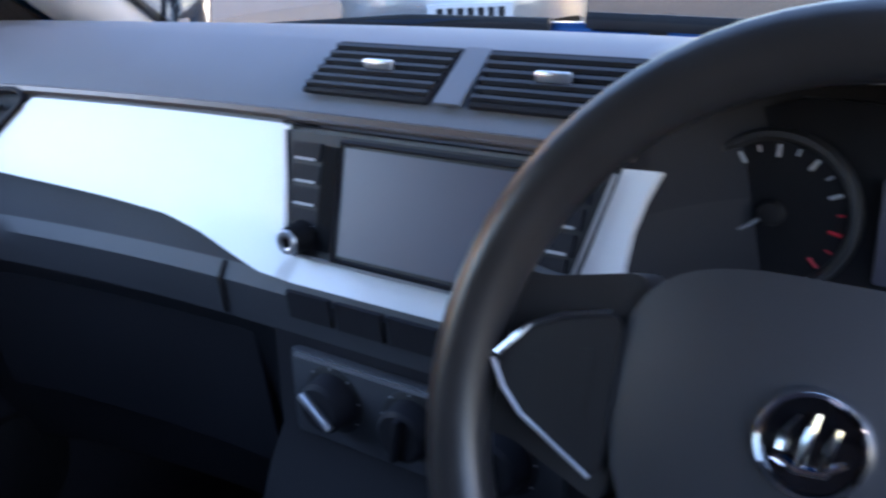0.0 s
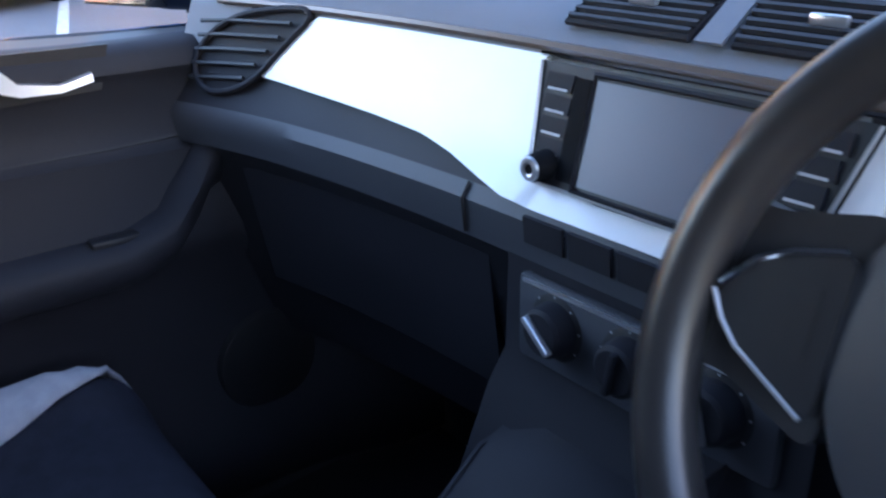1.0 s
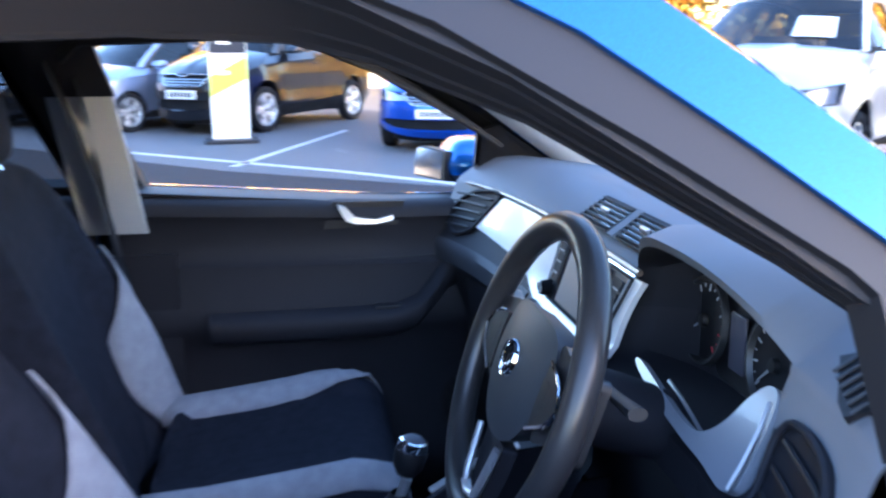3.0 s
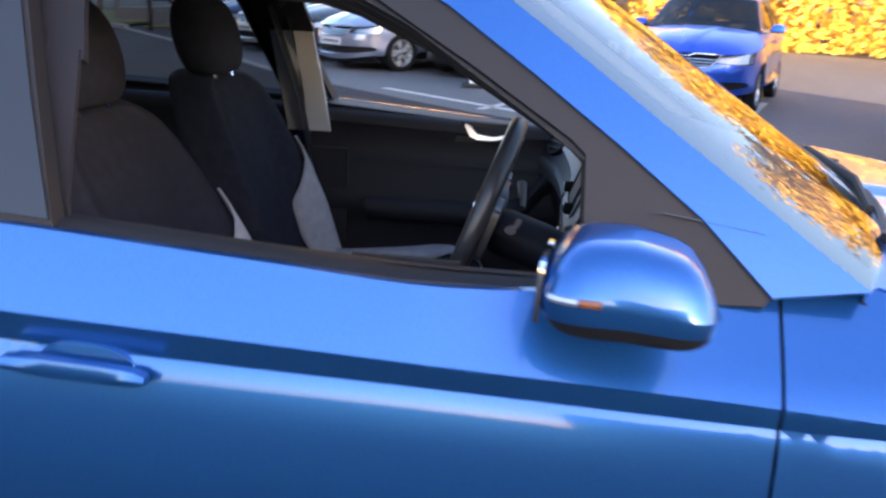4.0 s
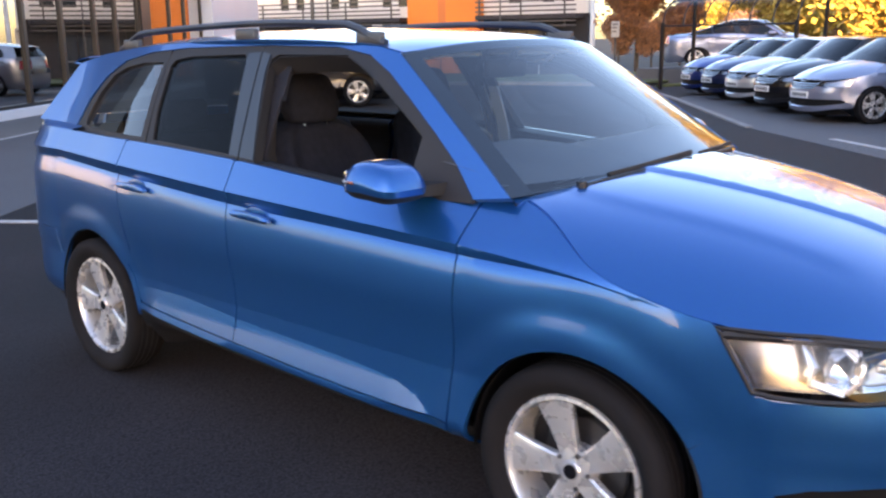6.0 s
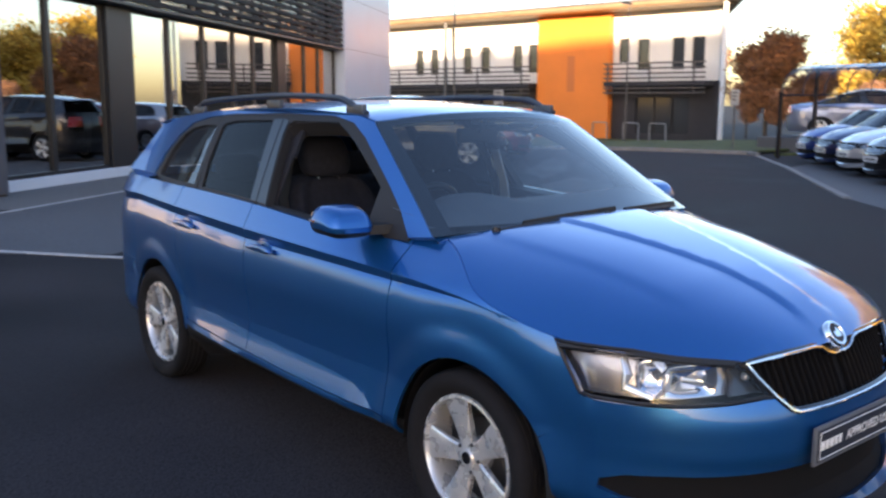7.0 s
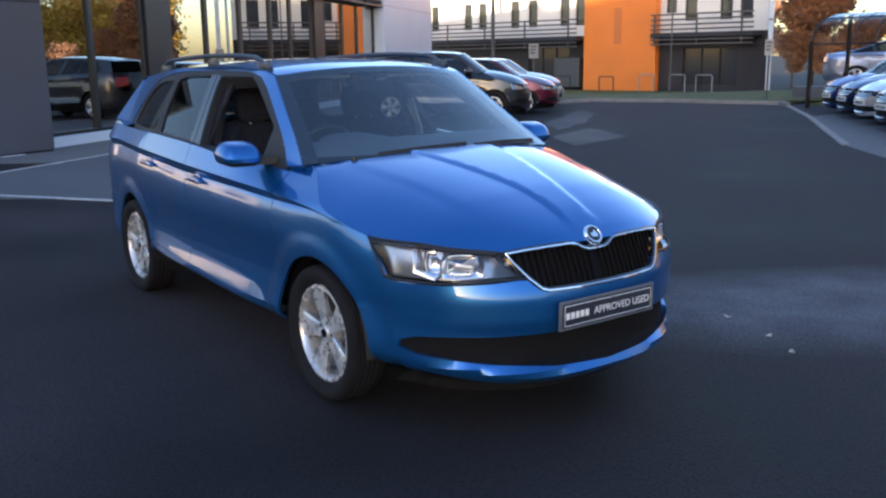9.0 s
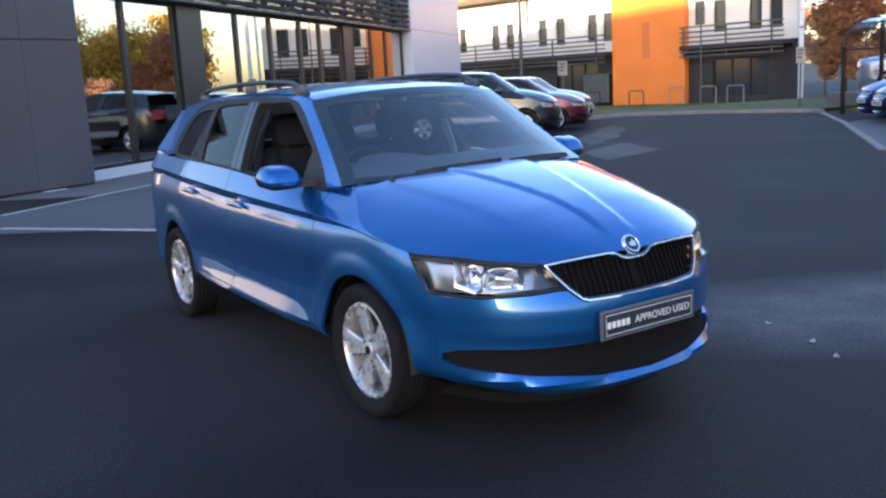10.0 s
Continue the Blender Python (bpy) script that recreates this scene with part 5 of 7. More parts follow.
# console, gear lever, handbrake
cons = part("centre_console", loft([[Vector((x, y, z - 0.014 * (abs(x) > 0.09))) for x in (-0.105, -0.095, -0.06, 0.06, 0.095, 0.105)] for y, z in ((-0.50, 0.70), (-0.56, 0.68), (-0.62, 0.63), (-0.70, 0.555), (-0.85, 0.53), (-1.25, 0.52))]), DARK, HERO, "dark centre console with a gear lever")
cons.location = DASH_AT
for sg in (-1, 1):
    part("console_side", solid(loft([[Vector((sg * 0.106, y, zz)) for y, z in ((-0.45, 0.68), (-0.56, 0.668), (-0.62, 0.618), (-0.70, 0.542), (-0.85, 0.517), (-1.25, 0.507)) for zz in (z * k,)] for k in (1.0, 0.45)]), 0.004), DARK, cons)
part("console_strip", tube([Vector((0.098, -0.585, 0.735)), Vector((0.094, -0.64, 0.715)), Vector((0.090, -0.71, 0.672))], 0.006, 8), SATIN, cons, "silver strip along the console")
part("console_cheek", loft([[Vector((0.104, y, z)) for y, z in ((-0.50, 0.74), (-0.585, 0.732), (-0.64, 0.712), (-0.71, 0.668), (-0.78, 0.60))], [Vector((0.098, y, z)) for y, z in ((-0.50, 0.66), (-0.585, 0.65), (-0.64, 0.61), (-0.71, 0.55), (-0.78, 0.53))]]), DARK, cons)
gaiter = lathe([(0.055, 0.0), (0.045, 0.02), (0.047, 0.03), (0.034, 0.045), (0.036, 0.055), (0.022, 0.07), (0.014, 0.085)], 24, "z")
gl = part("gear_gaiter", moved(gaiter, Matrix.Translation((0.012, -0.753, 0.548)) @ pose(0, 0, 0, -6, 0, 0)), LEATHER, cons, "creased black gear gaiter")
part("gear_lever", tube([Vector((0.012, -0.753, 0.60)), Vector((0.014, -0.733, 0.655))], 0.008, 10), SATIN, gl)
kn = lathe([(0.0, 0.030), (0.012, 0.0285), (0.021, 0.020), (0.0255, 0.004), (0.023, -0.016), (0.014, -0.030), (0.0, -0.032)], 28, "z")
part("gear_knob", moved(kn, Matrix.Translation((0.015, -0.728, 0.692)) @ pose(0, 0, 0, -14, 0, 0)), BLACK, gl, "gear knob with a chrome cap")
part("knob_cap", moved(lathe([(0.0, 0.032), (0.011, 0.0305), (0.017, 0.026), (0.0185, 0.022)], 24, "z"), Matrix.Translation((0.015, -0.728, 0.692)) @ pose(0, 0, 0, -14, 0, 0)), PLATEGREY, gl)
part("knob_ring", moved(lathe([(0.017, 0.0255), (0.0215, 0.0245), (0.0245, 0.014), (0.0235, 0.010)], 28, "z"), Matrix.Translation((0.015, -0.728, 0.692)) @ pose(0, 0, 0, -14, 0, 0)), CHROME, gl)
part("handbrake", tube([Vector((-0.04, -1.10, 0.545)), Vector((-0.04, -0.98, 0.565)), Vector((-0.04, -0.86, 0.59))], [0.016, 0.015, 0.013], 12), LEATHER, cons, "black handbrake lever")

# steering wheel
HUB = Vector((0.325, -0.757, 0.950)) + SHIFT
TILT = radians(20)
WN = Vector((0, -math.cos(TILT), math.sin(TILT)))         # towards the driver
WU = Vector((0, math.sin(TILT), math.cos(TILT)))          # up in the wheel's plane
WX = Vector((1, 0, 0))
WP = lambda a, b, d: HUB + WX * a + WU * b + WN * d
ring = [WP(0.006 + 0.171 * math.sin(t), -0.014 + 0.171 * math.cos(t), -0.009) for t in np.linspace(0, 2 * math.pi, 73)[:-1]]
sw = part("steering_wheel", tube(ring, 0.0165, 14, closed=True), LEATHER, HERO, "black leather steering wheel with silver accents")


def wheel_patch(outline, d0, d1, crown=0.0, st=0.012):
    """A padded plate in the wheel's plane."""
    c = np.mean(np.array(outline), axis=0)
    rmax = max(math.hypot(*(np.array(p) - c)) for p in outline)
    return sheet(outline, lambda a, b: WP(a, b, d0 + crown * (1 - min(1, math.hypot(a - c[0], b - c[1]) / rmax) ** 2)), st, (), (), d0 - d1, tuple(HUB + WN * -0.5))


def rounded(pts, r=0.015, n=5):
    out = []
    k = len(pts)
    for i in range(k):
        p, a, b = np.array(pts[i]), np.array(pts[i - 1]), np.array(pts[(i + 1) % k])
        u, v = (a - p), (b - p)
        ru, rv = min(r, np.linalg.norm(u) / 2), min(r, np.linalg.norm(v) / 2)
        p0, p1 = p + u / np.linalg.norm(u) * ru, p + v / np.linalg.norm(v) * rv
        out += [tuple((1 - t) ** 2 * p0 + 2 * t * (1 - t) * p + t * t * p1) for t in np.linspace(0, 1, n)]
    return out


airbag = rounded([(-0.092, 0.030), (-0.062, 0.062), (0.062, 0.062), (0.092, 0.030), (0.086, -0.040), (0.042, -0.088), (-0.042, -0.088), (-0.086, -0.040)], 0.045, 8)
part("airbag_cover", wheel_patch(airbag, -0.010, -0.045, 0.016), AIRBAG, sw, "dark grey airbag cover")
for sg in (-1, 1):
    sp = rounded([(sg * 0.080, 0.052), (sg * 0.135, 0.040), (sg * 0.170, 0.048), (sg * 0.172, -0.045), (sg * 0.140, -0.038), (sg * 0.085, -0.058)], 0.012)
    part("spoke", wheel_patch(sp, -0.014, -0.037, 0.0), LEATHER, sw)
    kp = rounded([(sg * 0.088, 0.032), (sg * 0.130, 0.018), (sg * 0.147, -0.003), (sg * 0.130, -0.022), (sg * 0.086, -0.044)], 0.008)
    part("key_field", wheel_patch(kp, -0.006, -0.012, 0.002), BLACK, sw, "black key field")
    part("spoke_accent", tube([WP(a, b, -0.004) for a, b in ((sg * 0.092, 0.032), (sg * 0.115, 0.026), (sg * 0.131, 0.018), (sg * 0.146, 0.001))], 0.0018, 6), CHROME, sw, "silver accent line")
    part("spoke_accent", tube([WP(a, b, -0.004) for a, b in ((sg * 0.148, -0.002), (sg * 0.140, -0.014), (sg * 0.129, -0.024), (sg * 0.090, -0.043))], 0.0014 if sg < 0 else 0.003, 6), SATIN if sg < 0 else CHROME, sw, "silver accent line")
    for k in range(3):
        part("wheel_key", wheel_patch(rounded([(sg * (0.097 + 0.013 * k), 0.014 - 0.004 * k), (sg * (0.107 + 0.013 * k), 0.012 - 0.004 * k), (sg * (0.107 + 0.013 * k), -0.016 + 0.004 * k), (sg * (0.097 + 0.013 * k), -0.020 + 0.004 * k)], 0.003), -0.004, -0.008), BLACK, sw)
    leg = [WP(a, b, -0.004) for a, b in ((sg * 0.040, -0.093), (sg * 0.034, -0.12), (sg * 0.026, -0.150), (sg * 0.018, -0.158))]
    part("lower_spoke", tube(leg, [0.007, 0.0075, 0.0075, 0.006], 8, flat=0.6), SATIN, sw, "silver lower spoke")
part("lower_web", wheel_patch(rounded([(-0.036, -0.09), (0.036, -0.09), (0.024, -0.165), (-0.024, -0.165)], 0.006), -0.012, -0.03), DARK, sw)
part("lower_tip", tube([WP(-0.019, -0.157, -0.004), WP(0.0, -0.161, -0.003), WP(0.019, -0.157, -0.004)], 0.006, 8, flat=0.6), SATIN, sw)
T = Matrix.Translation(HUB + WN * 0.006) @ Matrix((WX, WU, WN)).transposed().to_4x4()
bdg = part("wheel_badge", moved(lathe([(0.0, -0.001), (0.0180, -0.001), (0.0188, 0.003), (0.0205, 0.0035), (0.0222, 0.001), (0.0226, -0.004)], 36, "z"), T), CHROME, sw, "round chrome badge")
part("badge_field", moved(lathe([(0.0, 0.0008), (0.0184, 0.0)], 30, "z"), T), GLOSSB, bdg)
for pts in (((-0.012, -0.006), (-0.004, -0.010), (0.006, -0.009), (0.013, -0.003)), ((-0.010, -0.004), (-0.009, 0.004), (-0.005, 0.011)), ((-0.003, -0.008), (-0.001, 0.003), (0.001, 0.013)), ((0.005, -0.008), (0.007, 0.001), (0.009, 0.009))):
    P = [T @ Vector((a, c, 0.0016)) for a, c in pts]
    part("badge_wing", tube(P, [0.0026] + [0.0022] * (len(P) - 2) + [0.0012], 8), CHROME, bdg, "raised chrome emblem stroke")
part("steering_column", loft([[WP(r * math.cos(a), -0.026 + r * 0.85 * math.sin(a), d) for a in np.linspace(0, 2 * math.pi, 25)[:-1]] for r, d in ((0.044, -0.045), (0.050, -0.06), (0.052, -0.13), (0.048, -0.20))], close_v=True, caps=True), DARK, sw, "dark column shroud")
for sg in (-1, 1):
    part("stalk", tube([WP(sg * 0.05, 0.015, -0.075), WP(sg * 0.12, 0.022, -0.070), WP(sg * 0.185, 0.030, -0.062)], [0.007, 0.008, 0.010], 10, flat=0.7), BLACK, sw, "black column stalk")

# seats
def soften(ob):
    """Rounds padded upholstery."""
    md = ob.modifiers.new("padding", "SUBSURF")
    md.levels = md.render_levels = 2
    return ob


def seat(cx, dy, dback, lean, tag):
    """Front seat: cushion and backrest as rounded lofts, grey wings, black middle."""
    def cushion_row(y, z, hw, th):
        pts = []
        for a, b in ((-1.0, -1.0), (-1.04, -0.4), (-1.0, 0.25), (-0.86, 0.62), (-0.68, 0.42), (-0.62, 0.26), (-0.3, 0.24), (0.0, 0.24), (0.3, 0.24), (0.62, 0.26), (0.68, 0.42), (0.86, 0.62), (1.0, 0.25), (1.04, -0.4), (1.0, -1.0)):
            pts.append(Vector((cx + a * hw, y + dy, z + b * th)))
        return pts
    ys = [(-0.605, 0.500, 0.23, 0.03), (-0.61, 0.520, 0.245, 0.075), (-0.635, 0.545, 0.252, 0.09), (-0.70, 0.556, 0.256, 0.10), (-0.80, 0.540, 0.258, 0.105), (-0.95, 0.522, 0.258, 0.105), (-1.06, 0.515, 0.25, 0.10)]
    rows = [cushion_row(*r) for r in ys]
    st = part("front_seat", loft(rows, caps=True), CLOTH, HERO, tag, angle=60)
    st.location = SHIFT
    soften(st)

    SHAPE = (-1.0, -0.86, -0.68, -0.62)
    HIGH = (0.25, 0.62, 0.42, 0.26)

    def cushion_at(sx, k, t):
        """On the cushion's wing: k from its front to its back, t from the outer edge inwards."""
        y, z, hw, th = (float(np.interp(k, np.linspace(0, 1, len(ys)), [r[i] for r in ys])) for i in range(4))
        a = -1.0 + 0.40 * t
        b = float(np.interp(a, SHAPE, HIGH)) if a < -0.62 else 0.25
        return Vector((cx - sx * a * hw, y + dy, z + b * th + 0.004))
    for sx in (-1, 1):
        wing = []
        for k in np.linspace(0.10, 1.0, 12):
            w = step01(0.06, 0.75, k)                     # the grey tapers to a point at the front
            wing.append([cushion_at(sx, k, t * (0.06 + 0.94 * w)) for t in np.linspace(0, 1, 6)])
        part("cushion_bolster", solid(loft(wing), 0.005), CLOTHG, st, "light grey bolster", angle=180)

    def back_row(s, hw, wingd):
        z = 0.50 + 0.59 * s
        y = -1.00 - lean * s + dy + dback
        pts = []
        for a, f in ((-0.98, -0.09), (-1.04, -0.03), (-1.0, 0.03 + wingd), (-0.9, 0.055 + wingd), (-0.70, 0.035 + wingd * 0.4), (-0.60, 0.02), (-0.3, 0.025), (0.0, 0.022), (0.3, 0.025), (0.60, 0.02), (0.70, 0.035 + wingd * 0.4), (0.9, 0.055 + wingd), (1.0, 0.03 + wingd), (1.04, -0.03), (0.98, -0.09)):
            pts.append(Vector((cx + a * hw, y + f, z - 0.25 * f)))
        return pts
    br = [back_row(s, hw, w) for s, hw, w in ((0.0, 0.235, 0.03), (0.12, 0.245, 0.045), (0.3, 0.25, 0.05), (0.5, 0.248, 0.045), (0.7, 0.238, 0.03), (0.85, 0.222, 0.012), (0.95, 0.195, 0.0), (1.0, 0.15, -0.03))]
    soften(part("backrest", loft(br, close_v=True, caps=True), CLOTH, st, "black cloth backrest", angle=180))
    back_a = (-1.0, -0.9, -0.70, -0.60)
    grey = []
    for s in np.linspace(0.02, 0.70, 16):
        hw = float(np.interp(s, (0.0, 0.12, 0.3, 0.5, 0.7), (0.235, 0.245, 0.25, 0.248, 0.238)))
        wd = float(np.interp(s, (0.0, 0.12, 0.3, 0.5, 0.7), (0.03, 0.045, 0.05, 0.045, 0.03)))
        full = (0.55 + 0.45 * step01(0.0, 0.25, s)) * (1 - step01(0.30, 0.74, s) * 0.96)      # a crescent that runs out upwards
        row = []
        for t in np.linspace(0, 1, 6):
            a = -0.97 + 0.40 * t * full
            f = float(np.interp(a, back_a, (0.03 + wd, 0.055 + wd, 0.035 + wd * 0.4, 0.02)))
            row.append(Vector((cx + a * hw, -1.00 - lean * s + dy + dback + f + 0.004, 0.50 + 0.59 * s - 0.25 * f + 0.003)))
        grey.append(row)
    part("back_bolster", solid(loft(grey), 0.005), CLOTHG, st, "light grey bolster", angle=180)
    hr = []
    for z, hw, th in ((1.085, 0.085, 0.025), (1.095, 0.115, 0.045), (1.13, 0.132, 0.058), (1.18, 0.135, 0.062), (1.23, 0.125, 0.058), (1.265, 0.105, 0.042), (1.275, 0.08, 0.02)):
        yc = -1.005 - lean + dy + dback - (z - 1.09) * 0.22
        hr.append([Vector((cx + hw * math.copysign(abs(math.cos(a)) ** 0.6, math.cos(a)), yc + th * math.copysign(abs(math.sin(a)) ** 0.7, math.sin(a)), z)) for a in np.linspace(0, 2 * math.pi, 25)[:-1]])
    soften(part("headrest", loft(hr, close_v=True, caps=True), CLOTH, st, "black headrest", angle=180))
    for sx in (-0.055, 0.055):
        part("headrest_post", tube([Vector((cx + sx, -0.97 - lean + dy + dback, 1.04)), Vector((cx + sx, -1.00 - lean + dy + dback, 1.12))], 0.006, 8), CHROME, st)
    part("seat_base", block(cx - 0.21, cx + 0.21, -1.0 + dy, -0.62 + dy, 0.30, 0.46, 0.02), BLACK, st)


seat(0.36, 0.0, -0.20, 0.27, "black and grey cloth driver's seat")
seat(-0.36, -0.20, -0.10, 0.20, "black and grey cloth passenger seat")
bench = part("rear_bench", block(-0.60, 0.60, -2.15, -1.72, 0.42, 0.60, 0.06, 3), CLOTH, HERO, "black cloth rear bench")
bk = block(-0.60, 0.60, -2.28, -2.14, 0.50, 1.06, 0.05, 3)
part("bench_back", moved(bk, Matrix.Translation((0, -0.02, 0)) @ Matrix.Translation((0, -2.2, 0.5)) @ pose(0, 0, 0, 14, 0, 0) @ Matrix.Translation((0, 2.2, -0.5))), CLOTH, bench)
for x in (-0.38, 0.0, 0.38):
    part("bench_headrest", block(x - 0.12, x + 0.12, -2.42, -2.33, 1.05, 1.19, 0.035, 3), CLOTH, bench)

# cabin lining
CARD_P = [(0.725, 0.992), (0.700, 0.990), (0.684, 0.978), (0.680, 0.958), (0.690, 0.945), (0.692, 0.90), (0.688, 0.866), (0.676, 0.856), (0.674, 0.82), (0.660, 0.775), (0.652, 0.745), (0.660, 0.718), (0.682, 0.690), (0.684, 0.60), (0.676, 0.46), (0.655, 0.42), (0.660, 0.33), (0.70, 0.29)]
for sg in (-1, 1):
    def card(y0, y1, n, nm, lab):
        rows_ = []
        for y in np.linspace(y0, y1, n):
            dz = (belt(y) - 0.992) * 0.6
            tap = 0.05 * step01(-0.60, -0.34, y) + 0.06 * step01(2.2, 3.0, -y)
            rows_.append([Vector((sg * (x - tap), y, z + dz * max(0, (z - 0.7) / 0.3))) for x, z in CARD_P])
        return part(nm, loft(rows_), CARD, HERO, lab, angle=45)
    dc = card(-0.35, -1.40, 22, "door_card", "dark grey door lining with armrest and silver pull")
    card(-1.42, -2.10, 12, "rear_door_card", "dark grey rear door lining")
    card(-2.12, -3.02, 10, "boot_lining", "dark boot side lining")
    arm = [[Vector((sg * x, y, z)) for x, z in ((0.672, z0 + 0.035), (0.628 + k, z0 + 0.030), (0.612 + k, z0 + 0.012), (0.618 + k, z0 - 0.02), (0.672, z0 - 0.045))] for y, z0, k in ((-1.20, 0.735, 0.01), (-1.0, 0.735, 0.0), (-0.81, 0.737, 0.0), (-0.755, 0.755, 0.004), (-0.715, 0.80, 0.012), (-0.685, 0.838, 0.026), (-0.65, 0.856, 0.045))]
    part("armrest", loft(arm, caps=True), CARD, dc, "moulded armrest", angle=60)
    part("pull_recess", slab([(-0.10, -0.028), (0.06, -0.022), (0.075, 0.03), (-0.08, 0.032)], (sg * 0.689, -0.853, 0.964), (0, 1, 0), (0, 0, 1), -0.003 * sg), BLACK, dc)
    pull = loft([[Vector((sg * x, y, z)) for x, z in ((0.684, za), (0.672, za - 0.001), (0.670, zb2), (0.684, zb2))] for y, za, zb2 in ((-0.922, 0.991, 0.984), (-0.907, 0.985, 0.956), (-0.887, 0.964, 0.949), (-0.842, 0.957, 0.948), (-0.805, 0.966, 0.956))], close_v=True, caps=True)
    part("door_pull", pull, BADGES, dc, "polished silver door pull")
    part("card_line", tube([Vector((sg * 0.690, y, 0.868 + 0.02 * step01(-0.8, -0.4, y))) for y in np.linspace(-1.35, -0.42, 16)], 0.003, 6), BLACK, dc)
    part("window_switch", block(min(sg * 0.63, sg * 0.655), max(sg * 0.63, sg * 0.655), -0.85, -0.79, 0.764, 0.775, 0.003), BLACK, dc)
    part("speaker", moved(lathe([(0.0, 0.004), (0.06, 0.004), (0.075, 0.001), (0.08, -0.006)], 32, "x"), Matrix.Translation((sg * 0.674, -0.62, 0.52)) @ (pose(0, 0, 0, 0, 0, 180) if sg > 0 else pose(0, 0, 0))), BLACK, dc, "round speaker grille")
    # sill strip between the lining and the glass
    rows_ = [[Vector((sg * x, y, z)) for x, z in ((0.705 - 0.05 * step01(-0.60, -0.34, y), belt(y) - 0.006), (glassline(y, belt(y)) - 0.035, belt(y) + 0.002), (glassline(y, belt(y)) - 0.016, belt(y) - 0.008))] for y in np.linspace(-0.37, -1.40, 18)]
    part("sill_seal", solid(loft(rows_), 0.006), RUBBER, dc, "black window sill seal", angle=60)
    # pillar linings
    a_rows = []
    for (y, z) in SCREEN_EDGE[1:]:
        x = glassline(y, z)
        a_rows.append([Vector((sg * (x - 0.012), y - 0.012, z + 0.004)), Vector((sg * (x - 0.055), y + 0.012, z + 0.004)), Vector((sg * (x - 0.070), y - 0.012, z - 0.010)), Vector((sg * (x - 0.055), y - 0.050, z - 0.025)), Vector((sg * (x - 0.030), y - 0.062, z - 0.028))])
    part("pillar_lining", solid(loft(a_rows), 0.004), TRIMG, HERO, "pale grey windscreen pillar lining", angle=60)
    sail = [(-0.385, 1.01), (-0.47, 1.085), (-0.580, 1.158), (-0.612, 1.146), (-0.610, 0.99)]
    part("sail_panel", sheet([(y, z) for y, z in sail], lambda y, z: Vector((sg * (glassline(y, z) - 0.045), y, z)), 0.04, (), (), 0.01, (sg * 2, -0.5, 1.0)), BLACK, HERO, "black mirror corner cover")
    # inner lip of the door opening above the window, with its rubber seals
    lip_a = [(-1.455, 1.35), (-1.41, 1.385), (-1.14, 1.392), (-1.045, 1.388), (-0.985, 1.366), (-0.87, 1.313), (-0.80, 1.270), (-0.68, 1.195), (-0.60, 1.140)]
    lip_b = [(-1.43, 1.30), (-1.39, 1.333), (-1.14, 1.343), (-1.020, 1.338), (-0.955, 1.322), (-0.845, 1.278), (-0.775, 1.238), (-0.655, 1.170), (-0.575, 1.117)]
    lp_rows = [[Vector((sg * (glassline(a[0], a[1]) - 0.016 - 0.044 * k), a[0] + (b[0] - a[0]) * k, a[1] + (b[1] - a[1]) * k)) for a, b in zip(lip_a, lip_b)] for k in (0.0, 0.25, 0.5, 0.75, 1.0)]
    part("door_opening_lip", solid(loft(lp_rows), 0.008), RUBBER, HERO, "dark inner lip of the door opening", angle=60)
    for k in (1, 3, 4):
        part("door_seal", tube([p + Vector((-sg * 0.002, 0, -0.004)) for p in lp_rows[k]], 0.007, 8), RUBBER, HERO, "black rubber door seal")
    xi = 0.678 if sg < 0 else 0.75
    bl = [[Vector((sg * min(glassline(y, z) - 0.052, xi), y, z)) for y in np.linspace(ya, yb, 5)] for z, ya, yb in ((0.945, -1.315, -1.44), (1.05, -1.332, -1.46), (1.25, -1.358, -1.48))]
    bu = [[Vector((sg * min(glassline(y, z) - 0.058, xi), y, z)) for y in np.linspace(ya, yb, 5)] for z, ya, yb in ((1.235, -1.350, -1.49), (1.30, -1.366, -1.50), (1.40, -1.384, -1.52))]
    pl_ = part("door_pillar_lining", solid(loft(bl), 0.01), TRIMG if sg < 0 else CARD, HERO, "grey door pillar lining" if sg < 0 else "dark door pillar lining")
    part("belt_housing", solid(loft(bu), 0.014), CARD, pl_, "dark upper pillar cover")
    part("belt_slot", tube([Vector((sg * min(glassline(-1.40, z) - 0.066, xi - 0.014), -1.395 + 0.10 * (1.05 - z), z)) for z in (0.94, 1.05, 1.15, 1.27)], 0.020, 6, flat=0.12), BLACK, pl_)
    part("pillar_foot", solid(loft([[Vector((sg * 0.672, y, z)) for y in (-1.26, -1.36, -1.46)] for z in (0.45, 0.70, 0.90)]), 0.012), CARD, pl_)
    part("seat_belt", tube([Vector((sg * (glassline(-1.46, 1.30) - 0.075), -1.46, 1.30)), Vector((sg * 0.655, -1.40, 1.05)), Vector((sg * 0.645, -1.34, 0.75)), Vector((sg * 0.645, -1.28, 0.45))], 0.024, 8, flat=0.06), BLACK, HERO, "black seat belt")
    part("grab_rail", tube([Vector((sg * 0.53, -0.98, 1.372)), Vector((sg * 0.515, -1.02, 1.345)), Vector((sg * 0.515, -1.18, 1.35)), Vector((sg * 0.53, -1.22, 1.378))], 0.009, 8), TRIMG, HERO, "grey grab handle")
hl = [[Vector((w * (roof_half(y) - 0.01), y, roof_top(w * roof_half(y), y).z - 0.032 - 0.012 * abs(w))) for w in np.linspace(-1, 1, 15)] for y in np.linspace(-0.82, -2.95, 20)]
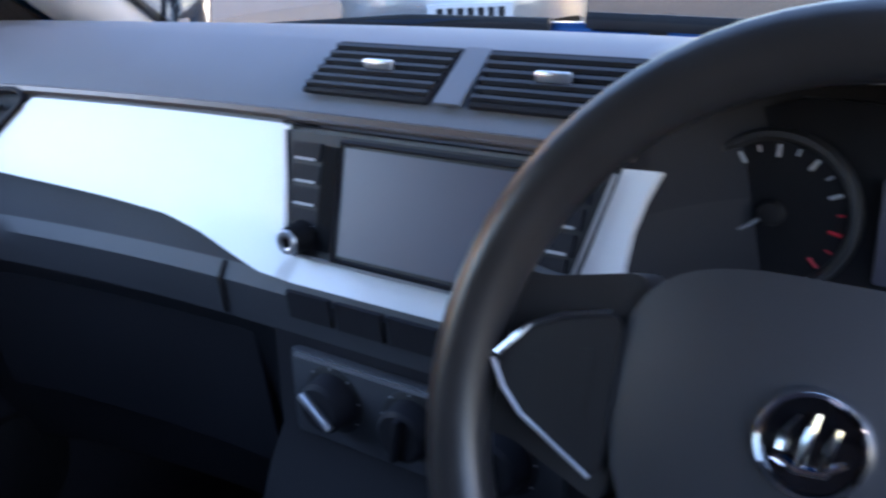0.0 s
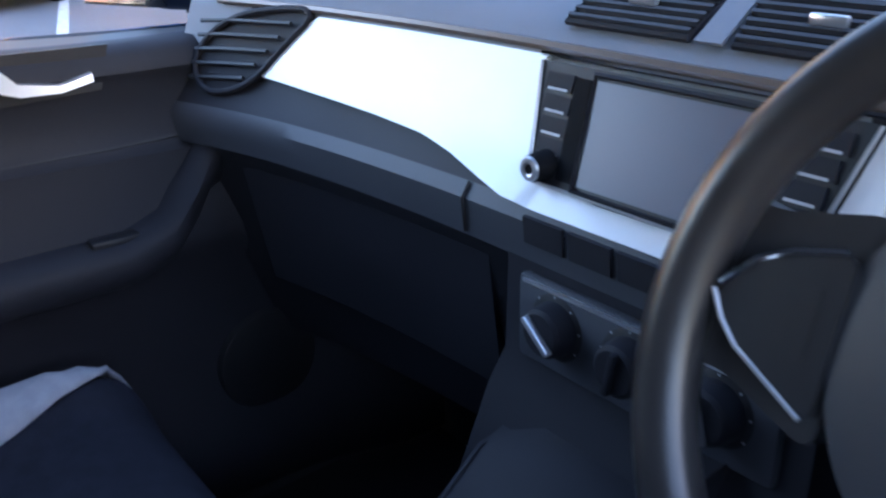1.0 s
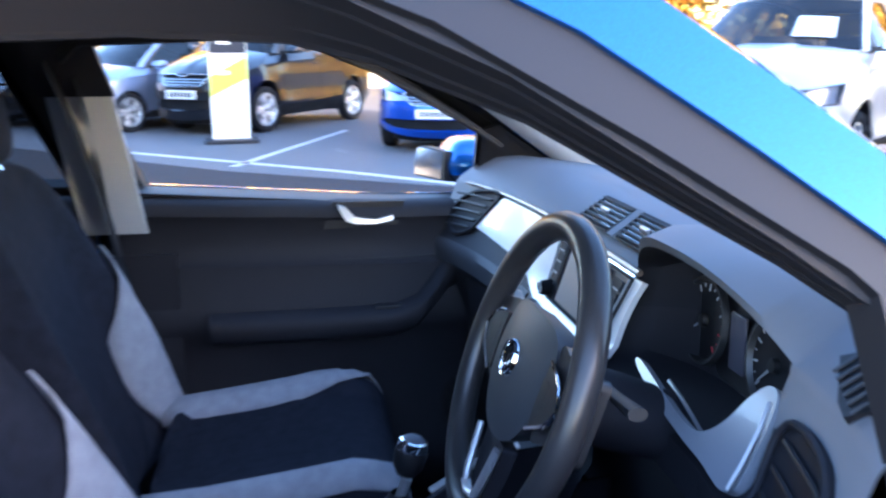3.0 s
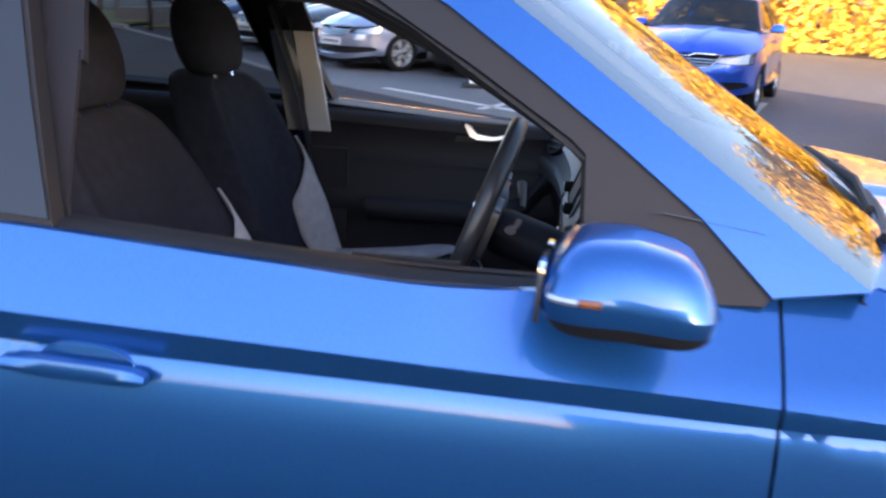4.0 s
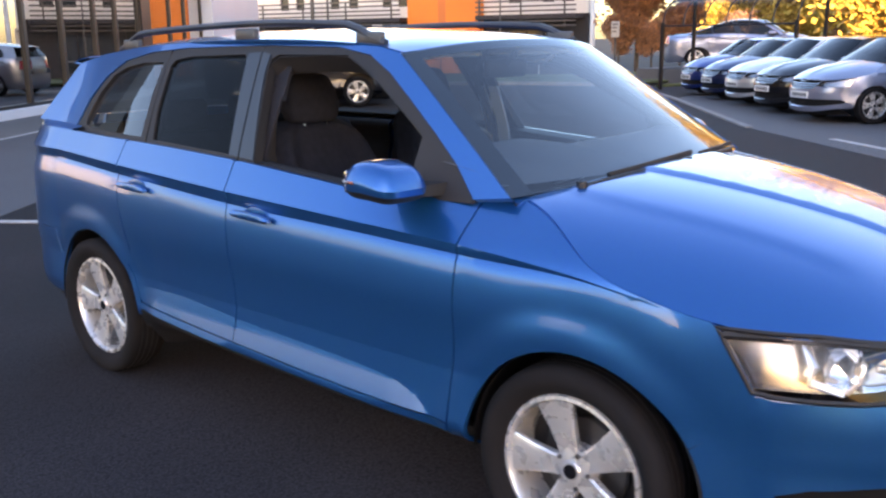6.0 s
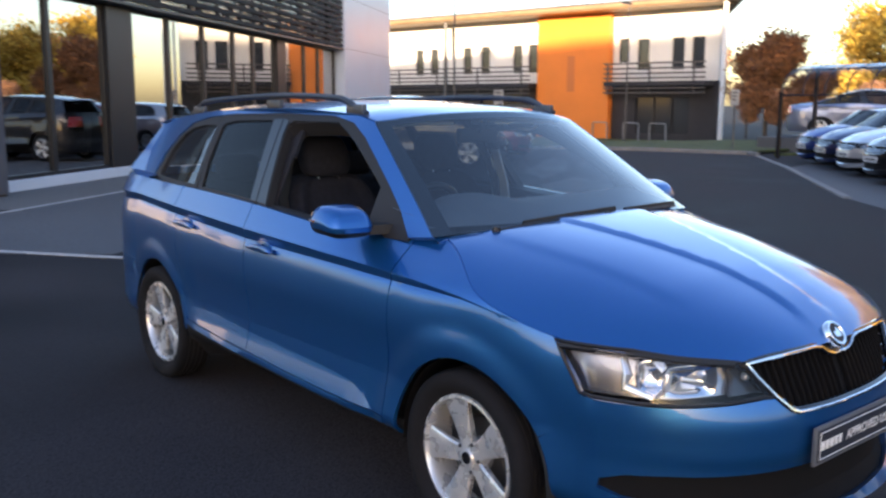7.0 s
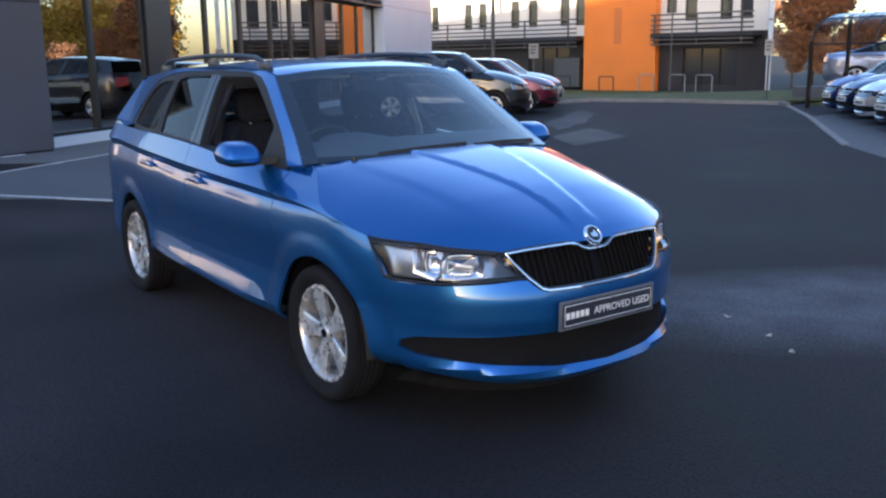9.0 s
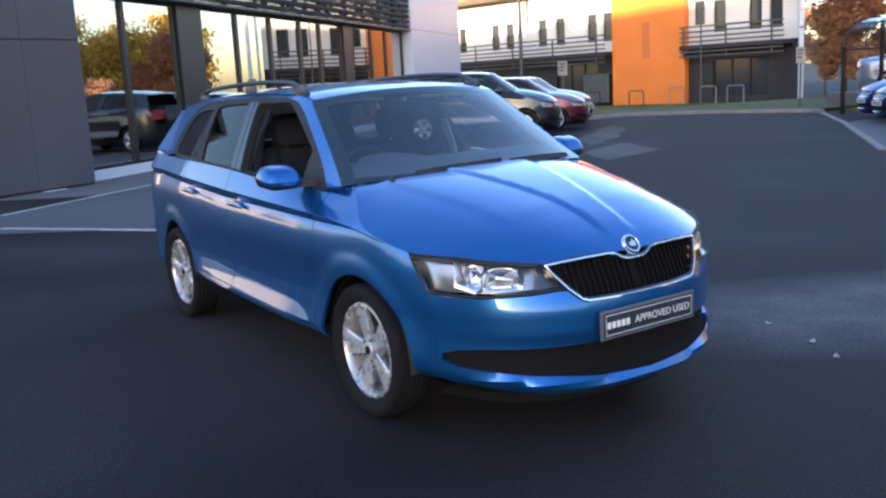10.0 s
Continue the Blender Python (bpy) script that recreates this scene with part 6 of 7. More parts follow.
part("headlining", solid(loft(hl), 0.006), LINER, HERO, "pale grey headlining")
vis = part("sun_visor", block(0.12, 0.50, -1.01, -0.85, 1.378, 1.394, 0.006), LINER, HERO, "pale grey sun visor")
part("sun_visor", block(-0.50, -0.12, -1.01, -0.85, 1.378, 1.394, 0.006), LINER, HERO, "pale grey sun visor")
rm = part("rear_view_mirror", block(-0.115, 0.115, -0.852, -0.822, 1.300, 1.365, 0.012, 3), BLACK, HERO, "black rear-view mirror")
part("mirror_glass", block(-0.105, 0.105, -0.855, -0.8515, 1.308, 1.357, 0.001), CHROME, rm)
part("mirror_stem", tube([Vector((0, -0.825, 1.345)), Vector((0, -0.785, 1.395))], 0.010, 8), BLACK, rm)
part("cabin_floor", loft([[Vector((x, y, z)) for x in (-0.69, -0.2, 0.2, 0.69)] for y, z in ((-0.12, 0.60), (-0.16, 0.40), (-0.35, 0.29), (-1.0, 0.27), (-1.7, 0.29), (-2.2, 0.42), (-3.03, 0.46), (-3.05, 1.05))]), CARPET, HERO, "black carpeted floor")
part("bulkhead", block(-0.60, 0.60, -0.19, -0.17, 0.25, 0.95), BLACK, HERO)
part("radiator_panel", block(-0.58, 0.58, 0.52, 0.54, 0.22, 0.72), BLACK, HERO)

# ---- ground ----
def ground_mat(name, dark, pale, rough, glare=None):
    """Rolled stone in binder: grains, broad worn patches and damp smears."""
    m, nt, b = nodes_of(name)
    tc = nt.nodes.new("ShaderNodeTexCoord")

    def noise_at(scale, detail):
        n = nt.nodes.new("ShaderNodeTexNoise")
        n.inputs["Scale"].default_value, n.inputs["Detail"].default_value = scale, detail
        nt.links.new(tc.outputs["Object"], n.inputs["Vector"])
        return n.outputs["Fac"]

    def ranged(src, a, c, lo, hi):
        r = nt.nodes.new("ShaderNodeMapRange")
        for key, v in zip(("From Min", "From Max", "To Min", "To Max"), (a, c, lo, hi)):
            r.inputs[key].default_value = v
        nt.links.new(src, r.inputs["Value"])
        return r.outputs[0]
    broad, fine, vor = noise_at(0.35, 6), noise_at(70, 4), nt.nodes.new("ShaderNodeTexVoronoi")
    vor.inputs["Scale"].default_value = 110
    nt.links.new(tc.outputs["Object"], vor.inputs["Vector"])
    mx = nt.nodes.new("ShaderNodeMix")
    mx.data_type = "RGBA"
    mx.inputs["A"].default_value, mx.inputs["B"].default_value = (*dark, 1), (*pale, 1)
    nt.links.new(ranged(broad, 0.38, 0.68, 0.0, 0.75), mx.inputs["Factor"])
    if glare:                                              # the low sky's sheen, painted as a pale smear with a ragged edge
        mp = nt.nodes.new("ShaderNodeMapping")
        mp.vector_type = "TEXTURE"
        mp.inputs["Location"].default_value = (glare[0], glare[1], 0)
        mp.inputs["Rotation"].default_value = (0, 0, glare[4])
        mp.inputs["Scale"].default_value = (glare[2], glare[3], 1)
        gr = nt.nodes.new("ShaderNodeTexGradient")
        gr.gradient_type = "SPHERICAL"
        nt.links.new(tc.outputs["Object"], mp.inputs["Vector"])
        nt.links.new(mp.outputs[0], gr.inputs["Vector"])
        rag = nt.nodes.new("ShaderNodeMath")
        rag.operation = "MULTIPLY"
        nt.links.new(ranged(gr.outputs["Fac"], 0.0, 0.55, 0.0, 0.8), rag.inputs[0])
        nt.links.new(ranged(noise_at(2.2, 5), 0.3, 0.6, 0.45, 1.0), rag.inputs[1])
        md = nt.nodes.new("ShaderNodeMix")
        md.data_type = "RGBA"
        md.inputs["B"].default_value = (0.15, 0.15, 0.165, 1)
        nt.links.new(mx.outputs["Result"], md.inputs["A"])
        nt.links.new(rag.outputs[0], md.inputs["Factor"])
        mx = md
    m2 = nt.nodes.new("ShaderNodeMix")
    m2.data_type, m2.blend_type = "RGBA", "MULTIPLY"
    m2.inputs["Factor"].default_value = 1
    nt.links.new(mx.outputs["Result"], m2.inputs["A"])
    nt.links.new(ranged(vor.outputs["Distance"], 0.0, 0.9, 1.35, 0.55), m2.inputs["B"])
    m3 = nt.nodes.new("ShaderNodeMix")
    m3.data_type, m3.blend_type = "RGBA", "MULTIPLY"
    m3.inputs["Factor"].default_value = 1
    nt.links.new(m2.outputs["Result"], m3.inputs["A"])
    nt.links.new(ranged(fine, 0.3, 0.7, 0.7, 1.3), m3.inputs["B"])
    nt.links.new(m3.outputs["Result"], b.inputs["Base Color"])
    nt.links.new(ranged(broad, 0.35, 0.65, rough - 0.12, rough + 0.1), b.inputs["Roughness"])
    bp = nt.nodes.new("ShaderNodeBump")
    bp.inputs["Strength"].default_value, bp.inputs["Distance"].default_value = 0.6, 0.004
    nt.links.new(vor.outputs["Distance"], bp.inputs["Height"])
    nt.links.new(bp.outputs[0], b.inputs["Normal"])
    b.inputs["Specular IOR Level"].default_value = 0.2
    return m


# last argument: where the pale sky sheen is painted into the tarmac colour
TARMAC = ground_mat("tarmac", (0.0145, 0.013, 0.0145), (0.056, 0.050, 0.055), 0.85, (-2.45, 0.55, 1.0, 1.9, radians(62)))
PAVING = ground_mat("grey_paving", (0.15, 0.15, 0.15), (0.21, 0.205, 0.20), 0.85)
PATCH = ground_mat("pale_tarmac", (0.11, 0.112, 0.12), (0.15, 0.15, 0.155), 0.75)
FAINT = ground_mat("dusty_tarmac", (0.028, 0.028, 0.032), (0.065, 0.065, 0.07), 0.70)
LINE = mat("road_paint", (0.40, 0.40, 0.40), 0.6, grain=0.002, scale=120, var=0.28, vscale=14)
KERB = mat("concrete_kerb", (0.20, 0.195, 0.19), 0.85, grain=0.003, scale=90, var=0.15, vscale=3)
GRASS = mat("grass", (0.075, 0.092, 0.028), 0.9, grain=0.03, scale=60, var=0.4, vscale=1.5, bump=0.8)
xs = np.concatenate([[-2000, -400, -120], np.arange(-60, 40, 4.0), [60, 120, 400, 2000]])
def fall(x, y):
    """The ground dips away towards the office."""
    d = (2.65 - x) * 0.74 + (3.3 - y) * 0.67
    return -0.62 * step01(33, 50, d) * step01(-16, -24, y)


part("ground", loft([[Vector((x, y, fall(x, y))) for x in xs] for y in xs]), TARMAC)
tagged(bpy.data.objects["ground"], "dark grey worn tarmac yard", "ground", kind="structure")


def flat_patch(name, pts, z, material, label, category="pavement", kind="structure", ragged=0.0):
    pts = dense(pts, 0.25) if ragged else pts
    bm = bmesh.new()
    ring = []
    for x, y in pts:
        w = noise.noise_vector(Vector((x * 1.3, y * 1.3, 7.1))) * ragged
        ring.append(bm.verts.new((x + w.x, y + w.y, z)))
    f = bm.faces.new(ring)
    if f.normal.z < 0 or f.calc_center_median() is None:
        f.normal_flip()
    bm.normal_update()
    for f in bm.faces:
        if f.normal.z < 0:
            f.normal_flip()
    skirt = bmesh.ops.extrude_edge_only(bm, edges=list(bm.edges))
    for g in skirt["geom"]:
        if isinstance(g, bmesh.types.BMVert):
            g.co.z = -0.03
    return tagged(part(name, bm, material, flat=True), label, category, kind=kind)


def painted_line(pts, width=0.09, z=0.008):
    P = [Vector((x, y, 0)) for x, y in pts]
    for a, b in zip(P, P[1:]):
        d = (b - a).normalized() * width / 2
        s = Vector((-d.y, d.x, 0))
        flat_patch("painted_line", [tuple((a + s)[:2]), tuple((a - s)[:2]), tuple((b - s)[:2]), tuple((b + s)[:2])], z, LINE, "worn white painted bay line on the tarmac", "road marking")


def kerb_run(pts, label, w=0.14, h=0.11):
    k = thing("kerb", label, "kerb", kind="structure")
    P = [Vector((x, y, 0)) for x, y in pts]
    for a, b in zip(P, P[1:]):
        d = b - a
        n = max(1, round(d.length / 0.92))
        base = block(0, 0.90, -w / 2, w / 2, -0.03, h, 0.012, 1)
        me = bpy.data.meshes.new("kerb_stone")
        base.to_mesh(me)
        base.free()
        me.materials.append(KERB)
        for i in range(n):
            o = new("kerb_stone", me)
            o.parent = k
            o.matrix_basis = Matrix.Translation(a + d * i / n) @ Matrix.Rotation(math.atan2(d.y, d.x), 4, "Z") @ Matrix.Diagonal((d.length / n / 0.915, 1, 1, 1))

# ---- yard: verges, kerbs, markings ----
flat_patch("walkway", [(0.6, -12.0), (-0.9, -11.0), (-18.6, -25.8), (-17.6, -27.2), (-0.4, -13.2)], 0.006, PAVING, "pale grey paved walkway along the showroom")
flat_patch("paved_bay", [(1.2, -8.0), (-0.45, -6.6), (-9.5, -14.4), (-15.9, -20.4), (-16.9, -24.2), (-0.9, -11.05), (0.9, -9.9)], 0.004, PATCH, "grey customer parking bay surface")
flat_patch("tarmac_patch", [(-8.2, -7.6), (-10.3, -8.4), (-11.2, -10.2), (-9.2, -9.3)], 0.004, FAINT, "paler repaired tarmac patch", ragged=0.12)
flat_patch("tarmac_patch", [(-10.4, -10.4), (-11.4, -11.9), (-15.8, -15.2), (-15.0, -13.8), (-12.2, -11.4)], 0.004, FAINT, "paler repaired tarmac strip", ragged=0.12)
flat_patch("parking_apron", [(-17.3, -9.0), (-11.4, -4.6), (-8.6, -1.7), (-6.6, 1.2), (-5.2, 9.0), (-20, 14), (-30, 2), (-24, -10.5)], 0.005, PATCH, "lighter grey parking row surface")
painted_line([(1.04, -8.4), (-0.28, -6.55), (-3.6, -2.2)])
painted_line([(0.82, -9.8), (-1.44, -11.6), (-5.2, -14.7)])
painted_line([(-10.6, -3.1), (-8.3, -0.47), (-6.9, 0.87)], 0.12, 0.010)
painted_line([(-8.9, -1.6), (-12.9, -0.1)], 0.10, 0.010)
painted_line([(-7.5, 1.0), (-11.5, 2.2)], 0.10, 0.010)
kerb_run([(-18.0, -18.4), (-19.7, -18.5), (-21.0, -16.2), (-21.7, -12.7), (-21.2, -12.1)], "pale concrete kerb round the grass verge")
kerb_run([(-21.2, -12.1), (-17.4, -9.05), (-11.5, -4.7)], "flush concrete kerb of the parking row", h=0.03)
rim = [(-18.1, -18.5), (-19.7, -18.6), (-20.5, -17.3), (-21.1, -16.2), (-21.5, -14.5), (-21.8, -12.7)]
far = [(-20.5, -30.0), (-27.0, -46.0), (-35.0, -50.0), (-38.0, -36.0), (-41.0, -24.0), (-44.0, -13.0)]
rows = [[Vector((x + (u - x) * k, y + (v - y) * k, 0.05 + fall(x + (u - x) * k, y + (v - y) * k) + 0.01 * k)) for k in np.linspace(0, 1, 14)] for (x, y), (u, v) in zip(rim, far)]
verge = solid(loft(rows), 0.06)
tagged(part("grass_verge", verge, GRASS), "short green grass verge beside the office", "grass", kind="structure")
flat_patch("grass_verge", [(-21.9, -12.0), (-28.4, -12.2), (-60, -14), (-60, -9), (-30, -8.6)], 0.06, GRASS, "short green grass verge beyond the shelter", "grass")

tagged(part("paper_sheet", moved(block(-0.2, 0.2, -0.1, 0.1, 0.006, 0.012, 0.002, 1), Matrix.Translation((-0.42, -12.7, 0)) @ Matrix.Rotation(0.5, 4, "Z")), WHITE), "scrap of white paper lying by the wall", "litter")
# ---- showroom ----
FACE = mat("dark_cladding", (0.075, 0.085, 0.108), 0.42, 0.2, var=0.08, vscale=0.7)
MULL = mat("dark_frame", (0.018, 0.018, 0.021), 0.4, 0.3)
LOUV = mat("louvre_dark", (0.010, 0.010, 0.012), 0.6, spec=0.15)
PALE = mat("pale_panel", (0.60, 0.64, 0.70), 0.35, 0.0, var=0.05, vscale=0.6)
SHOP = glass("showroom_glass", (0.45, 0.46, 0.46), ior=8.0)
SLOT = mat("silver_backing", (0.75, 0.76, 0.78), 0.22, 0.85, var=0.08, vscale=0.8)
INT = mat("showroom_wall", (0.42, 0.40, 0.37), 0.8, var=0.1, vscale=0.5)
INTF = mat("showroom_floor", (0.30, 0.29, 0.28), 0.25, var=0.1)
su = Vector((-0.77, -0.64, 0)).normalized()
si = Vector((-su.y, su.x, 0))                              # into the building
SM = Matrix((su, si, Vector((0, 0, 1)))).transposed().to_4x4()
SM = SM @ Matrix.Diagonal((1.12, 1.12, 1.12, 1))
SM.translation = Vector((-1.28, -13.70, -0.178))


def wall_grid(u0, u1, z0, z1, d0, d1, holes=()):
    """A wall with openings that go through: boxes between the openings."""
    us = sorted({u0, u1, *[h[0] for h in holes], *[h[1] for h in holes]})
    zs = sorted({z0, z1, *[h[2] for h in holes], *[h[3] for h in holes]})
    bm = bmesh.new()
    P = {}

    def v(a, d, z):
        k = (a, d, z)
        if k not in P:
            P[k] = bm.verts.new(k)
        return P[k]
    full = lambda i, j: 0 <= i < len(us) - 1 and 0 <= j < len(zs) - 1 and not any(h[0] <= us[i] and us[i + 1] <= h[1] and h[2] <= zs[j] and zs[j + 1] <= h[3] for h in holes)
    for i in range(len(us) - 1):
        for j in range(len(zs) - 1):
            if not full(i, j):
                continue
            a, b, c, e = us[i], us[i + 1], zs[j], zs[j + 1]
            bm.faces.new((v(a, d0, c), v(b, d0, c), v(b, d0, e), v(a, d0, e)))
            bm.faces.new((v(a, d1, e), v(b, d1, e), v(b, d1, c), v(a, d1, c)))
            if not full(i - 1, j):
                bm.faces.new((v(a, d0, c), v(a, d0, e), v(a, d1, e), v(a, d1, c)))
            if not full(i + 1, j):
                bm.faces.new((v(b, d0, e), v(b, d0, c), v(b, d1, c), v(b, d1, e)))
            if not full(i, j - 1):
                bm.faces.new((v(a, d0, c), v(a, d1, c), v(b, d1, c), v(b, d0, c)))
            if not full(i, j + 1):
                bm.faces.new((v(a, d0, e), v(b, d0, e), v(b, d1, e), v(a, d1, e)))
    return bm


show = thing("showroom", "car showroom with tall dark-framed glazing under a dark slatted band", "showroom", kind="structure")
show.matrix_basis = SM
EDGES = [0.0, 1.30, 2.92, 3.80, 5.29, 6.88, 8.50, 9.71, 11.21, 11.86, 13.54, 14.84, 16.5]
GZ0, GZ1 = 0.33, 3.14
for a, b in zip(EDGES, EDGES[1:]):
    if (a, b) in ((2.92, 3.80), (11.21, 11.86)):
        part("column", block(a, b, -0.05, 0.35, 0.0, 3.2, 0.01, 1), MULL, show, "wide dark column", flat=True)
        continue
    w = part("window", wall_grid(a, b, GZ0, GZ1, 0.0, 0.10, [(a + 0.055, b - 0.055, GZ0 + 0.06, GZ1 - 0.05)]), MULL, show, "tall dark-framed window", flat=True)
    pane = part("pane", block(a + 0.05, b - 0.05, 0.045, 0.057, GZ0 + 0.055, GZ1 - 0.045), SHOP, w, "reflecting glass pane", flat=True)
    pane.visible_shadow = False
part("plinth", block(-0.2, 16.6, -0.06, 0.5, 0.0, GZ0 - 0.003, 0.01, 1), PALE, show, "pale plinth below the glazing", flat=True)
part("louvre_back", block(0.0, 16.5, 0.26, 0.34, 3.2, 6.4), SLOT, show, "silver wall behind the slats", flat=True)
part("louvre_bottom", block(0.0, 16.55, -0.30, 0.26, 3.145, 3.20, 0.008, 1), MULL, show, flat=True)
for i in range(19):
    z = 3.24 + i * 0.165
    part("slat", block(0.0, 16.5, -0.28, -0.20, z, z + 0.088, 0.006, 1), LOUV, show, flat=True)
rnd = random.Random(4)
fill = []
for i in range(19):
    z = 3.24 + i * 0.165 + 0.08
    a = rnd.uniform(0, 0.8)
    while a < 16.2:
        w = rnd.choice((0.10, 0.18, 0.30, 0.5))
        fill.append(block(a, min(a + w, 16.5), -0.235, -0.215, z, z + 0.09))
        a += w + rnd.choice((0.25, 0.4, 0.7, 1.1, 1.5))
tagged(part("slat_block", joined(*fill), LOUV, show, "short dark blocks between the slats", flat=True), kind="stuff")
for a in np.arange(0.6, 16.4, 1.32):
    part("slat_post", block(a, a + 0.07, -0.20, -0.13, 3.2, 6.4), MULL, show, flat=True)
part("roof_edge", block(-0.2, 22.9, -0.34, 0.6, 6.40, 6.75, 0.02, 1), FACE, show, "dark roof edge", flat=True)
part("end_panel", block(16.55, 22.7, -0.32, 0.35, 0.0, 6.39, 0.02, 1), PALE, show, "pale satin metal end wall", flat=True)
for z in (1.6, 3.2, 4.8):
    part("panel_joint", block(16.56, 22.69, -0.3225, -0.315, z, z + 0.012), STEEL, show, flat=True)
part("back_wall", block(-0.2, 22.7, 9.0, 9.2, 0.0, 6.4), INT, show, flat=True)
part("side_wall", block(22.5, 22.7, 0.36, 9.0, 0.0, 6.4), INT, show, flat=True)
part("interior_floor", block(-0.1, 22.4, 0.5, 9.0, 0.02, GZ0 - 0.01), INTF, show, flat=True)
part("interior_ceiling", block(-0.1, 22.4, 0.36, 9.0, 3.16, 3.30), INT, show, flat=True)
part("roof", block(-0.2, 22.7, 0.6, 9.2, 6.40, 6.55), FACE, show, flat=True)
for a in (4.5, 8.2, 12.4):
    part("showroom_desk", block(a, a + 1.6, 4.2, 5.0, GZ0 - 0.01, GZ0 + 0.75, 0.03), WHITE, show, "white desk inside the showroom")
# dark clad block beside the glazing
bu = Vector((-0.91, -0.42, 0)).normalized()
clad = thing("clad_block", "dark blue-grey panelled end block of the showroom", "wall", kind="structure")
CM = Matrix((bu, Vector((-bu.y, bu.x, 0)), Vector((0, 0, 1)))).transposed().to_4x4()
CM.translation = Vector((-1.18, -13.05, 0)) - bu * 3.3
clad.matrix_basis = CM
L = (Vector((-1.18, -13.05, 0)) - CM.translation).length
part("cladding_core", block(0.02, L - 0.02, 0.02, 3.0, 0.0, 7.2), MULL, clad, flat=True)
for j, (z0, z1) in enumerate(((0.04, 2.46), (2.48, 4.9), (4.92, 7.25))):
    for k in range(3):
        part("cladding_panel", block(L - (k + 1) * L / 3 + 0.008, L - k * L / 3, 0.0, 0.05, z0, z1, 0.004, 1), FACE, clad, flat=True)
    part("cladding_panel", block(L - 0.06, L + 0.002, 0.052, 2.9, z0, z1, 0.004, 1), FACE, clad, flat=True)

# ---- office ----
BROWN = mat("dark_brown_timber", (0.024, 0.022, 0.026), 0.7, grain=0.004, scale=40, var=0.25, vscale=2)
CREAM = mat("white_render", (0.72, 0.71, 0.68), 0.8, grain=0.003, scale=60, var=0.06, vscale=1)
ORANGE = mat("orange_cladding", (0.72, 0.20, 0.018), 0.5, var=0.07, vscale=0.8)
DGLASS = mat("dark_window_glass", (0.03, 0.033, 0.038), 0.08, coat=0.5)
TIMBER = mat("roof_timber", (0.20, 0.135, 0.075), 0.6, var=0.15, vscale=2)
RAILM = mat("rail_dark", (0.085, 0.075, 0.070), 0.5, 0.2)
off = thing("office_building", "white and brown office with flat roof and orange block", "building")
ou = Vector((-0.1497, 0.9888, 0)).normalized()
OM = Matrix((ou, Vector((-ou.y, ou.x, 0)), Vector((0, 0, 1)))).transposed().to_4x4()
OM = OM @ Matrix.Scale(1.4, 4)
OM.translation = Vector((-36.63, -52.15, -0.58))
off.matrix_basis = OM
WIN = [0.7, 3.05, 4.03, 6.13, 7.22, 9.08, 9.95, 15.46, 17.0, 17.85]
holes = [(a - 0.27, a + 0.27, 2.86, 4.10) for a in WIN] + [(14.32, 14.80, 3.2, 4.15)]
part("upper_wall", wall_grid(-0.8, 18.75, 2.40, 5.20, 0.0, 0.3, holes), CREAM, off, "white rendered upper wall", flat=True)
for h in holes:
    wd = part("window", wall_grid(h[0], h[1], h[2], h[3], 0.08, 0.14, [(h[0] + 0.05, h[1] - 0.05, h[2] + 0.05, h[3] - 0.05)]), MULL, off, flat=True)
    part("pane", block(h[0] + 0.045, h[1] - 0.045, 0.11, 0.125, h[2] + 0.045, h[3] - 0.045), DGLASS, wd, flat=True)
part("lower_wall", wall_grid(-0.8, 18.75, 0.0, 2.397, -0.05, 0.3, [(7.0, 9.4, 0.1, 1.9), (15.2, 17.6, 0.3, 1.75)]), BROWN, off, "dark brown lower wall", flat=True)
part("lower_glass", block(6.9, 9.5, 0.08, 0.10, 0.05, 1.95), DGLASS, off, flat=True)
part("lower_glass", block(15.1, 17.7, 0.08, 0.10, 0.25, 1.8), DGLASS, off, flat=True)
for a in (7.8, 8.6, 16.0, 16.8):
    part("window_bar", block(a - 0.03, a + 0.03, 0.02, 0.075, 0.1, 1.95), MULL, off, flat=True)
part("end_wall", slab([(18.75, 0.3), (13.6, 9.3), (13.3, 9.3), (18.4, 0.3)], (0, 0, 0), (1, 0, 0), (0, 1, 0), 5.24), CREAM, off, flat=True)
part("rear_wall", block(-0.8, 13.25, 9.0, 9.3, 0.0, 5.24), CREAM, off, flat=True)
for a, b in ((-0.8, 10.4), (14.16, 18.6)):
    part("balcony_floor", block(a, b, -0.9, -0.055, 2.20, 2.38, 0.01, 1), BROWN, off, "dark balcony edge", flat=True)
for z in (1.90, 2.08, 2.48, 2.66, 2.86, 3.06):
    for a, b in ((-0.8, 10.4), (14.15, 18.6)):
        part("balcony_rail", block(a, b, -0.88, -0.83, z, z + 0.065, 0.01, 1), RAILM, off, flat=True)
for a in (0.2, 2.4, 4.9, 7.4, 9.9, 14.3, 16.2, 18.1):
    part("rail_post", block(a - 0.03, a + 0.03, -0.83, -0.78, 1.88, 3.12), RAILM, off, flat=True)
part("roof", slab([(-1.5, -1.6), (20.4, -1.6), (14.0, 9.8), (-1.5, 9.8)], (0, 0, 5.25), (1, 0, 0), (0, 1, 0), 0.17, 0.02), TIMBER, off, "flat overhanging roof with a timber edge", flat=True)
part("roof_deck", slab([(-1.4, -1.5), (20.2, -1.5), (13.8, 9.7), (-1.4, 9.7)], (0, 0, 5.422), (1, 0, 0), (0, 1, 0), 0.07), STEEL, off, flat=True)
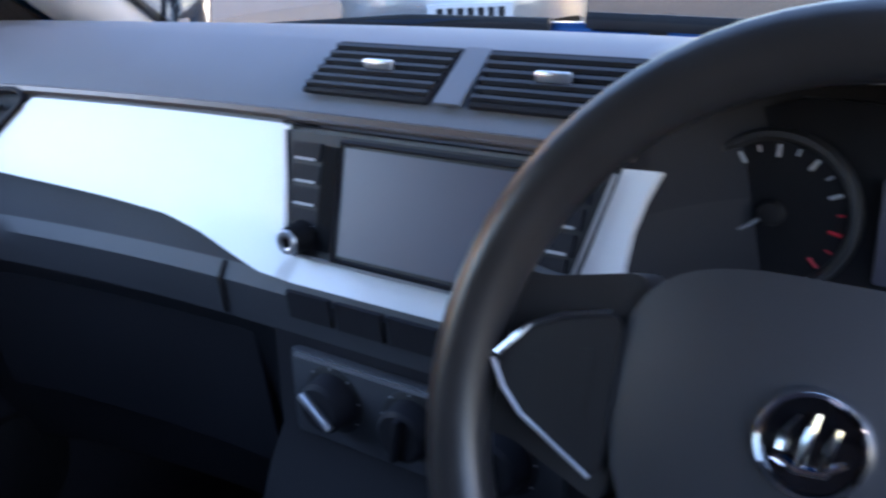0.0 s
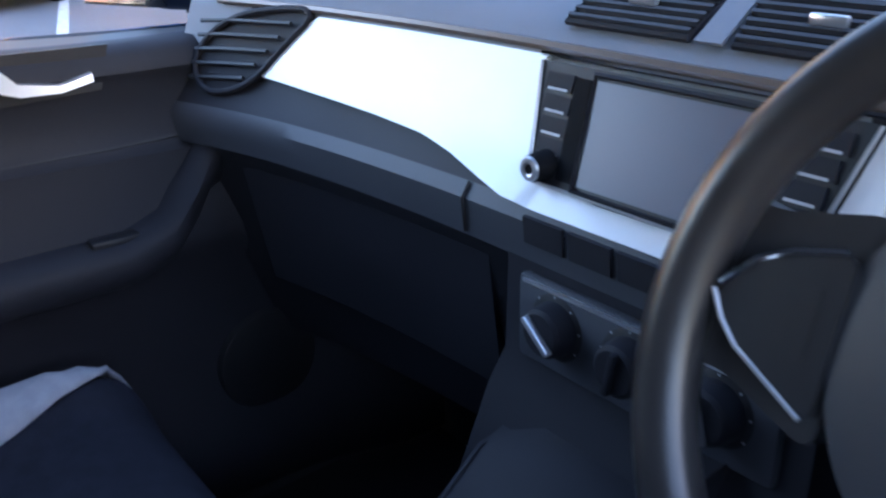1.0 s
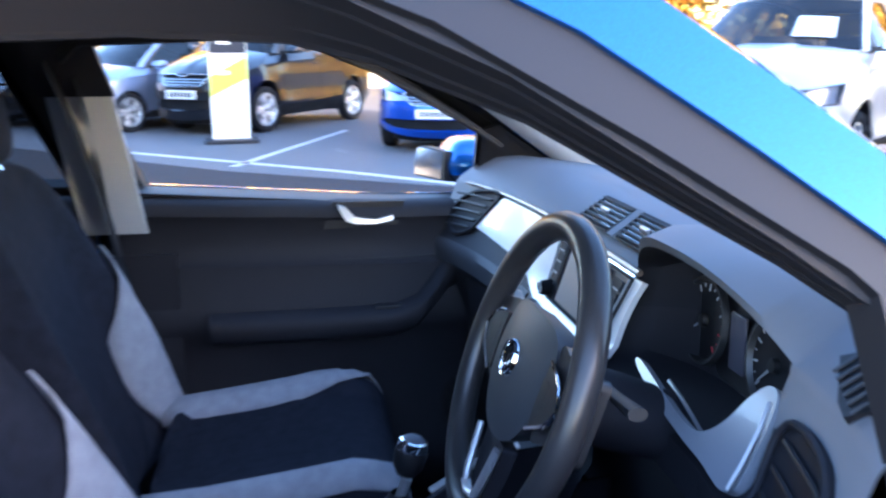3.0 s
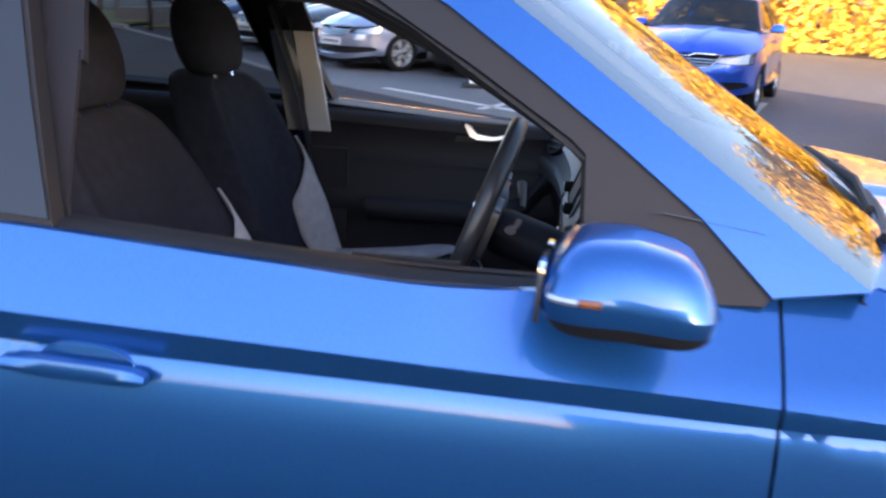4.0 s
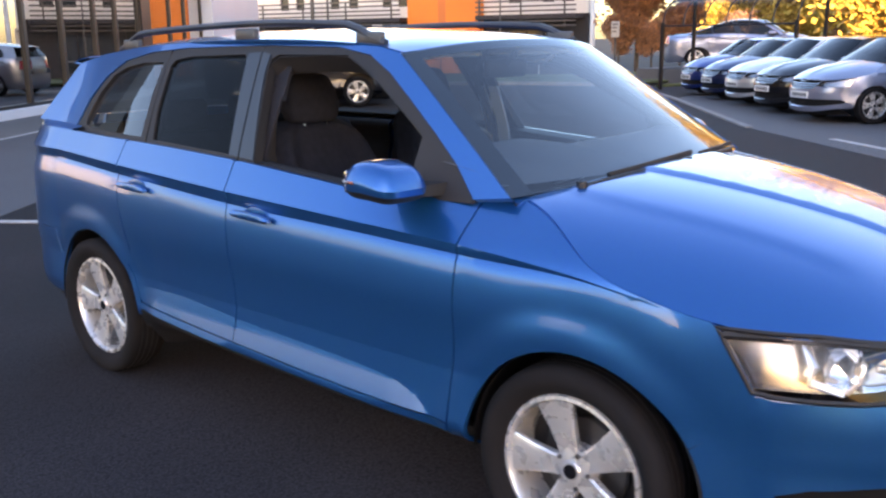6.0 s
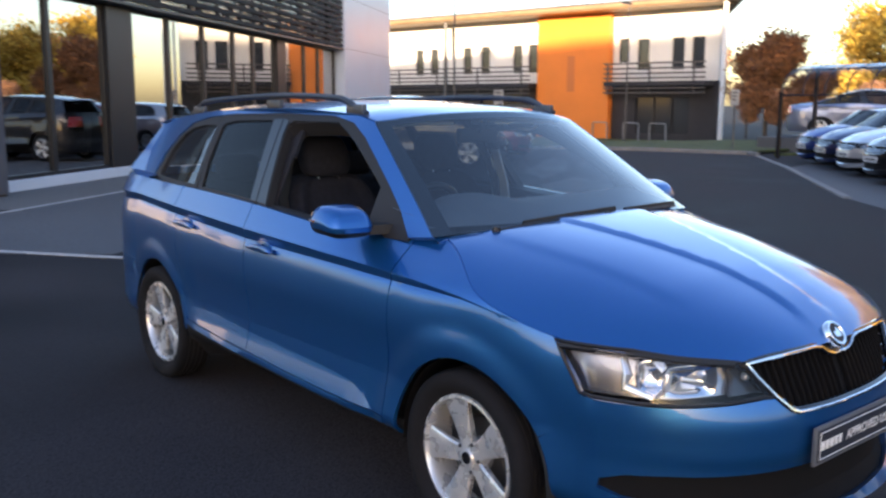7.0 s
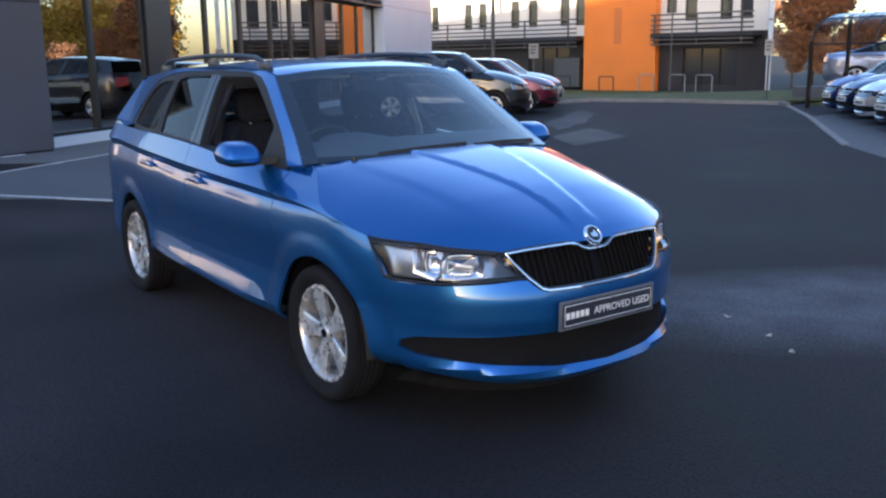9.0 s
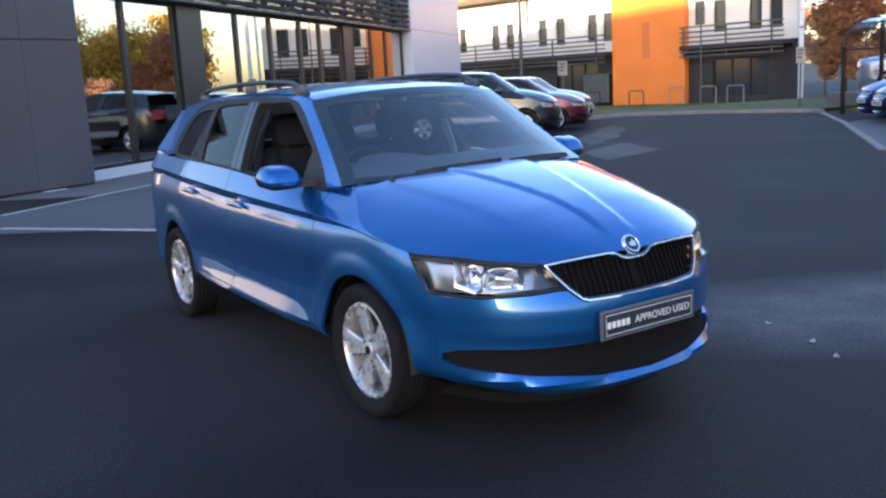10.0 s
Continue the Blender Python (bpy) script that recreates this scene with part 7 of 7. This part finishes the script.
part("soffit", block(-1.4, 19.3, -1.5, -0.002, 5.21, 5.248), TIMBER, off, flat=True)
part("orange_block", block(10.46, 14.1, -0.40, -0.06, 0.0, 5.19, 0.02, 1), ORANGE, off, "tall bright orange clad block", flat=True)
part("door_mark", block(12.05, 12.42, -0.406, -0.398, 2.0, 3.5), mat("dark_orange_panel", (0.55, 0.15, 0.03), 0.5), off, "narrow darker orange panel", flat=True)
for a, m_ in ((19.45, WHITE), (5.8, STEEL), (-0.6, STEEL)):
    part("roof_post", moved(lathe([(0.09, 0.0), (0.09, 5.205)], 14, "z"), Matrix.Translation((a, -1.2, 0))), m_, off, "slim roof post")
part("downpipe", moved(lathe([(0.06, 0.0), (0.06, 5.205)], 10, "z"), Matrix.Translation((19.0, -0.3, 0))), WHITE, off)
part("wall_box", block(8.9, 10.3, -0.50, -0.06, 0.15, 1.45, 0.02, 1), STEEL, off, "grey cabinet against the wall", flat=True)


def hoop(x, y0, y1, h, material, label, r=0.03, z=-0.58):
    return tagged(part("hoop_rail", tube([Vector((x, y0, z)), Vector((x, y0, z + h - 0.08)), Vector((x, y0 + 0.06, z + h)), Vector((x, y1 - 0.06, z + h)), Vector((x, y1, z + h - 0.08)), Vector((x, y1, z))], r, 8), material), label, "rail", "cycle hoops")


GALV = mat("galvanised_rail", (0.26, 0.27, 0.28), 0.5, 0.5, var=0.15)
for y in (-32.4, -30.2, -28.4):
    hoop(-37.6, y, y + 1.05, 1.05, GALV, "pale metal cycle hoop on the verge", 0.035)
hoop(-36.0, -38.6, -36.4, 0.95, MULL, "dark metal hoop rail in front of the orange block")
hoop(-36.2, -34.2, -33.1, 0.95, MULL, "dark metal hoop rail in front of the orange block")


def sign(x, y, z0, z1, w, material, label, yaw=0):
    s = thing("sign_post", label, "sign", at=(x, y, 0))
    s.rotation_euler.z = radians(yaw)
    part("post", moved(lathe([(0.03, 0.0), (0.03, z1)], 10, "z"), Matrix.Identity(4)), STEEL, s)
    pn = part("panel", block(0.032, 0.05, -w / 2, w / 2, z0, z1, 0.004, 1), material, s, flat=True)
    for k in range(3):
        part("bar", block(0.0505, 0.053, -w * 0.35, w * (0.35 - 0.1 * k), z1 - 0.12 - 0.11 * k, z1 - 0.07 - 0.11 * k), STEEL, pn, flat=True)


sign(-19.0, -20.7, 1.45, 1.95, 0.34, GALV, "small grey information sign on a slim post", yaw=35)
sign(-22.9, -14.0, 1.45, 1.95, 0.26, GALV, "grey direction sign on a slim post", yaw=25)
sign(-21.5, -4.5, 1.25, 1.85, 1.2, PALE, "pale blue notice board by the trees", yaw=10)
lp = thing("lamp_post", "tall slim grey lamp post on the verge", "lamp post", at=(-21.2, -25.6, 0.0))
part("pole", lathe([(0.045, 0.0), (0.04, 3.0), (0.03, 7.0)], 10, "z"), STEEL, lp)
part("lamp_head", block(-0.1, 0.55, -0.10, 0.10, 7.0, 7.1, 0.02, 1), STEEL, lp)
copy_thing(lp, Matrix.Translation((-34.4, -27.5, -0.58)))

# ---- shelter ----
CLEAR = glass("shelter_sheet", (0.90, 0.91, 0.91), rough=0.12, ior=1.12)
shel = thing("cycle_shelter", "open shelter with a curved clear roof on a dark frame", "shelter")
SX, SY = -20.9, -11.3
hd = Vector((0.10, 1.0, 0)).normalized()
across = Vector((-hd.y, hd.x, 0))
HM = Matrix((hd, across, Vector((0, 0, 1)))).transposed().to_4x4()
HM = HM @ Matrix.Scale(1.05, 4)
HM.translation = Vector((SX, SY, 0))
shel.matrix_basis = HM
arcp = [(0.0, 1.66), (0.06, 1.95), (0.22, 2.17), (0.50, 2.32), (0.85, 2.42), (1.25, 2.46), (1.6, 2.45)]
nb = 6
for k in range(nb + 1):
    a = k * 0.62
    part("rib", tube([Vector((a, b, z)) for b, z in arcp], 0.022, 6), MULL, shel, "dark curved rib")
    if k < nb:
        q = loft([[Vector((a + o, b, z + 0.012)) for b, z in arcp] for o in (0.02, 0.60)])
        p_ = part("roof_sheet", solid(q, 0.004), CLEAR, shel, "clear curved roof sheet")
        p_.visible_shadow = False
for b, z in (arcp[0], arcp[3], arcp[-1]):
    part("purlin", tube([Vector((-0.05, b, z)), Vector((nb * 0.62 + 0.05, b, z))], 0.025, 6), MULL, shel)
for a in (0.0, nb * 0.62):
    part("post", block(a - 0.04, a + 0.04, -0.04, 0.04, 0.0, 1.75), MULL, shel, flat=True)
    part("post", block(a - 0.04, a + 0.04, 1.50, 1.58, 0.0, 2.45), MULL, shel, flat=True)

# ---- parked cars ----
PTINT = glass("parked_car_glass", (0.22, 0.25, 0.26), ior=1.6)


def make_parked(name, label):
    car = thing(name, label, "car", "parked cars")
    build_body(car, 0.10, OWN, False)
    for o in car.children_recursive:
        if o.type == "MESH" and o.name.split(".")[0] in ("rear_door_glass", "quarter_glass", "front_door_glass", "windscreen", "rear_window"):
            o.data.materials[0] = PTINT
    for yc in (0.0, -WHEELBASE):
        both("wheel_arch_liner", arch_liner(car, yc), BLACK, car)
        make_wheel(car, 0.745, yc, 1, False)
        make_wheel(car, -0.745, yc, -1, False)
    make_mirror(car, OWN)
    for yc, zc in ((-1.262, 0.856), (-2.038, 0.880)):
        make_handle(car, yc, zc, 1, OWN)
        make_handle(car, yc, zc, -1, OWN)
    for w in range(3):
        part("grille_bar", tube([skin(on_front(x, z)[0], z) + Vector((0, -0.01, 0)) for z in (0.61 + 0.035 * w,) for x in np.linspace(-0.36 - 0.02 * w, 0.36 + 0.02 * w, 12)], 0.006, 6), CHROME, car)
    pl_ = part("number_plate", block(-0.26, 0.26, 0.915, 0.928, 0.43, 0.54, 0.003, 1), WHITE, car, "white number plate")
    for k in range(7):
        part("plate_bar", block(-0.21 + k * 0.062, -0.17 + k * 0.062, 0.927, 0.9295, 0.455, 0.515), MULL, pl_, flat=True)
    seats = [block(x - 0.22, x + 0.22, y - 0.10, y + 0.10, 0.35, 1.12, 0.05, 1) for x in (-0.36, 0.36) for y in (-1.35, -2.2)] + [block(-0.7, 0.7, -2.9, -0.35, 0.40, 0.62), block(-0.68, 0.68, -0.75, -0.30, 0.6, 0.98, 0.05, 1)]
    part("cabin_trim", joined(*seats), BLACK, car)
    return car


def reshaped(src, name, label, fn, wheel=1.0):
    """Another body from the same panels, with its verts moved by fn."""
    car = thing(name, label, "car", "parked cars")
    made = {src: car}
    for o in src.children_recursive:
        c = o.copy()
        scene.collection.objects.link(c)
        c.parent = made[o.parent]
        made[o] = c
        if o.type == "EMPTY":
            c.scale = (1, wheel, wheel)
            c.location = fn(Vector(o.location))
            c.location.z = AXLE_Z * wheel
        elif o.parent.type != "EMPTY" or o.parent == src:
            c.data = o.data.copy()
            for v in c.data.vertices:
                v.co = fn(v.co.copy())
    return car


def hatch(v):
    if v.y < -1.9:
        v.y = -1.9 + (v.y + 1.9) * 0.72
    return v


def suv(v):
    v.z = v.z * 1.13 + (0.05 if v.z > 0.25 else 0.0)
    v.y = v.y * 1.04
    v.x = v.x * 1.04
    return v


def lift(v):
    if v.y < -1.35 and v.z > 0.98:
        k = step01(1.35, 3.0, -v.y)
        v.z = 0.98 + (v.z - 0.98) * (1 - 0.86 * k)
        v.x *= 1 - 0.05 * k
    if v.y < -0.4:
        v.y = -0.4 + (v.y + 0.4) * 1.13
    return v


ESTATE = make_parked("parked_car", "dark parked estate car in the row")
HATCH = reshaped(ESTATE, "parked_car", "bright blue hatchback parked nose out", hatch)
SUVC = reshaped(ESTATE, "parked_car", "tall white off-road car parked nose out", suv, 1.15)
LIFT = reshaped(ESTATE, "parked_car", "silver liftback parked by the shelter", lift, 1.06)


def place(car, front, head, colour, label="", size=1.0, first=False, z=0.0):
    """Stands a car with the middle of its nose over front, heading along head."""
    h = Vector((*head, 0)).normalized()
    m = Matrix.Translation(Vector((*front, z)) - h * 0.93 * size) @ Matrix.Rotation(math.atan2(-h.x, h.y), 4, "Z")
    c = car if first else copy_thing(car, m)
    c.matrix_basis = m @ Matrix.Diagonal((size, size, size, 1))
    for o in (c, *c.children_recursive):
        o.color = (*colour, 1)
    if label:
        tagged(c, label)
    return c


BLK, SIL, WHT, NAVY, SILB, DGREY, REDC, BRT = (0.012, 0.012, 0.016), (0.42, 0.44, 0.48), (0.72, 0.73, 0.74), (0.012, 0.025, 0.10), (0.30, 0.34, 0.46), (0.035, 0.037, 0.045), (0.12, 0.010, 0.028), (0.012, 0.09, 0.55)
RH = (0.79, -0.61)
place(LIFT, (-13.0, -4.5), RH, SILB, "silver-blue saloon in the parked row", 0.97, first=True)
place(ESTATE, (-14.45, -5.75), RH, BLK, "black estate car in the parked row", 0.97, first=True)
place(HATCH, (-15.9, -7.0), RH, WHT, "white hatchback in the parked row", 0.96, first=True)
place(ESTATE, (-17.35, -8.25), RH, NAVY, "dark blue estate car in the parked row", 0.95)
place(HATCH, (-18.8, -9.5), RH, (0.02, 0.05, 0.25), "blue hatchback at the end of the row by the shelter", 0.95)
TZ = 0.45
tagged(part("raised_parking", slab([(-24.3, -14.0), (-44, -14.0), (-44, 2.0), (-26.5, 2.0), (-23.6, -9.0)], (0, 0, TZ), (1, 0, 0), (0, 1, 0), -TZ - 0.02), PATCH, flat=True), "raised grey parking terrace with an edge wall", "pavement", kind="structure")
place(LIFT, (-26.9, -8.9), (-0.40, 0.916), SILB, "silver liftback parked behind the shelter", 1.04, z=TZ)
place(HATCH, (-9.6, 0.78), (0.95, -0.30), BRT, "bright blue hatchback parked nose out")
place(SUVC, (-6.1, 2.7), (0.68, -0.73), WHT, "tall white off-road car parked nose out", 1.06, first=True)
place(SUVC, (-2.85, 3.75), (0.60, -0.80), WHT, "tall white off-road car with a chrome grille")
place(HATCH, (-20.2, -3.4), (0.80, -0.60), WHT, "white hatchback parked nose out behind the black car")
BH = (-0.755, 0.656)
place(SUVC, (-12.5, -13.6), BH, DGREY, "dark off-road car parked across the yard", 0.96)
place(HATCH, (-14.9, -15.1), BH, REDC, "maroon hatchback parked across the yard")
place(ESTATE, (-16.9, -17.0), BH, SIL, "silver estate car parked across the yard")
place(SUVC, (-12.6, -2.5), (0.82, -0.57), BLK, "black off-road car behind an upright banner", 1.0)
# price sheet in the white car's windscreen


def pane_at(w, v):
    y, z = (float(np.interp(v, np.linspace(0, 1, 6), [p[i] for p in SCREEN_EDGE])) for i in (0, 1))
    q = 1 - abs(w) ** 2.3
    return suv(Vector(((glassline(y, z) - 0.004) * w, y + (0.150 - 0.055 * v) * q + 0.008, z + (0.030 + 0.012 * v) * q + 0.008)))


PAPERW, PAPERB = mat("price_sheet_white", (0.75, 0.80, 0.80), 0.7), mat("price_sheet_bar", (0.42, 0.52, 0.52), 0.7)
sheet_ob = part("price_sheet", loft([[pane_at(w, v) for w in np.linspace(-0.70, -0.22, 5)] for v in (0.30, 0.42, 0.54, 0.66)]), PAPERW, SUVC, "white price sheet in the windscreen")
for v in (0.40, 0.56):
    part("sheet_bar", loft([[pane_at(w, v + d) + Vector((0, 0.003, 0.003)) for w in np.linspace(-0.64, -0.28, 4)] for d in (0, 0.035)]), PAPERB, sheet_ob)
# banner in front of the black car
ban = thing("banner", "white and yellow-green upright banner on the tarmac", "banner", at=(-11.45, -1.75, 0))
ban.rotation_euler.z = radians(5)
BANW, BANY = mat("banner_white", (0.78, 0.80, 0.76), 0.6), mat("banner_lime", (0.55, 0.62, 0.04), 0.6)
part("banner_sheet", block(-0.012, 0.012, -0.25, 0.25, 0.06, 2.05, 0.004, 1), BANW, ban, flat=True)
part("banner_head", block(0.0125, 0.016, -0.24, 0.24, 1.20, 1.72), PLATE, ban, "dark slate panel", flat=True)
part("banner_panel", slab([(-0.245, 0.62), (0.245, 0.86), (0.245, 1.16), (-0.245, 0.90)], (0.0125, 0, 0), (0, 1, 0), (0, 0, 1), 0.004), BANY, ban, "lime slanted panel", flat=True)
for k, z in enumerate((1.60, 1.45, 1.32, 0.92)):
    part("banner_bar", block(0.0165, 0.019, -0.14, 0.10 - 0.03 * k, z, z + 0.045), BANW, ban, flat=True)
part("banner_foot", block(-0.22, 0.22, -0.36, 0.36, 0.0, 0.06, 0.015, 1), MULL, ban)

# ---- trees ----
BARK = mat("bark", (0.075, 0.058, 0.045), 0.9, grain=0.01, scale=30, var=0.3, vscale=6, bump=0.6)


def leaf_mat(name, a, b):
    m, nt, p = nodes_of(name)
    g = nt.nodes.new("ShaderNodeNewGeometry")
    r = nt.nodes.new("ShaderNodeValToRGB")
    r.color_ramp.elements[0].color, r.color_ramp.elements[1].color = (*a, 1), (*b, 1)
    nt.links.new(g.outputs["Random Per Island"], r.inputs[0])
    nt.links.new(r.outputs[0], p.inputs["Base Color"])
    p.inputs["Roughness"].default_value = 0.7
    return m


GOLD = leaf_mat("autumn_gold_leaves", (0.34, 0.19, 0.02), (0.72, 0.50, 0.07))
RUST = leaf_mat("autumn_brown_leaves", (0.19, 0.105, 0.07), (0.42, 0.21, 0.10))


def make_tree(name, label, h, spread, leaves, material, seed, leaf=0.13):
    """Tapered trunk, forked limbs and a crown of single leaves gathered in clumps."""
    r = random.Random(seed)
    t = thing(name, label, "tree", "autumn trees")
    bits = [tube([Vector((0, 0, -0.1)), Vector((0.05, 0.02, h * 0.2)), Vector((-0.04, 0.06, h * 0.45)), Vector((0.03, 0, h * 0.8))], [h * 0.022, h * 0.018, h * 0.012, h * 0.004], 8)]
    tips = []
    for k in range(16):
        z = h * r.uniform(0.14, 0.7)
        a = k * 2.4 + r.uniform(-0.4, 0.4)
        l = spread * r.uniform(0.55, 1.0) * (1 - 0.45 * z / h)
        mid = Vector((math.cos(a) * l * 0.5, math.sin(a) * l * 0.5, z + h * 0.07))
        end = Vector((math.cos(a) * l, math.sin(a) * l, z + h * r.uniform(0.10, 0.24)))
        bits.append(tube([Vector((0, 0, z)), mid, end], [h * 0.008, h * 0.005, h * 0.0015], 5))
        tips += [mid, end, (mid + end) / 2]
        for q in range(2):
            e2 = mid + Vector((r.uniform(-1, 1), r.uniform(-1, 1), r.uniform(0.1, 1))) * l * 0.45
            bits.append(tube([mid, (mid + e2) / 2 + Vector((0, 0, 0.1)), e2], [h * 0.004, h * 0.003, h * 0.001], 4))
            tips.append(e2)
    part("trunk", joined(*bits), BARK, t, "dark bark trunk and limbs")
    vs, fs = [], []
    for k in range(leaves):
        c = r.choice(tips)
        p = c + Vector((r.gauss(0, 1), r.gauss(0, 1), r.gauss(0, 0.8))) * spread * 0.16
        p.z = max(p.z, h * 0.06)
        u = Vector((r.gauss(0, 1), r.gauss(0, 1), r.gauss(0, 1))).normalized()
        w = u.orthogonal().normalized()
        s = leaf * r.uniform(0.6, 1.4)
        n = len(vs)
        vs += [p - u * s, p + w * s * 0.5, p + u * s, p - w * s * 0.5]
        fs.append((n, n + 1, n + 2, n + 3))
    me = bpy.data.meshes.new("crown")
    me.from_pydata(vs, [], fs)
    me.materials.append(material)
    o = new("crown", me)
    o.parent = t
    tagged(o, "sparse autumn crown", kind="stuff")
    return t


ga = make_tree("tree", "golden autumn tree in low sun behind the car row", 10.5, 4.2, 13000, GOLD, 1, 0.18)
gb = make_tree("tree", "golden autumn tree in low sun behind the car row", 8.5, 3.8, 12000, GOLD, 2, 0.18)
ra = make_tree("tree", "brown half-bare autumn tree beside the office", 5.2, 1.75, 14000, RUST, 3, 0.13)
ga.matrix_basis = pose(-31, -3.5, 0)
gb.matrix_basis = pose(-29, 0.5, 0)
ra.matrix_basis = pose(-35.8, -20.5, -0.1) @ Matrix.Scale(1.0, 4)
rnd = random.Random(9)
for k, (x, y) in enumerate(((-30, -6.4), (-30, 4.2), (-28, 8), (-29, 12), (-27, 16.5), (-36, -8.5), (-36, -1), (-35, 6), (-26, 21), (-25, 26))):
    copy_thing((ga, gb)[k % 2], pose(x, y, 0, 0, 0, rnd.uniform(0, 360)) @ Matrix.Scale(rnd.uniform(0.85, 1.2), 4))
for k, (x, y, s) in enumerate(((-36.6, -18.7, 0.66), (-37.5, -16.3, 0.52), (-42, -13, 0.6), (-35.2, -21.1, 0.5), (-35.6, -19.6, 0.46), (-60, -22, 1.3), (-64, -10, 1.5), (-50, -34, 1.2))):
    copy_thing(ra, pose(x, y, 0, 0, 0, 70 * k) @ Matrix.Scale(s, 4))
for k, (x, y, s) in enumerate(((-49, -15.2, 0.72), (-50, -18.6, 0.80), (-51, -22.4, 0.74))):
    copy_thing((ga, gb)[k % 2], pose(x, y, 0, 0, 0, 110 * k) @ Matrix.Scale(s, 4))
# hedge foot under the golden trees
r_ = random.Random(12)
hv, hf = [], []
for k in range(16000):
    y = r_.uniform(-9, 28)
    x = -29.6 + 0.12 * (y + 8) + r_.gauss(0, 0.55)
    p = Vector((x, y, abs(r_.gauss(0, 1.0)) * 1.2))
    u = Vector((r_.gauss(0, 1), r_.gauss(0, 1), r_.gauss(0, 1))).normalized()
    w = u.orthogonal().normalized()
    n = len(hv)
    s = 0.13 * r_.uniform(0.6, 1.4)
    hv += [p - u * s, p + w * s * 0.5, p + u * s, p - w * s * 0.5]
    hf.append((n, n + 1, n + 2, n + 3))
me = bpy.data.meshes.new("hedge")
me.from_pydata(hv, [], hf)
me.materials.append(GOLD)
tagged(new("hedge", me), "golden autumn hedge under the trees", "hedge", kind="stuff")

# ---- plain building behind the camera that keeps the low sun off the yard ----
BRICKW = mat("brown_brick_wall", (0.20, 0.13, 0.10), 0.85, grain=0.004, scale=50, var=0.2, vscale=0.8)
back = Vector((0.82, 0.57, 0)).normalized()
BM = Matrix((Vector((-back.y, back.x, 0)), back, Vector((0, 0, 1)))).transposed().to_4x4()
BM.translation = back * 50
tagged(part("wall_behind", block(-32, 7.5, 0, 8, 0, 16.85), BRICKW, flat=True), "plain brown brick building behind the yard", "wall", kind="structure").matrix_basis = BM
# unseen pale block, added only to give the rear flank its pinkish reflection
CREAMW = mat("pale_pink_render", (0.50, 0.44, 0.40), 0.8, grain=0.003, scale=40, var=0.12, vscale=0.5)
far_b = tagged(part("wall_far", wall_grid(-9, 9, 0, 6.2, 0, 6, [(a, a + 1.6, 1.0, 2.6) for a in (-7, -2, 3)] + [(a, a + 1.6, 3.8, 5.2) for a in (-7, -2, 3)]), CREAMW, flat=True), "added pale rendered block out of view, mirrored in the car's rear flank", "wall", kind="structure")
far_b.matrix_basis = Matrix.Translation((11.5, -36, 0)) @ Matrix.Rotation(math.radians(172), 4, "Z")

# dry leaves blown onto the tarmac by the car's nose
LEAFP = mat("dry_leaf_pale", (0.40, 0.38, 0.34), 0.8, grain=0.002, scale=80, var=0.25, vscale=30)
rnd = random.Random(12)
for lx, ly in ((-1.48, 0.69), (-1.34, 0.92), (-1.62, 0.33)):
    rows = []
    for k in range(7):
        q = k / 6
        hw = 0.015 * math.sin(math.pi * (0.08 + 0.86 * q)) * rnd.uniform(0.8, 1.15)
        rows.append([Vector((w * hw, (q - 0.5) * 0.055, 0.006 + 0.006 * abs(w) ** 1.5 + 0.010 * (q - 0.5) ** 2 * 4)) for w in (-1, -0.5, 0, 0.5, 1)])
    lf_ = part("dry_leaf", moved(solid(loft(rows), 0.0015), Matrix.Translation((lx, ly, 0)) @ Matrix.Rotation(rnd.uniform(0, 6), 4, "Z")), LEAFP)
    tagged(lf_, "pale dry curled leaf lying on the tarmac", "leaf", "leaves on the tarmac")
